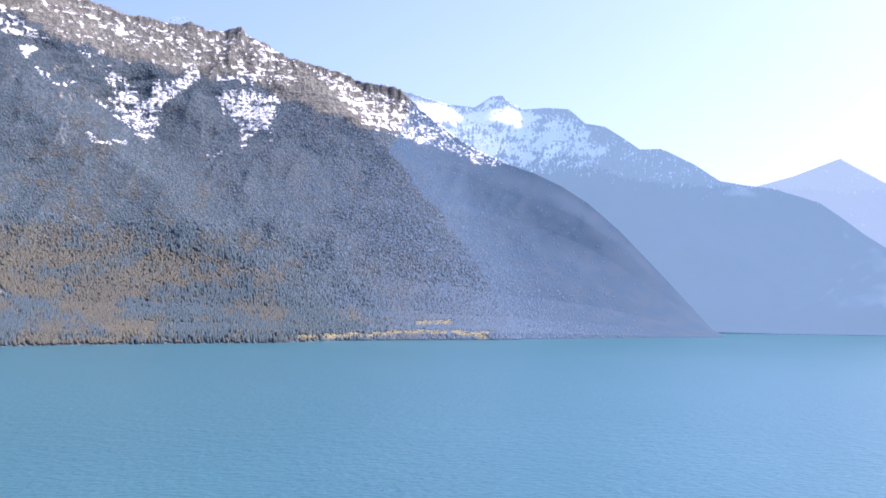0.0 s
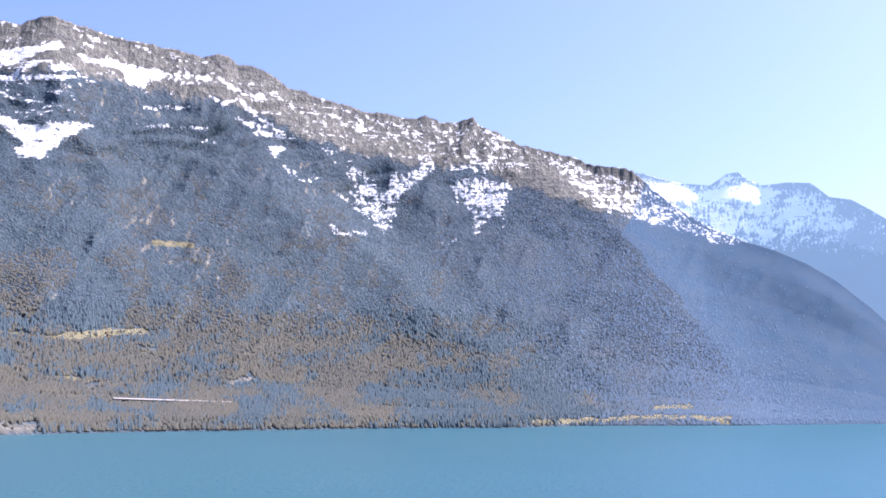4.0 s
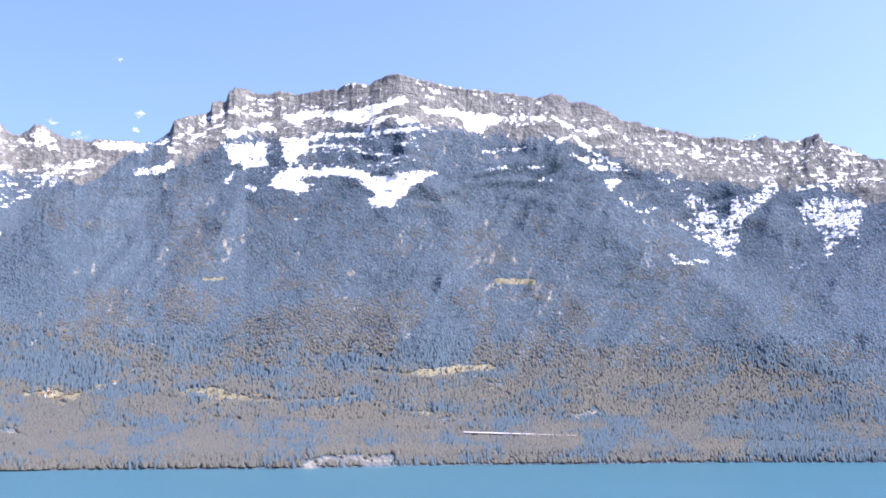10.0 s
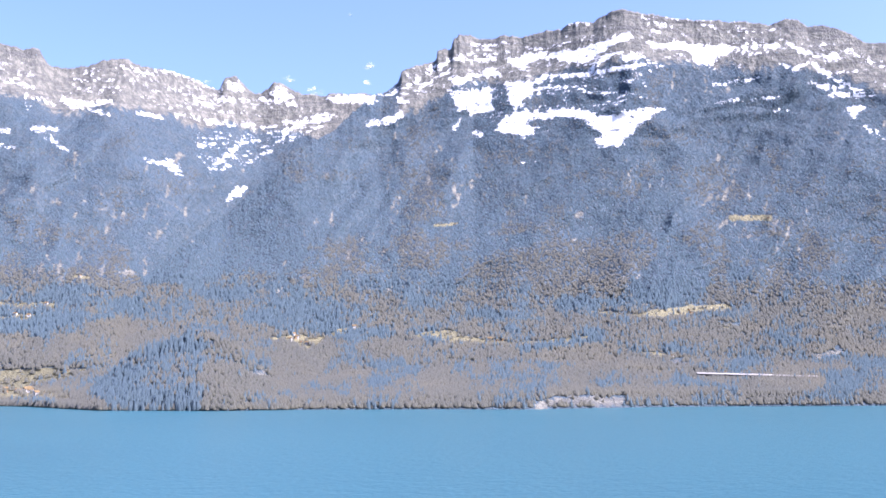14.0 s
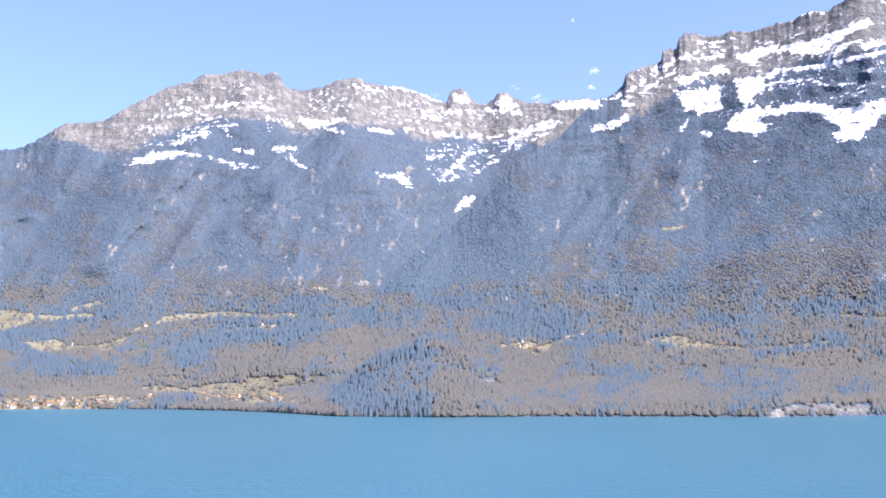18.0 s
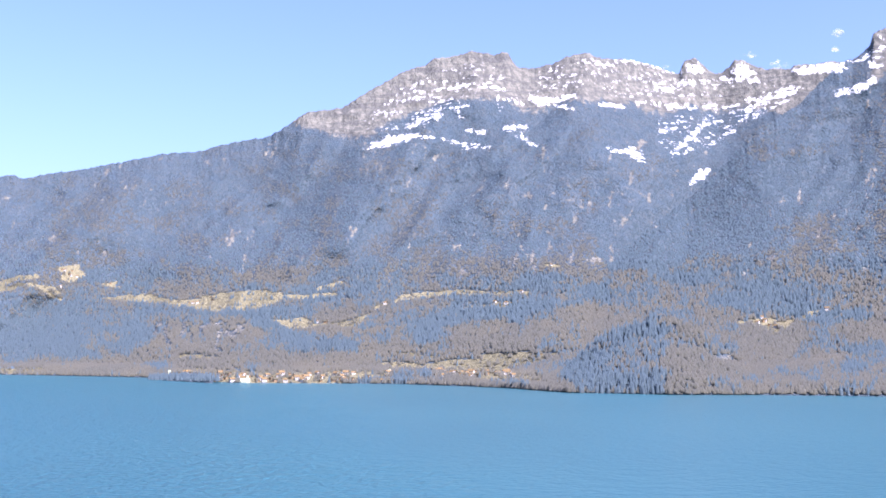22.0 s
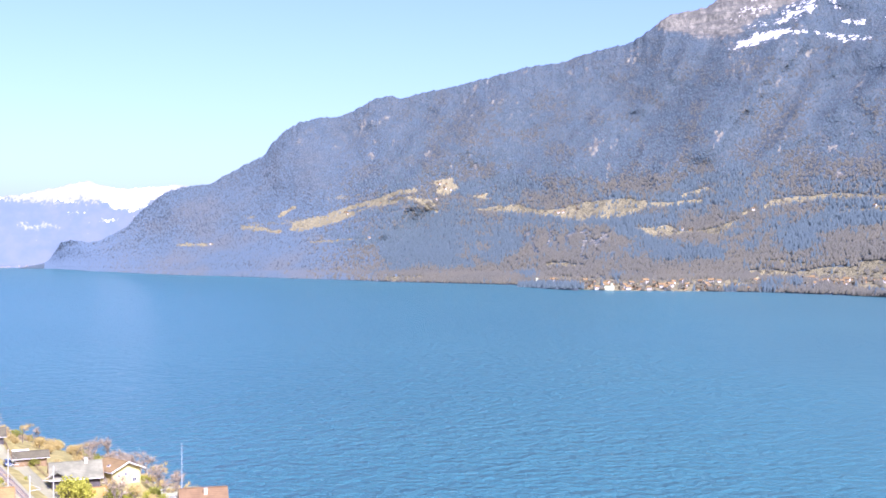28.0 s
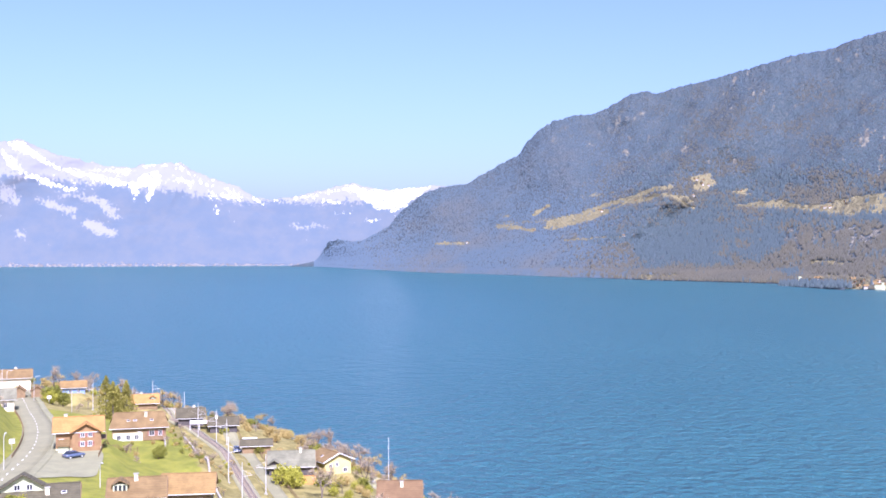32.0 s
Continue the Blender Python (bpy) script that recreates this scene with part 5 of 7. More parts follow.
def roof_tiles(name, a, b):
    m, tree, bsdf = material(name)
    coords = tree.nodes.new("ShaderNodeTexCoord")
    rows = tree.nodes.new("ShaderNodeTexWave")
    rows.inputs["Scale"].default_value, rows.inputs["Distortion"].default_value = 1.1, 0.4
    rows.bands_direction = "Z"
    tree.links.new(coords.outputs["Object"], rows.inputs["Vector"])
    worn, fine = noise_out(tree, 0.5, 5), noise_out(tree, 5.0, 5)
    col = mix_colour(tree, ramp(tree, worn, 0.35, 0.65), a, b)
    col = mix_colour(tree, ramp(tree, fine, 0.5, 0.8), col, tuple(0.7 * v for v in a))
    tree.links.new(col, bsdf.inputs["Base Color"])
    bsdf.inputs["Roughness"].default_value = 0.85
    bump(tree, bsdf, maths(tree, "ADD", rows.outputs["Fac"], fine), 0.05)
    return m


ROOF_ORANGE = roof_tiles("orange_tiles", (0.322, 0.167, 0.046), (0.396, 0.216, 0.063))
ROOF_BROWN = roof_tiles("brown_tiles", (0.156, 0.101, 0.038), (0.216, 0.143, 0.056))
ROOF_RUST = roof_tiles("rust_tiles", (0.135, 0.08, 0.036), (0.18, 0.11, 0.05))
ROOF_OLD = roof_tiles("old_clay_tiles", (0.202, 0.126, 0.043), (0.267, 0.171, 0.059))
ROOF_GREY = roof_tiles("grey_tiles", (0.137, 0.135, 0.088), (0.205, 0.201, 0.132))
ROOF_DARK = roof_tiles("dark_tiles", (0.07, 0.062, 0.034), (0.106, 0.093, 0.052))


def glass_material():
    m, tree, bsdf = material("window_glass")
    bsdf.inputs["Base Color"].default_value = (0.03, 0.035, 0.045, 1)
    bsdf.inputs["Roughness"].default_value = 0.06
    bsdf.inputs["IOR"].default_value = 1.5
    return m


GLASS = glass_material()

gs = np.concatenate([np.linspace(-1500, -320, 40), np.arange(-300, 260, 2.5), np.linspace(265, 900, 60)])
gn = np.concatenate([np.linspace(-900, -130, 40), np.arange(-125, 90, 2.0), [95, 110, 130]])
gS, gN = np.meshgrid(gs, gn)
gp = spot(gS, gN)
lawn = step(-gN, 6, 12) * (1 - step(-gN, 60, 90)) * 0.75 * step(-gS, -85, -60) + 0.35 * (1 - step(np.abs(gN - 14), 5, 10)) + 0.3 * step(-gN, 90, 150)
tagged(grid_mesh("ground", gp[::-1], {"meadow": lawn[::-1]}, LAWN), "grassy lake shore slope with gardens and scrub", "ground", kind="structure")


def ribbon(name, points, half, lift, mat, label, category, kind="structure", crown=0.0):
    """A strip of ground cover along points of x, y, z."""
    p = np.array(points, float)
    way = np.gradient(p[:, :2], axis=0)
    way /= np.linalg.norm(way, axis=1)[:, None]
    side = np.stack([-way[:, 1], way[:, 0]], -1)
    rows = []
    for k, dz in ((-1.0, -0.35), (-1.0, 0), (-0.5, crown), (0, crown * 1.4), (0.5, crown), (1.0, 0), (1.0, -0.35)):
        rows.append(np.concatenate([p[:, :2] + side * half * k, p[:, 2:3] + lift + dz], 1))
    return tagged(grid_mesh(name, np.array(rows), {}, mat), label, category, kind=kind)


def resampled(points, gap):
    p = np.array(points, float)
    for _ in range(3):
        q = np.empty((2 * len(p) - 2, p.shape[1]))
        q[0::2], q[1::2] = 0.75 * p[:-1] + 0.25 * p[1:], 0.25 * p[:-1] + 0.75 * p[1:]
        p = np.concatenate([p[:1], q, p[-1:]])
    run = np.concatenate([[0], np.cumsum(np.linalg.norm(np.diff(p[:, :2], axis=0), axis=1))])
    at = np.arange(0, run[-1], gap)
    return np.stack([np.interp(at, run, p[:, i]) for i in range(p.shape[1])], -1)


road_line = resampled(ROAD, 2.0)
road = ribbon("road", road_line, 3.5, 0.10, ASPHALT, "pale grey two-lane village road curving downhill", "road", crown=0.04)
dash_mesh = bpy.data.meshes.new("dash")
bm = boxed((-0.9, -0.08, -0.02), (0.9, 0.08, 0.012))
bm.to_mesh(dash_mesh)
bm.free()
dash_mesh.materials.append(PAINT_WHITE)
for k in range(8, len(road_line) - 2, 3):
    a, b = road_line[k], road_line[k + 1]
    ob = new("lane_dash", dash_mesh)
    ob.matrix_basis = Matrix.Translation((a[0], a[1], a[2] + 0.165)) @ Matrix.Rotation(math.atan2(b[1] - a[1], b[0] - a[0]), 4, "Z") @ Matrix.Rotation(-math.atan2(b[2] - a[2], 2.0), 4, "Y")
    ob.parent = road
side_way = np.gradient(road_line[:, :2], axis=0)
side_way /= np.linalg.norm(side_way, axis=1)[:, None]
kerb_line = road_line.copy()
kerb_line[:, :2] += np.stack([side_way[:, 1], -side_way[:, 0]], -1) * 4.3
ribbon("pavement", kerb_line[15:], 0.75, 0.22, PAVING, "concrete footway along the village road", "pavement")
yard = []
for k in range(44, 66):
    near, inner = road_line[k], np.array([side_way[k, 1], -side_way[k, 0]])
    sign = 1 if inner @ (np.array([-205.0, -103.0]) - near[:2]) > 0 else -1
    row = [near[:2] + sign * inner * d for d in np.linspace(3.3, 3.3 + 11.5 * math.sin(math.pi * min((k - 43) / 14, 0.5 + max(k - 57, 0) / 40)), 12)]
    yard.append([(p[0], p[1], float(ground_height(p[0], p[1])) + 0.13) for p in row])
yard_ob = grid_mesh("pavement_forecourt", np.array(yard), {}, PAVING)
tagged(yard_ob, "pale paved forecourt between the road and the orange-roofed house", "pavement", kind="structure")
lane_s = np.arange(-90, 74, 2.5)
ribbon("lane", spot(lane_s, np.interp(lane_s, [-90, 30, 74], [6.2, 5.8, 9.0])), 1.9, 0.10, ASPHALT, "narrow grey lane beside the railway", "lane")

# railway
rail_s = np.arange(-90, 190, 2.0)
rail_line = spot(rail_s, 0 * rail_s)
rail_line[:, 2] = 29.0 + 0.01 * np.maximum(rail_s - 60, 0)
rail_line[:, 2] = np.maximum(rail_line[:, 2], [ground_height(x, y) - 0.05 for x, y in rail_line[:, :2]])
track = ribbon("railway_track", rail_line, 1.7, 0.25, BALLAST, "single-track railway on pale ballast along the shore", "railway", crown=0.08)
rail_side = np.gradient(rail_line[:, :2], axis=0)
rail_side /= np.linalg.norm(rail_side, axis=1)[:, None]
for sign in (-1, 1):
    off = rail_line.copy()
    off[:, :2] += np.stack([-rail_side[:, 1], rail_side[:, 0]], -1) * 0.53 * sign
    rows = [np.concatenate([off[:, :2] + np.stack([-rail_side[:, 1], rail_side[:, 0]], -1) * dx, off[:, 2:3] + dz], 1) for dx, dz in ((-0.07, 0.3), (-0.05, 0.6), (0.05, 0.6), (0.07, 0.3))]
    ob = grid_mesh("rail", np.array(rows), {}, STEEL)
    ob.parent = track
sleeper_mesh = bpy.data.meshes.new("sleeper")
bm = boxed((-0.14, -0.95, 0.1), (0.14, 0.95, 0.46), bevel=0.02)
bm.to_mesh(sleeper_mesh)
bm.free()
sleeper_mesh.materials.append(SLEEPER)
fine_s = np.arange(-60, 125, 0.75)
fine_line = np.stack([np.interp(fine_s, rail_s, rail_line[:, i]) for i in range(3)], -1)
for a, b in zip(fine_line[:-1], fine_line[1:]):
    ob = new("sleeper", sleeper_mesh)
    ob.matrix_basis = Matrix.Translation(a) @ Matrix.Rotation(math.atan2(b[1] - a[1], b[0] - a[0]), 4, "Z")
    ob.parent = track

# ---- houses ----


def window(parent, x, y, z, face, w=0.9, h=1.15, shutters=True):
    """A window with frame and pane; face: the way it looks, 0 front, 1 right end, 2 left end."""
    turn = (Matrix.Translation((x, y, z)) @ (Matrix.Identity(4), Matrix.Rotation(math.pi / 2, 4, "Z"), Matrix.Rotation(-math.pi / 2, 4, "Z"))[face])
    bm = bmesh.new()
    for lo, hi in (((-w / 2 - 0.08, -0.07, 0), (-w / 2, 0.02, h)), ((w / 2, -0.07, 0), (w / 2 + 0.08, 0.02, h)), ((-w / 2 - 0.08, -0.07, h), (w / 2 + 0.08, 0.02, h + 0.08)),
                   ((-w / 2 - 0.12, -0.12, -0.08), (w / 2 + 0.12, 0.02, 0)), ((-0.035, -0.06, 0), (0.035, 0.02, h))):
        add_box(bm, lo, hi, turn)
    frame_ob = part("window_frame", bm, PAINT_WHITE, parent, "white window frame")
    part("pane", add_box(bmesh.new(), (-w / 2, -0.03, 0), (w / 2, 0.02, h), turn), GLASS, frame_ob)
    if shutters:
        for sign in (-1, 1):
            x0 = sign * (w / 2 + 0.1)
            part("shutter", add_box(bmesh.new(), (min(x0, x0 + sign * 0.4), -0.06, -0.03), (max(x0, x0 + sign * 0.4), 0.01, h + 0.03), turn), SHUTTER, frame_ob, "red-brown shutter")


def chalet(name, label, x, y, z, rot, length, width, eave, ridge, walls, roof, base=None, base_high=0.0, over=0.7, front=(), left=(), right=(), chimney=None,
           gable=None, dormers=(), skylights=(), balcony=None, hip=0.0):
    """A pitched-roof house with its ridge along local x and its front towards -y."""
    thing = holder(name, label, "house", pose(x, y, z, 0, 0, rot), "village houses")
    l2, w2 = length / 2 - over, width / 2 - over
    rise = ridge - eave
    slope = rise / (width / 2)
    top = eave + slope * (width / 2 - w2)
    part("wall", extruded([(-w2, -1.5), (w2, -1.5), (w2, eave + slope * over), (0, ridge - 0.12), (-w2, eave + slope * over)], -l2, l2), walls, thing)
    if base:
        part("plinth", boxed((-l2 - 0.03, -w2 - 0.03, -1.4), (l2 + 0.03, w2 + 0.03, base_high)), base, thing, "plastered lower storey")
    for sign in (-1, 1):
        bm = bmesh.new()
        e, r = (sign * width / 2, eave), (0.0, ridge)
        th = 0.24
        outer = [(-length / 2, *e), (length / 2, *e), (length / 2 - hip, *r), (-length / 2 + hip, *r)]
        low = [bm.verts.new(v) for v in outer]
        high = [bm.verts.new((v[0], v[1], v[2] + th)) for v in outer]
        bm.faces.new(low)
        bm.faces.new(high)
        for i in range(4):
            j = (i + 1) % 4
            bm.faces.new((low[i], low[j], high[j], high[i]))
        bmesh.ops.recalc_face_normals(bm, faces=bm.faces)
        part("roof_slope", bm, roof, thing)
    part("ridge_cap", boxed((-length / 2 + hip, -0.16, ridge + 0.12), (length / 2 - hip, 0.16, ridge + 0.32), bevel=0.05), roof, thing)
    for sign in (-1, 1):
        part("gutter", tube(bmesh.new(), (-length / 2, sign * (width / 2 + 0.06), eave + 0.02), (length / 2, sign * (width / 2 + 0.06), eave + 0.02), 0.07, 0.07), GALVANISED, thing)
        for end in (-1, 1):
            bm = bmesh.new()
            p0, p1 = Vector((end * (length / 2 + 0.02), sign * width / 2, eave + 0.1)), Vector((end * (length / 2 + 0.02 - hip), 0, ridge + 0.1))
            tube(bm, p0, p1, 0.12, 0.12, 4)
            part("bargeboard", bm, TIMBER_BROWN if walls is not PLASTER_YELLOW else PAINT_WHITE, thing)
    for wx, wz, ww, wh, sh in front:
        window(thing, wx, -w2 - (0.03 if base and wz < base_high else 0), wz, 0, ww, wh, sh)
    for wy, wz, ww, wh, sh in left:
        window(thing, -l2 - (0.03 if base and wz < base_high else 0), wy, wz, 2, ww, wh, sh)
    for wy, wz, ww, wh, sh in right:
        window(thing, l2 + (0.03 if base and wz < base_high else 0), wy, wz, 1, ww, wh, sh)
    if chimney:
        cx, cy = chimney
        cz = ridge - abs(cy) * slope
        stack = part("chimney", boxed((cx - 0.32, cy - 0.3, cz - 0.6), (cx + 0.32, cy + 0.3, cz + 1.15), bevel=0.03), PLASTER_CREAM, thing, "pale chimney stack")
        part("chimney_cap", boxed((cx - 0.42, cy - 0.4, cz + 1.15), (cx + 0.42, cy + 0.4, cz + 1.3)), CONCRETE, stack)
    for gx, gw, gtop, gout, gmat in ([gable] if gable else []):
        h0 = max(eave - 0.1, gtop - 0.3 * gw)
        ylo = -width / 2 - gout
        bm = bmesh.new()
        pts = [(-gw / 2 + 0.5, -1.5), (gw / 2 - 0.5, -1.5), (gw / 2 - 0.5, h0 + 0.2), (0, gtop - 0.15), (-gw / 2 + 0.5, h0 + 0.2)]
        a = [bm.verts.new((gx + px, ylo + 0.7, pz)) for px, pz in pts]
        b = [bm.verts.new((gx + px, 0, pz)) for px, pz in pts]
        bm.faces.new(a)
        bm.faces.new(b[::-1])
        for i in range(5):
            j = (i + 1) % 5
            bm.faces.new((a[i], b[i], b[j], a[j]))
        bmesh.ops.recalc_face_normals(bm, faces=bm.faces)
        part("gable_wall", bm, gmat, thing)
        for sign in (-1, 1):
            bm = bmesh.new()
            q = [(gx + sign * gw / 2, ylo, h0), (gx, ylo, gtop), (gx, 0.3, gtop), (gx + sign * gw / 2, 0.3, h0)]
            low = [bm.verts.new(v) for v in q]
            high = [bm.verts.new((v[0], v[1], v[2] + 0.22)) for v in q]
            bm.faces.new(low)
            bm.faces.new(high)
            for i in range(4):
                j = (i + 1) % 4
                bm.faces.new((low[i], low[j], high[j], high[i]))
            bmesh.ops.recalc_face_normals(bm, faces=bm.faces)
            part("gable_roof", bm, roof, thing)
    for dx, dw, dh in dormers:
        yf = -width / 2 * 0.62
        zf = ridge - 0.62 * rise
        dorm = part("dormer", extruded([(yf, zf - 0.2), (yf, zf + dh), (0, zf + dh), (0, zf - 0.2)], dx - dw / 2, dx + dw / 2), PLASTER_WHITE, thing, "white dormer")
        bm = extruded([(-dw / 2 - 0.3, zf + dh - 0.1), (0, zf + dh + dw * 0.35), (dw / 2 + 0.3, zf + dh - 0.1), (0, zf + dh + dw * 0.35 - 0.2)], yf - 0.35, 0.2)
        bmesh.ops.transform(bm, matrix=Matrix(((0, 1, 0, dx), (1, 0, 0, 0), (0, 0, 1, 0), (0, 0, 0, 1))), verts=bm.verts)
        bmesh.ops.recalc_face_normals(bm, faces=bm.faces)
        part("dormer_roof", bm, roof, dorm)
        for k in (-0.3, 0.0, 0.3):
            part("dormer_pane", boxed((dx + k * dw - dw * 0.1, yf - 0.03, zf + 0.25), (dx + k * dw + dw * 0.1, yf + 0.02, zf + dh - 0.15)), GLASS, dorm)
    for sx, sy in skylights:
        zc = ridge - abs(sy) * slope + 0.27
        turn = Matrix.Translation((sx, sy, zc)) @ Matrix.Rotation(math.atan(slope) * (-1 if sy > 0 else 1), 4, "X")
        sky_ob = part("skylight", boxed((-0.4, -0.32, -0.1), (0.4, 0.32, 0.06), turn), PAINT_WHITE, thing, "white roof window")
        part("pane", boxed((-0.34, -0.26, 0.05), (0.34, 0.26, 0.075), turn), GLASS, sky_ob)
    if balcony:
        bx0, bx1, bz = balcony
        floor_ob = part("balcony", boxed((bx0, -w2 - 1.0, bz - 0.15), (bx1, -w2, bz)), TIMBER_BROWN, thing, "wooden balcony")
        part("balcony_rail", boxed((bx0, -w2 - 1.0, bz + 0.75), (bx1, -w2 - 0.92, bz + 0.85)), TIMBER_BROWN, floor_ob)
        k = bx0
        while k < bx1:
            part("baluster", boxed((k, -w2 - 0.99, bz), (k + 0.12, -w2 - 0.93, bz + 0.75)), TIMBER_BROWN, floor_ob)
            k += 0.26
    return thing


orange = chalet("chalet", "red-brown timber chalet with bright orange tiled roof and shutters", -215.9, -107.4, 39.8, 118, 10.4, 9.6, 3.9, 6.4, TIMBER_RED, ROOF_ORANGE, PLASTER_WHITE, 0.7,
                gable=(1.5, 6.6, 5.7, 0.6, TIMBER_RED), chimney=(-2.6, 1.2), front=[(-3.4, 1.6, 0.8, 1.0, True)])
for wx, wz in ((0.75, 3.0), (2.25, 3.0), (0.75, 1.1), (2.25, 1.1)):
    window(orange, wx, -5.4 + 0.7 - 0.02, wz, 0, 0.7, 0.95)
part("porch_roof", extruded([(-7.6, 1.6), (-4.2, 2.4), (-4.2, 2.6), (-7.6, 1.8)], -4.2, -1.8), ROOF_BROWN, orange, "small tiled porch roof")
part("porch_wall", boxed((-4.0, -7.2, -1.0), (-2.0, -4.3, 1.6)), PLASTER_WHITE, orange)
part("side_balcony", boxed((4.5, -3.6, 2.1), (5.6, 2.0, 2.3)), TIMBER_BROWN, orange, "timber side balcony")
for k in range(8):
    part("baluster", boxed((5.5, -3.6 + 0.78 * k, 2.3), (5.58, -3.5 + 0.78 * k, 3.1)), TIMBER_BROWN, orange)
chalet("chalet", "large house with brown tiled roof, white and timber walls", -258.7, -113.8, 34.8, 115, 14.2, 11.0, 3.1, 6.2, TIMBER_BROWN, ROOF_BROWN, None, 0, front=[(3.0, 1.2, 1.1, 1.2, True), (5.0, 1.2, 0.8, 1.2, True), (0.0, 1.3, 0.6, 0.9, False)],
       chimney=(1.6, -1.6), skylights=[(-2.6, -3.0), (-1.0, -3.0), (3.0, -3.0)], hip=1.2, balcony=(1.0, 6.0, 0.3))
big = bpy.data.objects["chalet.001"]
part("plaster_front", boxed((-6.2, -4.9, -1.4), (0.8, -4.5, 2.0)), PLASTER_WHITE, big, "white plastered front")
for wx in (-4.8, -2.6, -0.6):
    window(big, wx, -4.92, 0.4, 0, 0.9, 1.1, False)
gabled = chalet("chalet", "long low white house with dark brown roof and white gabled dormer", -156.3, -83.4, 40.4, 117, 14.0, 9.0, 2.6, 4.4, PLASTER_WHITE, ROOF_DARK, skylights=[(4.6, -2.4)], chimney=(2.2, -2.6), gable=(-1.3, 7.6, 6.5, -2.2, PLASTER_WHITE))
for wx in (-2.2, -0.4):
    window(gabled, wx, -1.62, 4.2, 0, 0.8, 0.8, False)
chalet("chalet", "house with rust-brown tiled roof, dormer and cream chimney", -168.6, -72.0, 38.4, 113, 9.4, 9.6, 3.0, 5.5, TIMBER_BROWN, ROOF_BROWN, dormers=[(-2.6, 2.2, 1.3)], chimney=(-0.2, -0.6), front=[(2.0, 0.8, 1.0, 1.2, True)])
chalet("chalet", "timber house with weathered clay-tile roof", -177.9, -67.0, 37.4, 108, 9.2, 8.4, 2.9, 5.5, TIMBER_BROWN, ROOF_OLD, front=[(-2.0, 0.9, 0.9, 1.1, True), (2.0, 0.9, 0.9, 1.1, True)], left=[(0.0, 2.6, 0.8, 0.8, True)])
chalet("house", "yellow plastered house with grey-brown roof above the lake", -260.6, -65.0, 27.6, 45, 9.2, 8.8, 2.9, 4.8, PLASTER_YELLOW, ROOF_BROWN, over=0.8, right=[(-2.0, 1.7, 0.6, 0.7, False), (-0.3, 1.8, 0.7, 0.8, False), (2.0, 0.2, 1.0, 0.9, False)],
       front=[(0.5, 0.8, 0.8, 0.9, False), (-2.0, 0.8, 0.8, 0.9, False)], skylights=[(0.5, -2.6)])
chalet("house", "low house with broad pale grey roof", -253.3, -72.6, 28.9, 108, 11.4, 9.6, 1.5, 4.5, TIMBER_DARK, ROOF_GREY, chimney=(2.2, -0.5), gable=(-4.0, 3.2, 3.2, 0.1, TIMBER_DARK))
chalet("house", "dark house with rust-brown roof and white chimney", -224.4, -40.0, 27.8, 102, 9.4, 8.8, 2.4, 5.3, TIMBER_DARK, ROOF_RUST, chimney=(0.4, -1.4), left=[(0.0, 2.2, 0.7, 0.8, False)])
chalet("shed", "small shed with orange tiled roof", -247.6, -66.0, 25.2, 107, 4.6, 4.4, 2.0, 3.5, PLASTER_WHITE, ROOF_ORANGE, over=0.4, front=[(0.3, 0.6, 0.7, 0.7, False)])
chalet("shed", "low dark brown timber shed by the lane", -278.2, -90.0, 28.4, 110, 8.6, 5.6, 1.9, 3.2, TIMBER_BROWN, ROOF_DARK, over=0.6)
chalet("house", "dark-roofed timber house above the lake", -303.1, -108.6, 29.6, 111, 9.0, 8.0, 2.0, 3.9, TIMBER_DARK, ROOF_DARK, chimney=(-2.0, -0.8))
chalet("house", "dark-roofed house by the railway halt", -312.4, -122.5, 29.6, 113, 8.6, 8.0, 2.4, 4.9, TIMBER_DARK, ROOF_DARK, chimney=(1.0, 0.5))
chalet("chalet", "small chalet with orange roof and dormers", -324.2, -142.3, 32.2, 115, 8.6, 8.0, 2.2, 4.6, TIMBER_BROWN, ROOF_ORANGE, dormers=[(2.2, 1.8, 0.8)], chimney=(-1.2, 0.8))
chalet("chalet", "brown-roofed house beside the upper road", -331.8, -191.9, 38.0, 121, 12.0, 9.0, 2.6, 5.0, PLASTER_CREAM, ROOF_BROWN, chimney=(0.8, 0.6))
chalet("chalet", "low blue-walled house with orange roof", -336.2, -172.9, 35.4, 118, 8.4, 7.4, 1.9, 3.7, PLASTER_BLUE, ROOF_OLD, front=[(1.5, 0.4, 0.8, 0.9, False), (-1.0, 0.4, 0.8, 0.9, False)])
chalet("house", "cream house with broad grey roof above the road", -284.0, -168.0, 37.2, 121, 10.0, 9.0, 3.0, 5.6, PLASTER_CREAM, ROOF_GREY, front=[(-1.0, 0.9, 1.0, 1.2, False), (2.0, 0.9, 1.0, 1.2, False)])
for gx, gy in ((-313.4, -178.8), (-315.8, -174.2)):
    chalet("shed", "small brown gabled shed beside the road", gx, gy, 36.7, 30, 4.6, 4.2, 1.8, 3.4, TIMBER_BROWN, ROOF_BROWN, over=0.35)

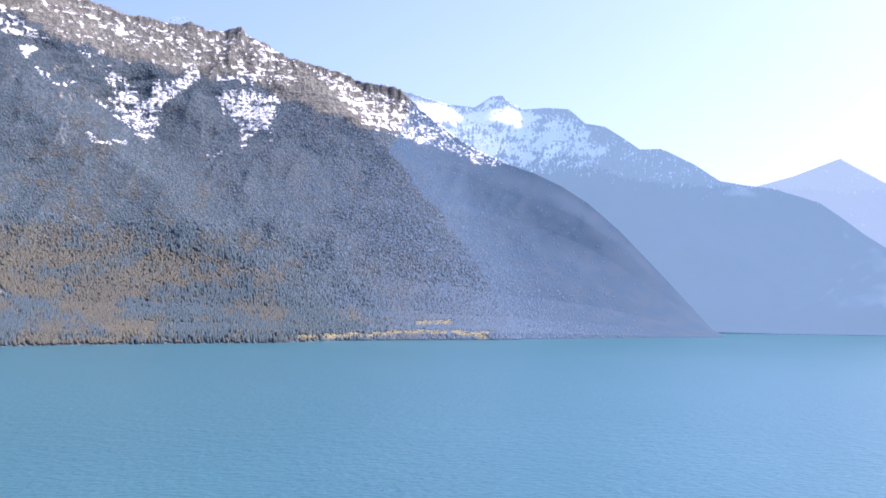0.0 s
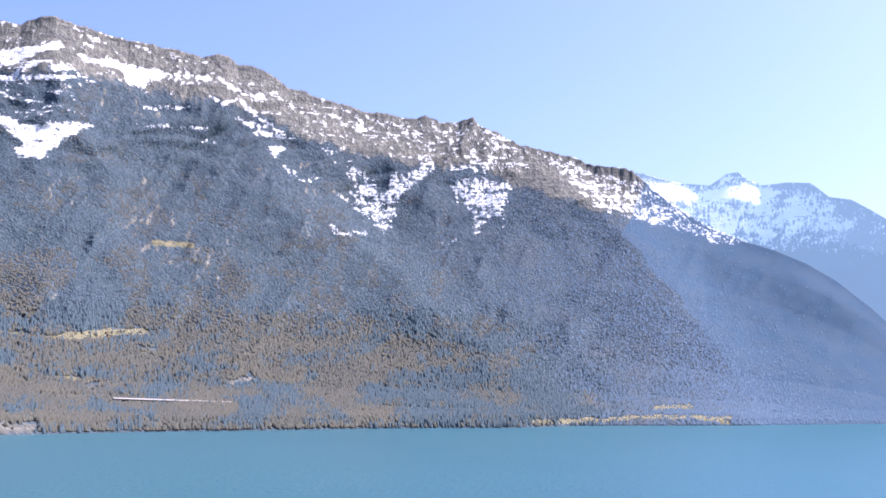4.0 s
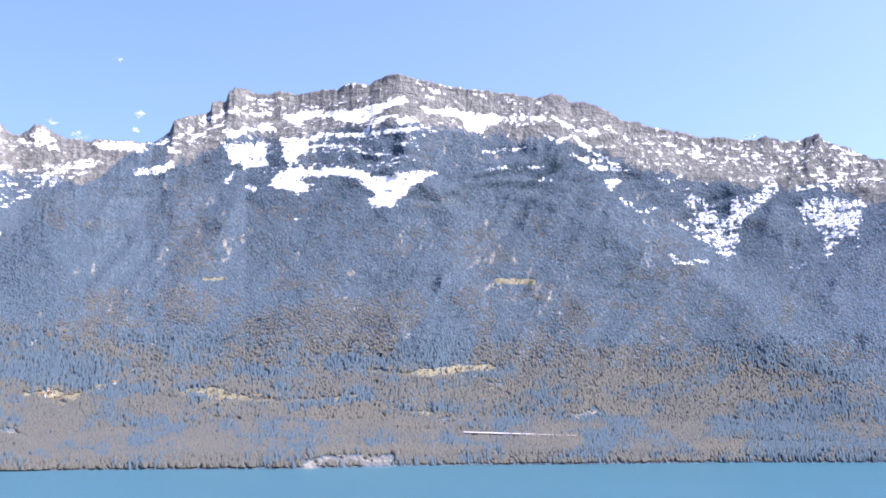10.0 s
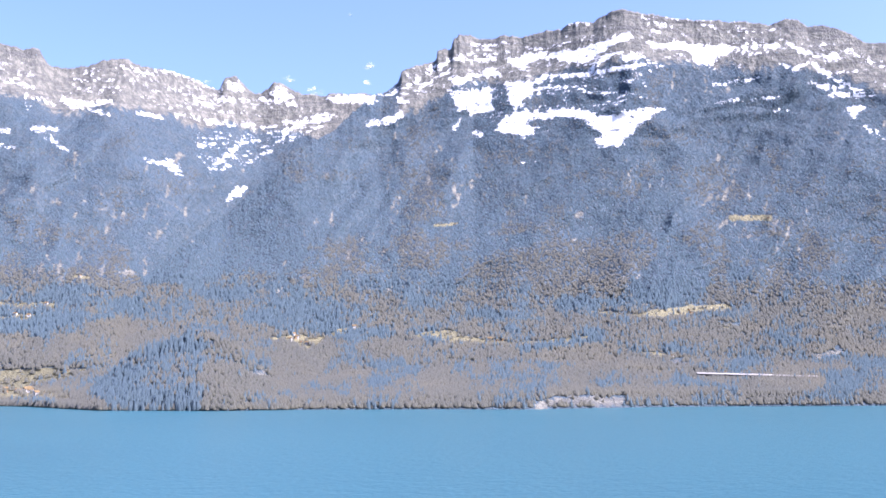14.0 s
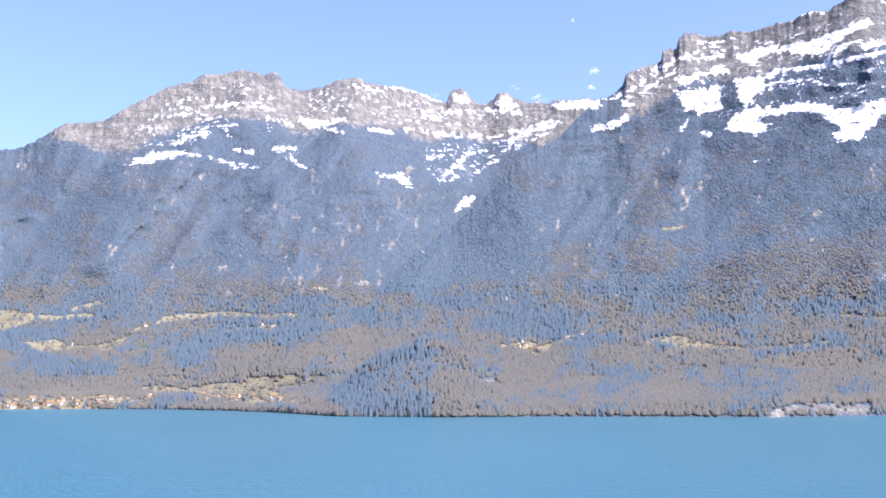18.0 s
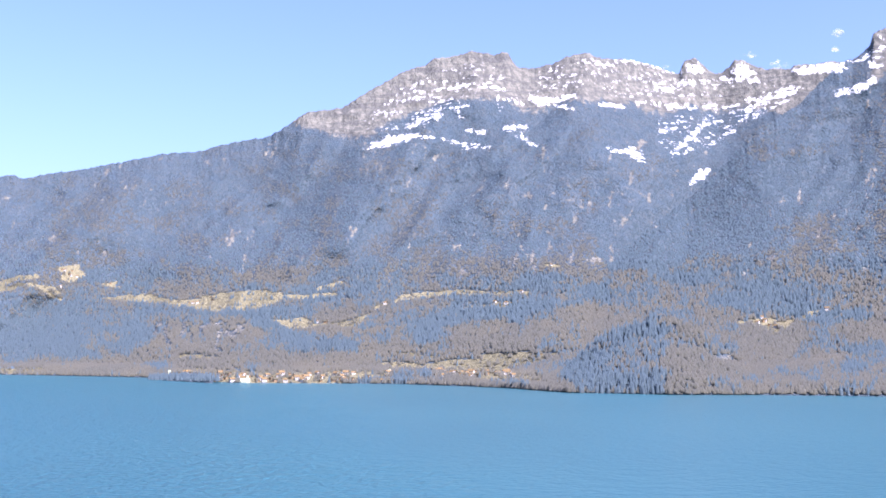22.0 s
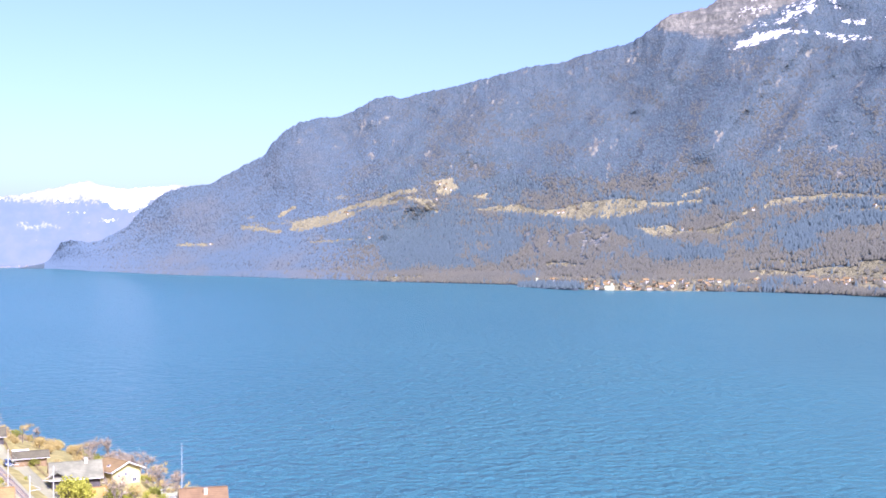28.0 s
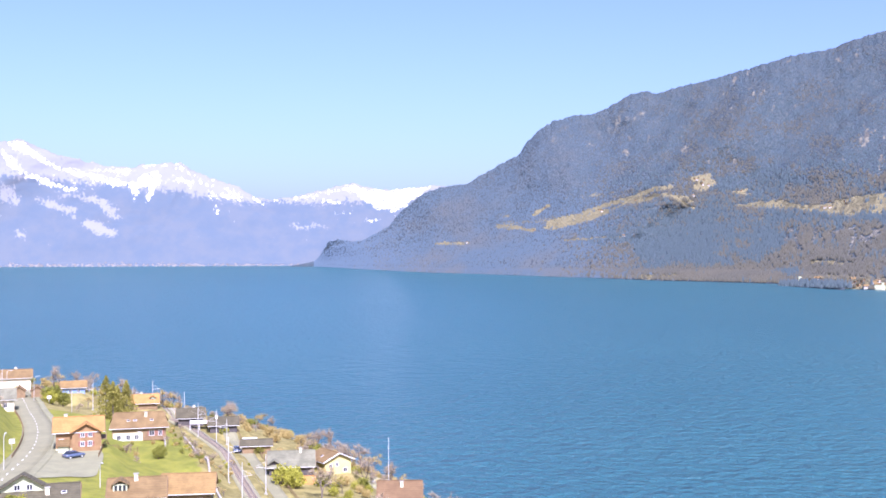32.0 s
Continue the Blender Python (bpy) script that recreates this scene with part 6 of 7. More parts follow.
# carport, pergola, terrace
port = holder("carport", "carport with sloping white roof on slim posts", "carport", pose(-305.6, -117.0, 29.3, 0, 0, 113))
part("roof_panel", boxed((-2.7, -2.2, -0.08), (2.7, 2.2, 0.08), Matrix.Translation((0, 0, 2.3)) @ Matrix.Rotation(0.06, 4, "X")), PAINT_WHITE, port, "sloping white roof")
for px in (-2.6, 0.0, 2.6):
    for py in (-1.9, 1.9):
        part("post", boxed((px - 0.07, py - 0.07, -0.3), (px + 0.07, py + 0.07, 2.26 + 0.06 * py)), PAINT_WHITE, port)
perg = holder("pergola", "weathered timber pergola of poles and rails", "pergola", pose(-330.0, -133.0, float(ground_height(-330.0, -133.0)), 0, 0, 115))
for px in np.arange(-4, 4.1, 1.6):
    for py in (-2.5, 0.0, 2.5):
        part("post", boxed((px - 0.07, py - 0.07, -0.4), (px + 0.07, py + 0.07, 2.6 + 0.25 * py)), TIMBER_BROWN, perg)
    part("rafter", boxed((px - 0.05, -3.0, 0), (px + 0.05, 3.0, 0.14), Matrix.Translation((0, 0, 2.6)) @ Matrix.Rotation(0.25, 4, "X")), TIMBER_BROWN, perg)
for py in np.arange(-2.8, 2.9, 0.7):
    part("batten", boxed((-4.4, py - 0.05, 2.74 + 0.255 * py), (4.4, py + 0.05, 2.84 + 0.255 * py)), GALVANISED, perg)
gaz = holder("gazebo", "white-framed open garden gazebo", "gazebo", pose(-288.5, -95.5, float(ground_height(-288.5, -95.5)), 0, 0, 110))
for px in np.arange(-1.8, 1.9, 0.9):
    for py in (-1.3, 1.3):
        part("post", boxed((px - 0.06, py - 0.06, -0.3), (px + 0.06, py + 0.06, 2.2)), PAINT_WHITE, gaz)
part("roof_frame", boxed((-2.0, -1.5, 2.2), (2.0, 1.5, 2.34), bevel=0.03), PAINT_WHITE, gaz)
terr = holder("terrace", "white-walled terrace above the lake", "terrace", pose(-268.0, -55.0, float(ground_height(-268.0, -55.0)), 0, 0, 62))
part("slab", boxed((-3.5, -3.0, -3.0), (3.5, 3.0, 1.0)), CONCRETE, terr)
for lo, hi in (((3.3, -3.0, 1.0), (3.5, 3.0, 1.7)), ((-3.5, -3.0, 1.0), (3.3, -2.8, 1.7)), ((-3.5, 2.8, 1.0), (3.3, 3.0, 1.7))):
    part("parapet", boxed(lo, hi), PLASTER_WHITE, terr, "white parapet")

# ---- poles, lamps, wires ----


def mast(x, y, z, high, label="slim pale steel railway mast with bracket", arm=2.2, towards=0.0):
    thing = holder("railway_mast", label, "mast", pose(x, y, z, 0, 0, towards), "railway masts")
    part("pole", tube(bmesh.new(), (0, 0, -0.5), (0, 0, high), 0.1, 0.065, 8), GALVANISED, thing)
    part("foot", boxed((-0.35, -0.35, -0.6), (0.35, 0.35, 0.25), bevel=0.04), CONCRETE, thing)
    if arm:
        br = part("bracket", tube(bmesh.new(), (0, 0, high * 0.66), (arm, 0, high * 0.66 + 0.25), 0.05, 0.04, 6), GALVANISED, thing)
        part("strut", tube(bmesh.new(), (0, 0, high * 0.82), (arm * 0.9, 0, high * 0.68 + 0.22), 0.03, 0.03, 5), GALVANISED, br)
        part("insulator", tube(bmesh.new(), (arm, 0, high * 0.66 + 0.05), (arm, 0, high * 0.66 + 0.4), 0.07, 0.07, 6), TIMBER_BROWN, br)
    return thing


inland = math.degrees(math.atan2(-LAKE_WAY[1], -LAKE_WAY[0]))
mast_list = [(-235.7, -81.7, 10.4, inland + 180), (-284.7, -103.6, 9.4, inland), (-293.9, -112.6, 9.8, inland + 180), (-318.4, -127.0, 9.8, inland), (-325.5, -140.5, 8.6, inland + 180), (-333.6, -151.0, 8.4, inland + 180),
             (-317.9, -156.7, 9.6, inland), (-344.0, -166.0, 8.0, inland), (-227.0, -70.0, 8.6, inland), (-216.5, -71.5, 8.6, inland + 180), (-284.6, -100.6, 7.0, inland), (-321.5, -189.5, 8.0, inland)]
for x, y, high, turn in mast_list:
    mast(x, y, float(ground_height(x, y)), high, towards=turn)
wire = bpy.data.curves.new("contact_wire", "CURVE")
wire.dimensions, wire.bevel_depth, wire.bevel_resolution = "3D", 0.022, 1
for lift in (5.6, 6.9):
    strand = wire.splines.new("POLY")
    pts = spot(np.arange(-80, 170, 4.0), np.zeros(63))
    strand.points.add(len(pts) - 1)
    for k, p in enumerate(pts):
        strand.points[k].co = (p[0], p[1], 29.0 + lift - (0.35 * math.sin(k * 0.35) ** 2 if lift > 6 else 0), 1)
wire.materials.append(STEEL)
tagged(new("contact_wire", wire), "thin overhead contact wires above the railway", "wire")


def street_lamp(x, y, high, turn):
    z = float(ground_height(x, y))
    thing = holder("street_lamp", "tall grey street lamp with curved arm", "street lamp", pose(x, y, z, 0, 0, turn), "street lamps")
    part("pole", tube(bmesh.new(), (0, 0, -0.4), (0, 0, high - 0.8), 0.07, 0.05, 8), GALVANISED, thing)
    bm = bmesh.new()
    prev = Vector((0, 0, high - 0.8))
    for k in range(1, 7):
        a = k / 6 * math.pi / 2
        nxt = Vector((1.3 * (1 - math.cos(a)), 0, high - 0.8 + 0.8 * math.sin(a)))
        tube(bm, prev, nxt, 0.06, 0.055, 6)
        prev = nxt
    part("arm", bm, GALVANISED, thing)
    part("lamp_head", boxed((1.2, -0.14, high - 0.08), (1.95, 0.14, high + 0.06), bevel=0.03), GALVANISED, thing)


for x, y, high, turn in ((-184.7, -105.6, 6.6, 200), (-306.0, -169.6, 7.4, 150), (-180.5, -84.6, 4.6, 40), (-292.8, -150.3, 7.0, 60), (-320.0, -187.0, 7.6, 150)):
    street_lamp(x, y, high, turn)
pole_x, pole_y = -259.4, -50.1
aerial = holder("flagpole", "thin white flagpole above the lake bank", "flagpole", pose(pole_x, pole_y, float(ground_height(pole_x, pole_y))))
part("pole", tube(bmesh.new(), (0, 0, -0.5), (0, 0, 36.2 - float(ground_height(pole_x, pole_y))), 0.06, 0.035, 8), PAINT_WHITE, aerial)
part("finial", tube(bmesh.new(), (0, 0, 36.1 - float(ground_height(pole_x, pole_y))), (0, 0, 36.35 - float(ground_height(pole_x, pole_y))), 0.07, 0.07, 8), PAINT_WHITE, aerial)
for x, y in ((-303.0, -163.0), (-210.5, -119.5)):
    sign = holder("road_sign", "small white road sign on a post", "sign", pose(x, y, float(ground_height(x, y)), 0, 0, 25))
    part("post", tube(bmesh.new(), (0, 0, -0.3), (0, 0, 2.4), 0.04, 0.04, 6), GALVANISED, sign)
    part("plate", boxed((-0.03, -0.55, 1.5), (0.03, 0.55, 2.4), bevel=0.01), PAINT_WHITE, sign)


def car(x, y, turn, paint, label):
    thing = holder("car", label, "car", pose(x, y, float(ground_height(x, y)) + 0.1, 0, 0, turn), "parked cars")
    bm = bmesh.new()
    stations = [(-2.1, 0.45, 0.75), (-2.05, 0.35, 0.95), (-1.2, 0.28, 1.0), (1.0, 0.28, 1.0), (1.9, 0.32, 0.85), (2.1, 0.42, 0.7)]
    rings = []
    for sx, lo, hi in stations:
        rings.append([bm.verts.new((sx, sy, sz)) for sy, sz in ((-0.86, lo + 0.1), (-0.9, (lo + hi) / 2), (-0.82, hi), (0.82, hi), (0.9, (lo + hi) / 2), (0.86, lo + 0.1), (0.7, lo), (-0.7, lo))])
    for a, b in zip(rings, rings[1:]):
        for i in range(8):
            j = (i + 1) % 8
            bm.faces.new((a[i], a[j], b[j], b[i]))
    bm.faces.new(rings[0])
    bm.faces.new(rings[-1][::-1])
    bmesh.ops.recalc_face_normals(bm, faces=bm.faces)
    part("body", bm, paint, thing, smooth=True)
    bm = bmesh.new()
    low = [bm.verts.new(v) for v in ((-1.75, -0.8, 0.98), (0.95, -0.8, 0.98), (0.95, 0.8, 0.98), (-1.75, 0.8, 0.98))]
    high = [bm.verts.new(v) for v in ((-1.35, -0.66, 1.42), (0.25, -0.66, 1.45), (0.25, 0.66, 1.45), (-1.35, 0.66, 1.42))]
    for i in range(4):
        j = (i + 1) % 4
        bm.faces.new((low[i], low[j], high[j], high[i]))
    bmesh.ops.recalc_face_normals(bm, faces=bm.faces)
    part("glazing", bm, GLASS, thing)
    part("roof", boxed((-1.4, -0.68, 1.42), (0.3, 0.68, 1.5), bevel=0.04), paint, thing)
    for wx in (-1.3, 1.3):
        for wy in (-0.82, 0.82):
            wheel = part("wheel", tube(bmesh.new(), (wx, wy - 0.1, 0.32), (wx, wy + 0.1, 0.32), 0.32, 0.32, 14), RUBBER, thing)
            part("rim", tube(bmesh.new(), (wx, wy - 0.11, 0.32), (wx, wy + 0.11, 0.32), 0.19, 0.19, 10), GALVANISED, wheel)
    for wy in (-0.6, 0.6):
        part("headlight", boxed((2.0, wy - 0.18, 0.62), (2.1, wy + 0.18, 0.76)), PAINT_WHITE, thing)
        part("tail_light", boxed((-2.12, wy - 0.16, 0.72), (-2.04, wy + 0.16, 0.86)), SHUTTER, thing)


car(-204.8, -102.6, 150, CAR_PAINT, "slate-blue parked car on the forecourt")
car(-186.0, -73.0, 118, BLUE_CAR, "dark blue parked car behind the house")
car(-188.0, -67.5, 118, BLUE_CAR, "dark blue parked car on the grass edge")
car(-276.5, -94.8, 25, CAR_PAINT, "parked car in front of the timber shed")

# garden walls and fences


def wall_run(name, label, points, high, thick, mat):
    p = resampled(points, 1.5)
    thing = holder(name, label, "wall", pose(*[float(v) for v in p[0][:2]], 0))
    for a, b in zip(p[:-1], p[1:]):
        zlo = float(min(ground_height(a[0], a[1]), ground_height(b[0], b[1])))
        ang = math.atan2(b[1] - a[1], b[0] - a[0])
        run = math.hypot(b[0] - a[0], b[1] - a[1])
        turn = Matrix.Translation((a[0] - p[0][0], a[1] - p[0][1], zlo)) @ Matrix.Rotation(ang, 4, "Z")
        part("block", boxed((0, -thick / 2, -0.5), (run - 0.02, thick / 2, high), turn, bevel=0.03), mat, thing)


def fence_run(label, points, high, gap=1.6):
    p = resampled(points, gap)
    thing = holder("fence", label, "fence", pose(*[float(v) for v in p[0][:2]], 0))
    tops = []
    for a in p:
        z = float(ground_height(a[0], a[1]))
        part("post", boxed((a[0] - p[0][0] - 0.05, a[1] - p[0][1] - 0.05, z - 0.3), (a[0] - p[0][0] + 0.05, a[1] - p[0][1] + 0.05, z + high)), TIMBER_BROWN, thing)
        tops.append(Vector((a[0] - p[0][0], a[1] - p[0][1], z)))
    for lift in (high * 0.5, high * 0.92):
        for a, b in zip(tops[:-1], tops[1:]):
            part("rail", tube(bmesh.new(), a + Vector((0, 0, lift)), b + Vector((0, 0, lift)), 0.045, 0.045, 4), TIMBER_BROWN, thing)


def along(pairs):
    return [tuple(spot(np.array(s), np.array(n))[:2]) for s, n in pairs]


wall_run("garden_wall", "low stone garden wall below the meadow", along([(-40, -7.5), (-10, -7.8), (20, -8.0), (45, -7.5)]), 0.7, 0.4, STONE_WALL)
wall_run("garden_wall", "pale stone terrace wall below the large house", along([(8, -16), (18, -15.5), (30, -16)]), 0.9, 0.35, STONE_WALL)
fence_run("timber rail fence beside the lane", along([(-30, 9.6), (0, 9.4), (30, 9.4), (60, 10.6)]), 1.0)
fence_run("timber rail fence along the meadow edge", along([(-30, -31), (-15, -30), (-2, -27), (6, -22)]), 1.0)
fence_run("timber fence beside the village road", [(-199.0, -112.6), (-219.0, -122.5), (-240.0, -134.0), (-262.0, -148.0), (-284.0, -163.0)], 0.9, 2.2)

# ---- near plants ----


def foliage_material(name, a, b):
    m, tree, bsdf = material(name)
    geo = tree.nodes.new("ShaderNodeNewGeometry")
    info = tree.nodes.new("ShaderNodeObjectInfo")
    tint = maths(tree, "ADD", maths(tree, "MULTIPLY", geo.outputs["Random Per Island"], 0.7), maths(tree, "MULTIPLY", info.outputs["Random"], 0.3))
    col = mix_colour(tree, tint, a, b)
    tree.links.new(col, bsdf.inputs["Base Color"])
    bsdf.inputs["Roughness"].default_value = 0.8
    bsdf.inputs["Specular IOR Level"].default_value = 0.2
    back = tree.nodes.new("ShaderNodeBsdfTranslucent")
    tree.links.new(col, back.inputs["Color"])
    blend = tree.nodes.new("ShaderNodeMixShader")
    blend.inputs[0].default_value = 0.35
    tree.links.new(bsdf.outputs[0], blend.inputs[1])
    tree.links.new(back.outputs[0], blend.inputs[2])
    tree.links.new(blend.outputs[0], tree.nodes["Material Output"].inputs["Surface"])
    return m


GREEN = foliage_material("evergreen_leaves", (0.17, 0.19, 0.03), (0.34, 0.33, 0.065))
LIME = foliage_material("yellow_green_leaves", (0.3, 0.31, 0.04), (0.48, 0.45, 0.07))
SPRUCE = foliage_material("spruce_needles", (0.22, 0.21, 0.04), (0.38, 0.34, 0.08))
STRAW = foliage_material("dry_twigs", (0.4, 0.31, 0.11), (0.6, 0.48, 0.2))
GREYTWIG = foliage_material("grey_twigs", (0.36, 0.29, 0.2), (0.5, 0.42, 0.3))
BARK = plain("bark", (0.10, 0.08, 0.065), (0.2, 0.165, 0.135), 3.0, 0.95, 0, 0.02)
leaf_rng = np.random.RandomState(5)


def tri_soup(co, mat, name, parent):
    me = bpy.data.meshes.new(name)
    n = len(co) // 3
    me.vertices.add(len(co))
    me.vertices.foreach_set("co", co.reshape(-1).astype(np.float32))
    me.loops.add(3 * n)
    me.loops.foreach_set("vertex_index", np.arange(3 * n, dtype=np.int32))
    me.polygons.add(n)
    me.polygons.foreach_set("loop_start", np.arange(0, 3 * n, 3, dtype=np.int32))
    me.update(calc_edges=True)
    me.materials.append(mat)
    ob = new(name, me)
    ob.parent = parent
    return ob


def leaf_tris(centres, size, rng):
    n = len(centres)
    dirs = rng.normal(size=(n, 3, 3))
    dirs /= np.linalg.norm(dirs, axis=-1, keepdims=True)
    return (centres[:, None] + dirs * (size * rng.uniform(0.6, 1.3, n))[:, None, None]).reshape(-1, 3)


def bush(name, label, mat, wide, high, leaves, size, category="bush"):
    """A bush of several uneven clumps of small leaves on stems."""
    thing = holder(name, label, category, Matrix.Identity(4))
    rng = leaf_rng
    bm = bmesh.new()
    pts = []
    for k in range(7):
        a = rng.uniform(0, 6.28)
        c = np.array([math.cos(a) * wide * 0.3 * rng.rand(), math.sin(a) * wide * 0.3 * rng.rand(), high * rng.uniform(0.35, 0.75)])
        tube(bm, (0, 0, -0.3), tuple(c), 0.05 * wide / 2, 0.02, 5)
        v = rng.normal(size=(leaves // 7, 3))
        v /= np.linalg.norm(v, axis=1)[:, None]
        v *= rng.uniform(0.45, 1.0, (len(v), 1)) ** 0.5
        pts.append(c + v * np.array([wide * 0.33, wide * 0.33, high * 0.36]) * rng.uniform(0.75, 1.2))
    part("stem", bm, BARK, thing)
    pts = np.concatenate(pts)
    pts = pts[pts[:, 2] > 0.02]
    tri_soup(leaf_tris(pts, size, rng), mat, "foliage", thing)
    return thing


def grow(bm, tips, at, way, length, radius, depth, rng):
    end = at + way * length
    tube(bm, at, end, radius, radius * 0.65, 5 if depth > 1 else 3)
    if depth == 0:
        tips.append((at, end))
        return
    for k in range(3 if depth > 1 else 4):
        v = (way + Vector(rng.normal(size=3)) * 0.42 + Vector((0, 0, 0.12))).normalized()
        grow(bm, tips, at + way * length * rng.uniform(0.55, 1.0), v, length * rng.uniform(0.55, 0.8), radius * 0.55, depth - 1, rng)


def bare_tree(name, label, high, mat, twig):
    thing = holder(name, label, "tree", Matrix.Identity(4))
    rng = leaf_rng
    bm, tips = bmesh.new(), []
    grow(bm, tips, Vector((0, 0, -0.4)), Vector((rng.normal() * 0.05, rng.normal() * 0.05, 1)).normalized(), high * 0.34, high * 0.022, 4, rng)
    part("trunk", bm, BARK, thing, "bare trunk and limbs")
    co = []
    for a, b in tips:
        for _ in range(4):
            s = np.array(a.lerp(b, rng.uniform(0.2, 1.0)))
            d = np.array((b - a).normalized()) + rng.normal(size=3) * 0.6
            e = s + d / np.linalg.norm(d) * twig * rng.uniform(0.6, 1.3)
            o = rng.normal(size=3) * 0.03
            co += [s - o, s + o, e]
    tri_soup(np.array(co), mat, "crown", thing)
    return thing


def spruce(name, label, high, wide):
    thing = holder(name, label, "tree", Matrix.Identity(4))
    rng = leaf_rng
    part("trunk", tube(bmesh.new(), (0, 0, -0.5), (0, 0, high * 0.97), high * 0.022, 0.02, 7), BARK, thing)
    pts = []
    for k in range(26):
        f = k / 25
        z = high * (0.08 + 0.9 * f)
        reach = wide * (1 - f) ** 0.85 * rng.uniform(0.8, 1.15) + 0.15
        for b in range(11):
            a = rng.uniform(0, 6.28)
            t = rng.uniform(0.15, 1.0, 9)
            pts.append(np.stack([np.cos(a) * reach * t, np.sin(a) * reach * t, z - 0.22 * reach * t + rng.normal(0, 0.12, 9)], -1))
    tri_soup(leaf_tris(np.concatenate(pts), 0.34, rng), SPRUCE, "needles", thing)
    return thing


def hedge(label, s0, n0, s1, n1, thick, high, mat):
    a, b = spot(np.array(s0), np.array(n0)), spot(np.array(s1), np.array(n1))
    thing = holder("hedge", label, "hedge", Matrix.Identity(4))
    run = np.linalg.norm((b - a)[:2])
    k = int(run * high * 110)
    t = leaf_rng.rand(k)
    side = np.array([-(b - a)[1], (b - a)[0]]) / run
    off = leaf_rng.uniform(-1, 1, k) * thick / 2
    z = leaf_rng.rand(k) ** 0.7 * high * (1 + 0.08 * np.sin(t * 17))
    p = np.stack([a[0] + t * (b - a)[0] + side[0] * off, a[1] + t * (b - a)[1] + side[1] * off, a[2] + t * (b - a)[2] + z], -1)
    tri_soup(leaf_tris(p, 0.14, leaf_rng), mat, "foliage", thing)
    bm = bmesh.new()
    for f in np.linspace(0.05, 0.95, max(int(run), 2)):
        c = a + (b - a) * f
        tube(bm, (c[0], c[1], c[2] - 0.2), (c[0], c[1], c[2] + high * 0.7), 0.04, 0.02, 4)
    part("stem", bm, BARK, thing)


def planted(ob, x, y, turn, scale, sink=0.1):
    m = Matrix.Translation((x, y, float(ground_height(x, y)) - sink)) @ Matrix.Rotation(turn, 4, "Z") @ Matrix.Diagonal((scale, scale, scale, 1))
    return m


kinds = {
    "green": [bush("evergreen_bush", "dense dark green garden bush", GREEN, 3.0, 2.4, 1000, 0.2) for _ in range(2)],
    "lime": [bush("shrub", "bright yellow-green garden shrub", LIME, 2.4, 2.0, 800, 0.17)],
    "straw": [bush("scrub", "dry straw-coloured scrub on the lake bank", STRAW, 3.2, 2.3, 950, 0.19) for _ in range(3)],
    "bare": [bare_tree("bare_tree", "leafless grey-brown tree on the lake bank", 8.0, GREYTWIG, 0.9), bare_tree("bare_tree", "leafless tree with straw-coloured twigs", 6.5, STRAW, 0.8),
             bare_tree("fruit_tree", "small leafless fruit tree in a garden", 4.5, GREYTWIG, 0.6)],
    "spruce": [spruce("spruce", "tall dense olive-green spruce between the houses", 11.5, 4.8), spruce("spruce", "olive-green spruce with drooping boughs", 10.5, 4.4)],
}
used = set()


def plant(kind, x, y, scale=1.0, which=None):
    choices = kinds[kind]
    ob = choices[leaf_rng.randint(len(choices)) if which is None else which]
    m = planted(ob, x, y, leaf_rng.uniform(0, 6.28), scale)
    if ob.name in used:
        copy_thing(ob, m @ Matrix.Diagonal((1 / ob.scale[0], 1 / ob.scale[1], 1 / ob.scale[2], 1)))
    else:
        used.add(ob.name)
        ob.matrix_basis = m


plant("spruce", -293.6, -140.2, 1.05, 0)
plant("spruce", -294.8, -134.6, 1.08, 1)
plant("spruce", -291.0, -136.8, 0.95, 0)
plant("spruce", -296.2, -138.0, 0.9, 1)
for x, y, k in ((-308.9, -165.4, 2.3), (-311.0, -163.0, 2.0), (-236.0, -98.5, 1.0), (-239.0, -99.4, 1.1), (-243.5, -69.6, 1.25), (-246.5, -71.0, 1.1), (-252.8, -75.0, 1.0), (-256.5, -74.4, 1.2), (-259.2, -67.5, 1.0),
                (-249.0, -59.5, 0.9), (-276.0, -88.6, 0.9), (-305.5, -112.6, 1.1), (-309.0, -115.0, 1.0), (-258.0, -55.5, 0.9), (-151.5, -84.5, 0.9)):
    plant("green", x, y, k)
for x, y, k in ((-252.8, -98.9, 0.95), (-258.5, -101.5, 0.7), (-262.0, -58.8, 0.9), (-266.0, -60.5, 0.8), (-250.5, -56.0, 1.0), (-300.0, -106.5, 0.8), (-323.0, -186.0, 1.2), (-152.0, -83.0, 1.0), (-246.0, -60.0, 0.8), (-291.0, -92.0, 1.0)):
    plant("lime", x, y, k)
for s, n in [(s, n) for s in range(-60, 240, 6) for n in (17, 21, 25, 29, 33, 37, 41, 45, 49, 55, 61, 67)]:
    s, n = s + leaf_rng.uniform(-3, 3), n + leaf_rng.uniform(-3, 3)
    p = spot(np.array(s), np.array(n))
    if min(math.hypot(p[0] - q[0], p[1] - q[1]) - q[3] for q in PADS) < 0.6 or leaf_rng.rand() < 0.3:
        continue
    plant(("straw", "straw", "straw", "bare", "lime", "straw", "green", "bare")[leaf_rng.randint(8)], p[0], p[1], leaf_rng.uniform(0.8, 1.35))
for s, n in [(s, n) for s in range(-30, 75, 6) for n in (-6.3, -9.8)]:
    p = spot(np.array(s + leaf_rng.uniform(-2, 2)), np.array(n + leaf_rng.uniform(-0.8, 0.8)))
    plant(("straw", "straw", "green", "bare")[leaf_rng.randint(4)], p[0], p[1], leaf_rng.uniform(0.35, 0.6))
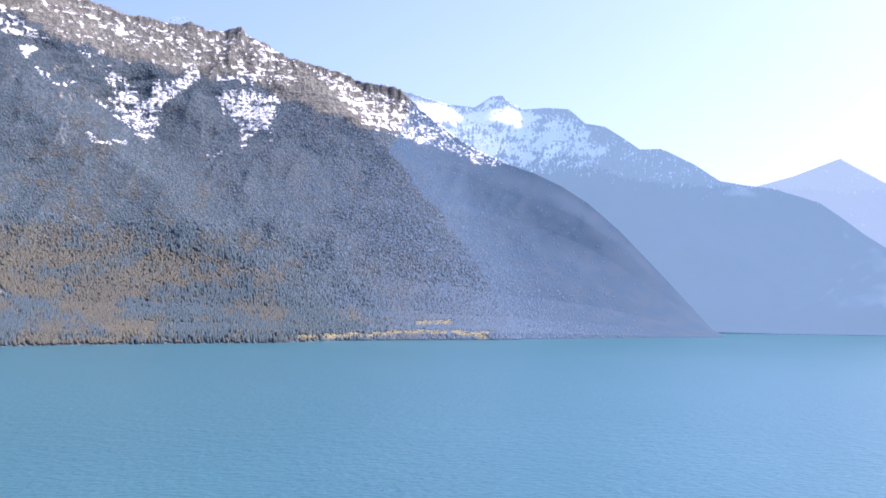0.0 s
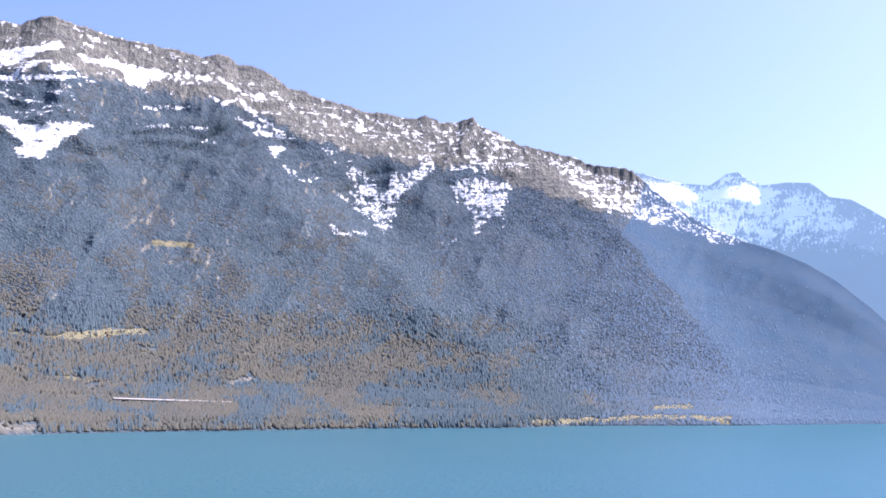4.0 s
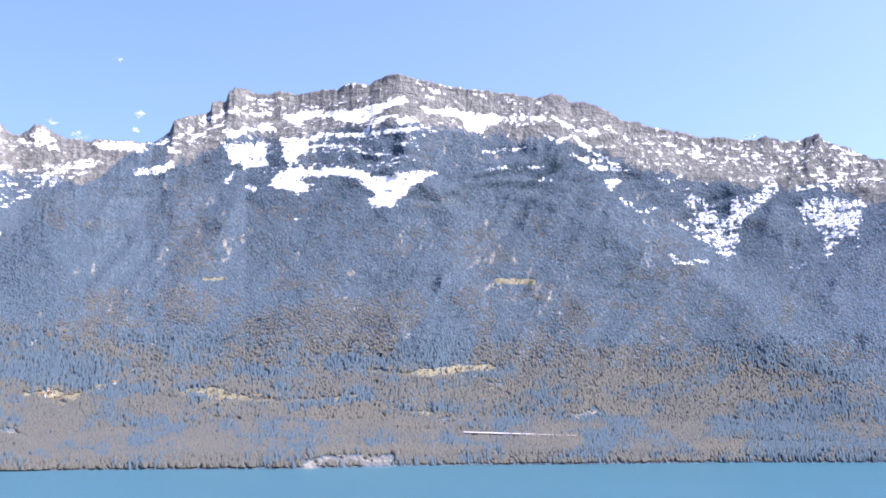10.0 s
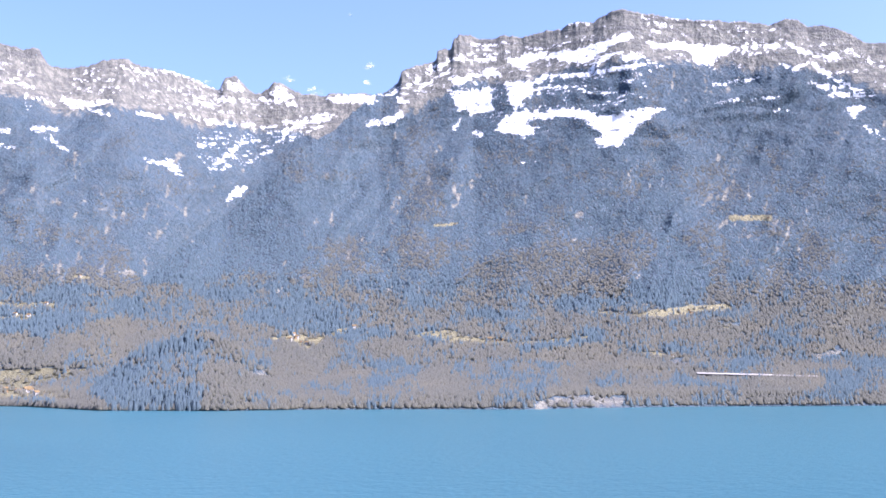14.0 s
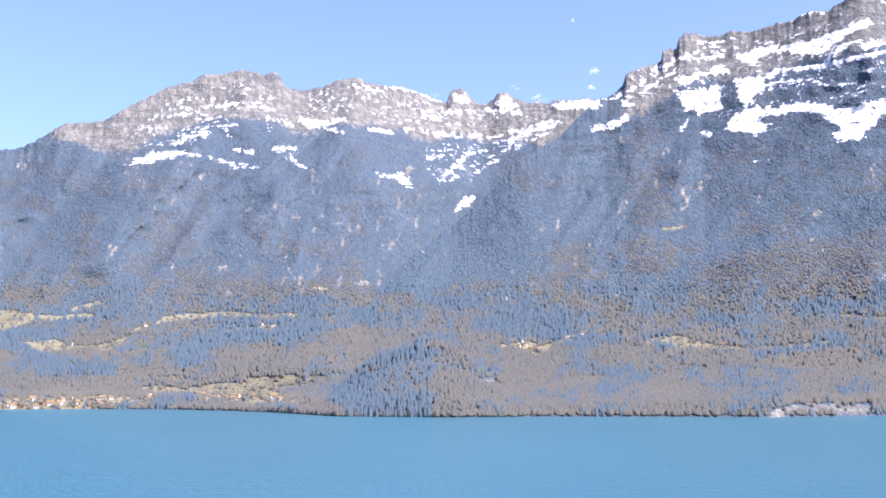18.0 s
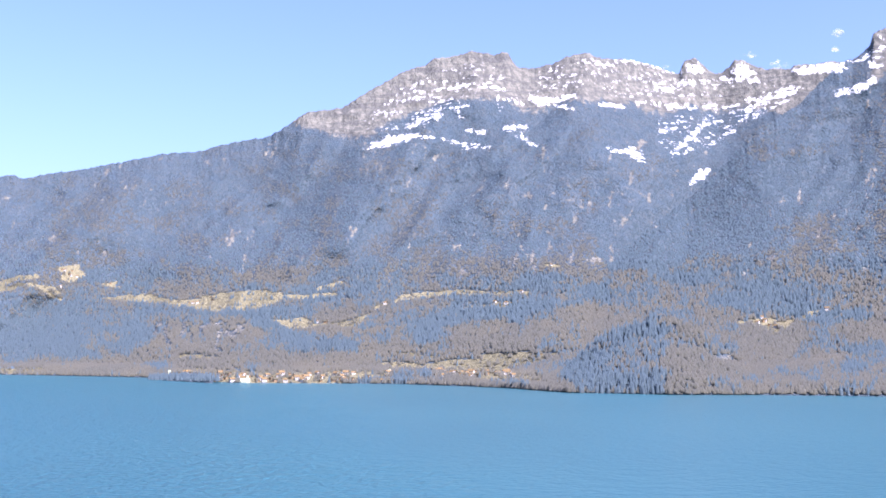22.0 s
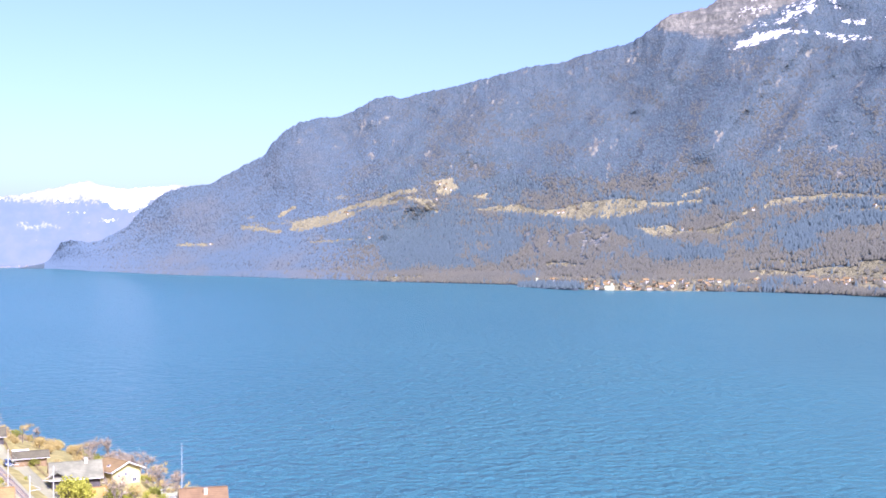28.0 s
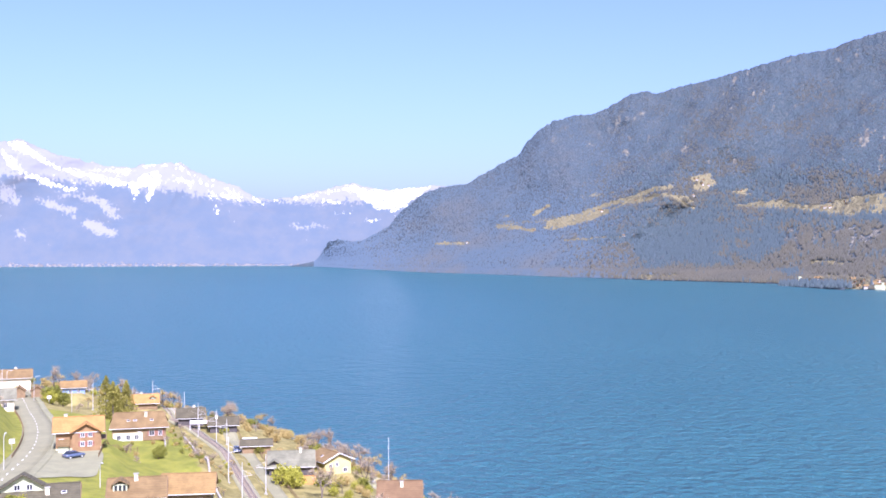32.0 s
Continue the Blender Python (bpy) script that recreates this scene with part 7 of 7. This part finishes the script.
for x, y, k, w in ((-286.9, -55.9, 0.95, 0), (-262.5, -72.0, 0.95, 2), (-376.7, -135.8, 1.3, 0), (-362.6, -182.9, 1.3, 0), (-371.0, -186.0, 1.2, 0), (-389.3, -194.6, 1.4, 0), (-302.3, -80.6, 1.1, 0), (-298.0, -84.0, 1.0, 1),
                   (-326.0, -150.5, 1.1, 1), (-329.5, -153.0, 1.0, 0), (-310.0, -147.0, 1.0, 1), (-233.8, -105.3, 0.8, 2), (-240.8, -108.3, 0.7, 2), (-228.0, -100.0, 0.7, 2), (-249.0, -92.0, 0.8, 2), (-304.0, -154.0, 0.9, 2),
                   (-321.0, -160.0, 0.9, 1), (-276.0, -161.5, 0.8, 2), (-268.0, -158.0, 0.8, 2)):
    plant("bare", x, y, k, w)
for k in range(70):
    s, n = leaf_rng.uniform(110, 420), leaf_rng.uniform(-30, 70)
    p = spot(np.array(s), np.array(n))
    plant(("straw", "bare", "bare", "green")[leaf_rng.randint(4)], p[0], p[1], leaf_rng.uniform(0.8, 1.5))
plant("bare", -38.4, 68.5, 1.9, 0)
garden_rng = np.random.RandomState(23)
for k in range(70):
    x, y = garden_rng.uniform(-262, -226), garden_rng.uniform(-112, -84)
    if min(math.hypot(x - q[0], y - q[1]) - q[3] for q in PADS) < 0.3 or ((x + 222) / 9) ** 2 + ((y + 96) / 8) ** 2 < 1:
        continue
    plant(("straw", "green", "straw", "bare", "lime")[garden_rng.randint(5)], x, y, garden_rng.uniform(0.25, 0.55))
for x, y, k in ((-241.9, -71.5, 2.3), (-244.0, -69.4, 1.9), (-238.4, -66.6, 2.2), (-306.5, -164.0, 2.2)):
    plant("lime", x, y, k)
for x, y, k in ((-318.0, -112.5, 1.35), (-321.0, -114.5, 1.2), (-274.0, -69.0, 1.15), (-277.0, -66.5, 1.0), (-281.0, -70.5, 0.9)):
    plant("bare", x, y, k, 0)
hedge("clipped yellow-green hedge by the lane", 28, 10.6, 38, 11.0, 1.0, 1.6, LIME)
hedge("clipped dark green hedge beside the railway", 55, 5.2, 66, 6.5, 0.9, 1.4, GREEN)
hedge("clipped yellow-green hedge below the large house", 12, -10.5, 15, -10.2, 1.6, 2.0, LIME)

# ---- far villages, farms and shore works across the lake ----
FAR_PLASTER = plain("weathered_plaster", (0.42, 0.4, 0.36), (0.54, 0.51, 0.46), 0.1, 0.9)
far_proto = []
for wall_mat, roof_mat, size, words in ((FAR_PLASTER, ROOF_BROWN, (13, 10, 4.5, 8.5), "white house with brown roof in the far lakeside village"), (TIMBER_BROWN, ROOF_DARK, (12, 10, 4.0, 8.0), "brown timber chalet with clay roof in the far village"),
                                        (FAR_PLASTER, ROOF_BROWN, (14, 11, 5.0, 9.0), "cream house with clay-tile roof in the far village"), (TIMBER_RED, ROOF_DARK, (10, 8, 3.0, 6.0), "small dark timber barn on the far slope")):
    L, Wd, ev, rd = size
    thing = holder("far_house", words, "house", Matrix.Identity(4), "houses across the lake")
    part("wall", extruded([(-Wd / 2 + 1, -6), (Wd / 2 - 1, -6), (Wd / 2 - 1, ev + 0.8), (0, rd - 0.3), (-Wd / 2 + 1, ev + 0.8)], -L / 2 + 1, L / 2 - 1), wall_mat, thing)
    for sign in (-1, 1):
        part("roof_slope", extruded([(0, rd), (sign * Wd / 2, ev), (sign * Wd / 2, ev + 0.5), (0, rd + 0.5)], -L / 2, L / 2), roof_mat, thing)
    for row in (1.0, 3.0):
        for k in (-0.28, 0.0, 0.28):
            part("window", boxed((k * L - 0.6, -Wd / 2 + 0.94, row), (k * L + 0.6, -Wd / 2 + 1.02, row + 1.2)), GLASS, thing)
    far_proto.append(thing)
far_used = set()


def far_house(massif, az, u, kind, scale=1.0):
    q, z, el = massif.shape(np.array([az]), np.array([u]))
    p = place(np.array([az]), q, z)[0]
    k = scale * float(q[0] / undrawn(q[0]))
    m = Matrix.Translation((p[0], p[1], p[2] + 1.0 * k)) @ Matrix.Rotation(radians(az + leaf_rng.uniform(-50, 50)), 4, "Z") @ Matrix.Diagonal((k, k, k, 1))
    ob = far_proto[kind]
    if kind in far_used:
        copy_thing(ob, m @ Matrix.Diagonal((1 / ob.scale[0], 1 / ob.scale[1], 1 / ob.scale[2], 1)))
    else:
        far_used.add(kind)
        ob.matrix_basis = m


for k in range(90):
    far_house(BACK, leaf_rng.uniform(70.2, 80.8), 0.006 + 0.04 * leaf_rng.rand() ** 1.6, (0, 1, 2, 1, 3)[k % 5], leaf_rng.uniform(0.75, 1.15))
for k in range(44):
    far_house(BACK, leaf_rng.uniform(63.8, 68.6), leaf_rng.uniform(0.03, 0.12), (1, 0, 1, 2)[k % 4], leaf_rng.uniform(0.8, 1.1))
for half, line in COVER["grass"]:
    az, el = line[len(line) // 2] if half else line.mean(0)
    if el < -0.25 or az < 24:
        continue
    massif = MAIN if az < 52 else BACK
    us = np.linspace(0.01, 0.7, 300)
    for k in range(1 if half else 3):
        at = az + leaf_rng.uniform(-0.5, 0.5)
        els = massif.shape(np.full(300, at), us)[2]
        far_house(massif, at, float(us[np.argmin(np.abs(els - el - leaf_rng.uniform(-0.1, 0.1)))]), (3, 1, 3, 0)[leaf_rng.randint(4)], 0.9)


def far_point(massif, az, u, forward=0.0):
    q, z, el = massif.shape(np.array([az]), np.array([u]))
    return place(np.array([az]), q - forward, z)[0], float(q[0] / undrawn(q[0]))


p, k = far_point(BACK, 77.8, 0.006)
hotel = holder("hotel", "large white lakeside hotel with stepped tower", "building", Matrix.Translation(p) @ Matrix.Rotation(radians(70), 4, "Z") @ Matrix.Diagonal((k, k, k, 1)))
part("wall", boxed((-11, -7, -5), (11, 7, 10)), PLASTER_WHITE, hotel)
part("tower", boxed((4, -8, -5), (9, -3, 15)), PLASTER_WHITE, hotel)
part("roof", extruded([(-8, 10), (0, 14.5), (8, 10)], -12, 12), ROOF_BROWN, hotel)
part("tower_roof", extruded([(-8.4, 15), (-5.5, 20), (-2.6, 15)], 3.6, 9.4), ROOF_DARK, hotel)
p, k = far_point(BACK, 70.6, 0.05)
chapel = holder("chapel", "small white chapel on a grassy rise", "building", Matrix.Translation(p) @ Matrix.Rotation(radians(60), 4, "Z") @ Matrix.Diagonal((k, k, k, 1)))
part("wall", boxed((-8, -4, -4), (8, 4, 6)), PLASTER_WHITE, chapel)
part("roof", extruded([(-5, 6), (0, 10), (5, 6)], -8.6, 8.6), ROOF_DARK, chapel)
part("tower", boxed((5, -2.5, -4), (9, 2.5, 13)), PLASTER_WHITE, chapel)
part("spire", extruded([(-2.8, 13), (0, 18), (2.8, 13)], 4.7, 9.3), ROOF_DARK, chapel)

# wooded spit with a castle
spit_az = np.linspace(79.4, 82.3, 40)
spit = []
for off, lift in ((-70, -3), (-30, 5), (10, 7), (60, 3), (90, -3)):
    q = 2600 + 70 * (spit_az - 79.4) + off
    taper = np.sin(np.clip((82.3 - spit_az) / 2.9, 0, 1) * 1.57) ** 0.5
    spit.append(place(spit_az, q, lake_level(q) + lift * taper - (1 - taper) * 3))
zero = np.zeros((5, 40))
tagged(grid_mesh("ground_spit", np.array(spit), {"snow": zero, "rock": zero, "meadow": zero}, TERRAIN), "narrow wooded spit reaching into the lake", "ground", kind="structure")
sp = np.concatenate([np.stack([*np.array(spit)[r].T, np.full(40, 0.95)], -1) for r in (1, 2, 3) for _ in range(3)])
sp[:, :2] += leaf_rng.normal(0, 9, (len(sp), 2))
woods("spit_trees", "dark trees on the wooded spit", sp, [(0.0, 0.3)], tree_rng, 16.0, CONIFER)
q = np.array([2790.0])
cp = place(np.array([81.45]), q, lake_level(q) + 5)[0]
castle = holder("castle", "pale stone castle with square tower on the spit", "building", Matrix.Translation(cp) @ Matrix.Rotation(radians(75), 4, "Z"))
part("wall", boxed((-8, -5, -5), (8, 5, 9)), PLASTER_CREAM, castle)
part("tower", boxed((-5, -6, -5), (1, 0, 17)), PLASTER_WHITE, castle)
part("roof", extruded([(-5.6, 9), (0, 13), (5.6, 9)], -8.6, 8.6), ROOF_DARK, castle)

# lake road gallery on the far shore
line_az = np.linspace(25.0, 31.0, 50)
gq, gz, ge = MAIN.shape(line_az, np.full(50, 0.13))
gq = np.convolve(np.pad(gq, 8, "edge"), np.ones(17) / 17, "valid") - 12
level = EYE + gq * np.tan(np.radians(np.interp(line_az, [25.0, 31.0], [-0.36, -0.22])))
rows = [place(line_az, gq + dq, level + dz) for dq, dz in ((0, -2.0), (0, 0.0), (5, 0.8), (11, 0.9), (30, -2.0))]
tagged(grid_mesh("road_gallery", np.array(rows), {}, STONE_WALL), "pale concrete road gallery along the far shore", "road", kind="structure")

# town at the lake's end: hundreds of tiny houses
town_bm = bmesh.new()
for k in range(300):
    az, u = leaf_rng.uniform(105.5, 124.0), 0.006 + 0.05 * leaf_rng.rand() ** 2.0
    if k % 5 == 0:
        u += leaf_rng.rand() * 0.06
    p, sc = far_point(FAR_EAST, az, u)
    t = Matrix.Translation(p) @ Matrix.Rotation(radians(az), 4, "Z")
    w, d, h = leaf_rng.uniform(2.5, 6) * 0.75, 3.0, leaf_rng.uniform(2.5, 5) * 0.8
    add_box(town_bm, (-w, -d, -3), (w, d, h), t)
town_me = bpy.data.meshes.new("far_town")
town_bm.to_mesh(town_me)
town_bm.free()
town_me.materials.append(plain("far_town_walls", (0.14, 0.135, 0.13), (0.3, 0.28, 0.26), 0.05, 0.9))
tagged(new("far_town", town_me), "tiny pale houses of a town at the lake end", "town", kind="stuff")

# small fair-weather clouds over the ridges
CLOUD, cloud_tree, cloud_bsdf = material("cloud_vapour")
cloud_bsdf.inputs["Base Color"].default_value = (0.9, 0.9, 0.92, 1)
cloud_bsdf.inputs["Roughness"].default_value = 1.0
thin = cloud_tree.nodes.new("ShaderNodeBsdfTransparent")
soft_mix = cloud_tree.nodes.new("ShaderNodeMixShader")
cloud_tree.links.new(maths(cloud_tree, "MULTIPLY", ramp(cloud_tree, noise_out(cloud_tree, 0.02, 4), 0.3, 0.7), 0.3), soft_mix.inputs[0])
cloud_tree.links.new(thin.outputs[0], soft_mix.inputs[1])
cloud_tree.links.new(cloud_bsdf.outputs[0], soft_mix.inputs[2])
cloud_tree.links.new(soft_mix.outputs[0], cloud_tree.nodes["Material Output"].inputs["Surface"])
for az, el, wide, high in ((48.5, 18.1, 26, 10), (47.5, 15.5, 44, 14), (51.6, 14.75, 44, 10), (47.5, 14.7, 26, 8), (50.3, 14.2, 55, 13), (15.2, 14.75, 48, 12), (55.9, 14.4, 34, 9)):
    bm = bmesh.new()
    c = place(np.array(az), 4880.0, EYE + 4880 * math.tan(radians(el)))
    for k in range(7):
        off = leaf_rng.normal(0, 1, 3) * np.array([wide * 0.42, wide * 0.42, high * 0.34])
        r = leaf_rng.uniform(0.5, 1.0) * high * math.exp(-abs(off[0]) / wide)
        bmesh.ops.create_icosphere(bm, subdivisions=2, radius=1.0, matrix=Matrix.Translation(Vector(c + off)) @ Matrix.Diagonal((r * 1.5, r * 1.5, r * 0.8, 1)))
    me = bpy.data.meshes.new("cloud")
    bm.to_mesh(me)
    bm.free()
    me.polygons.foreach_set("use_smooth", np.ones(len(me.polygons), bool))
    me.materials.append(CLOUD)
    ob = tagged(new("cloud", me), "small thin white cloud above the ridge", "cloud", "clouds")
    ob.visible_shadow = False
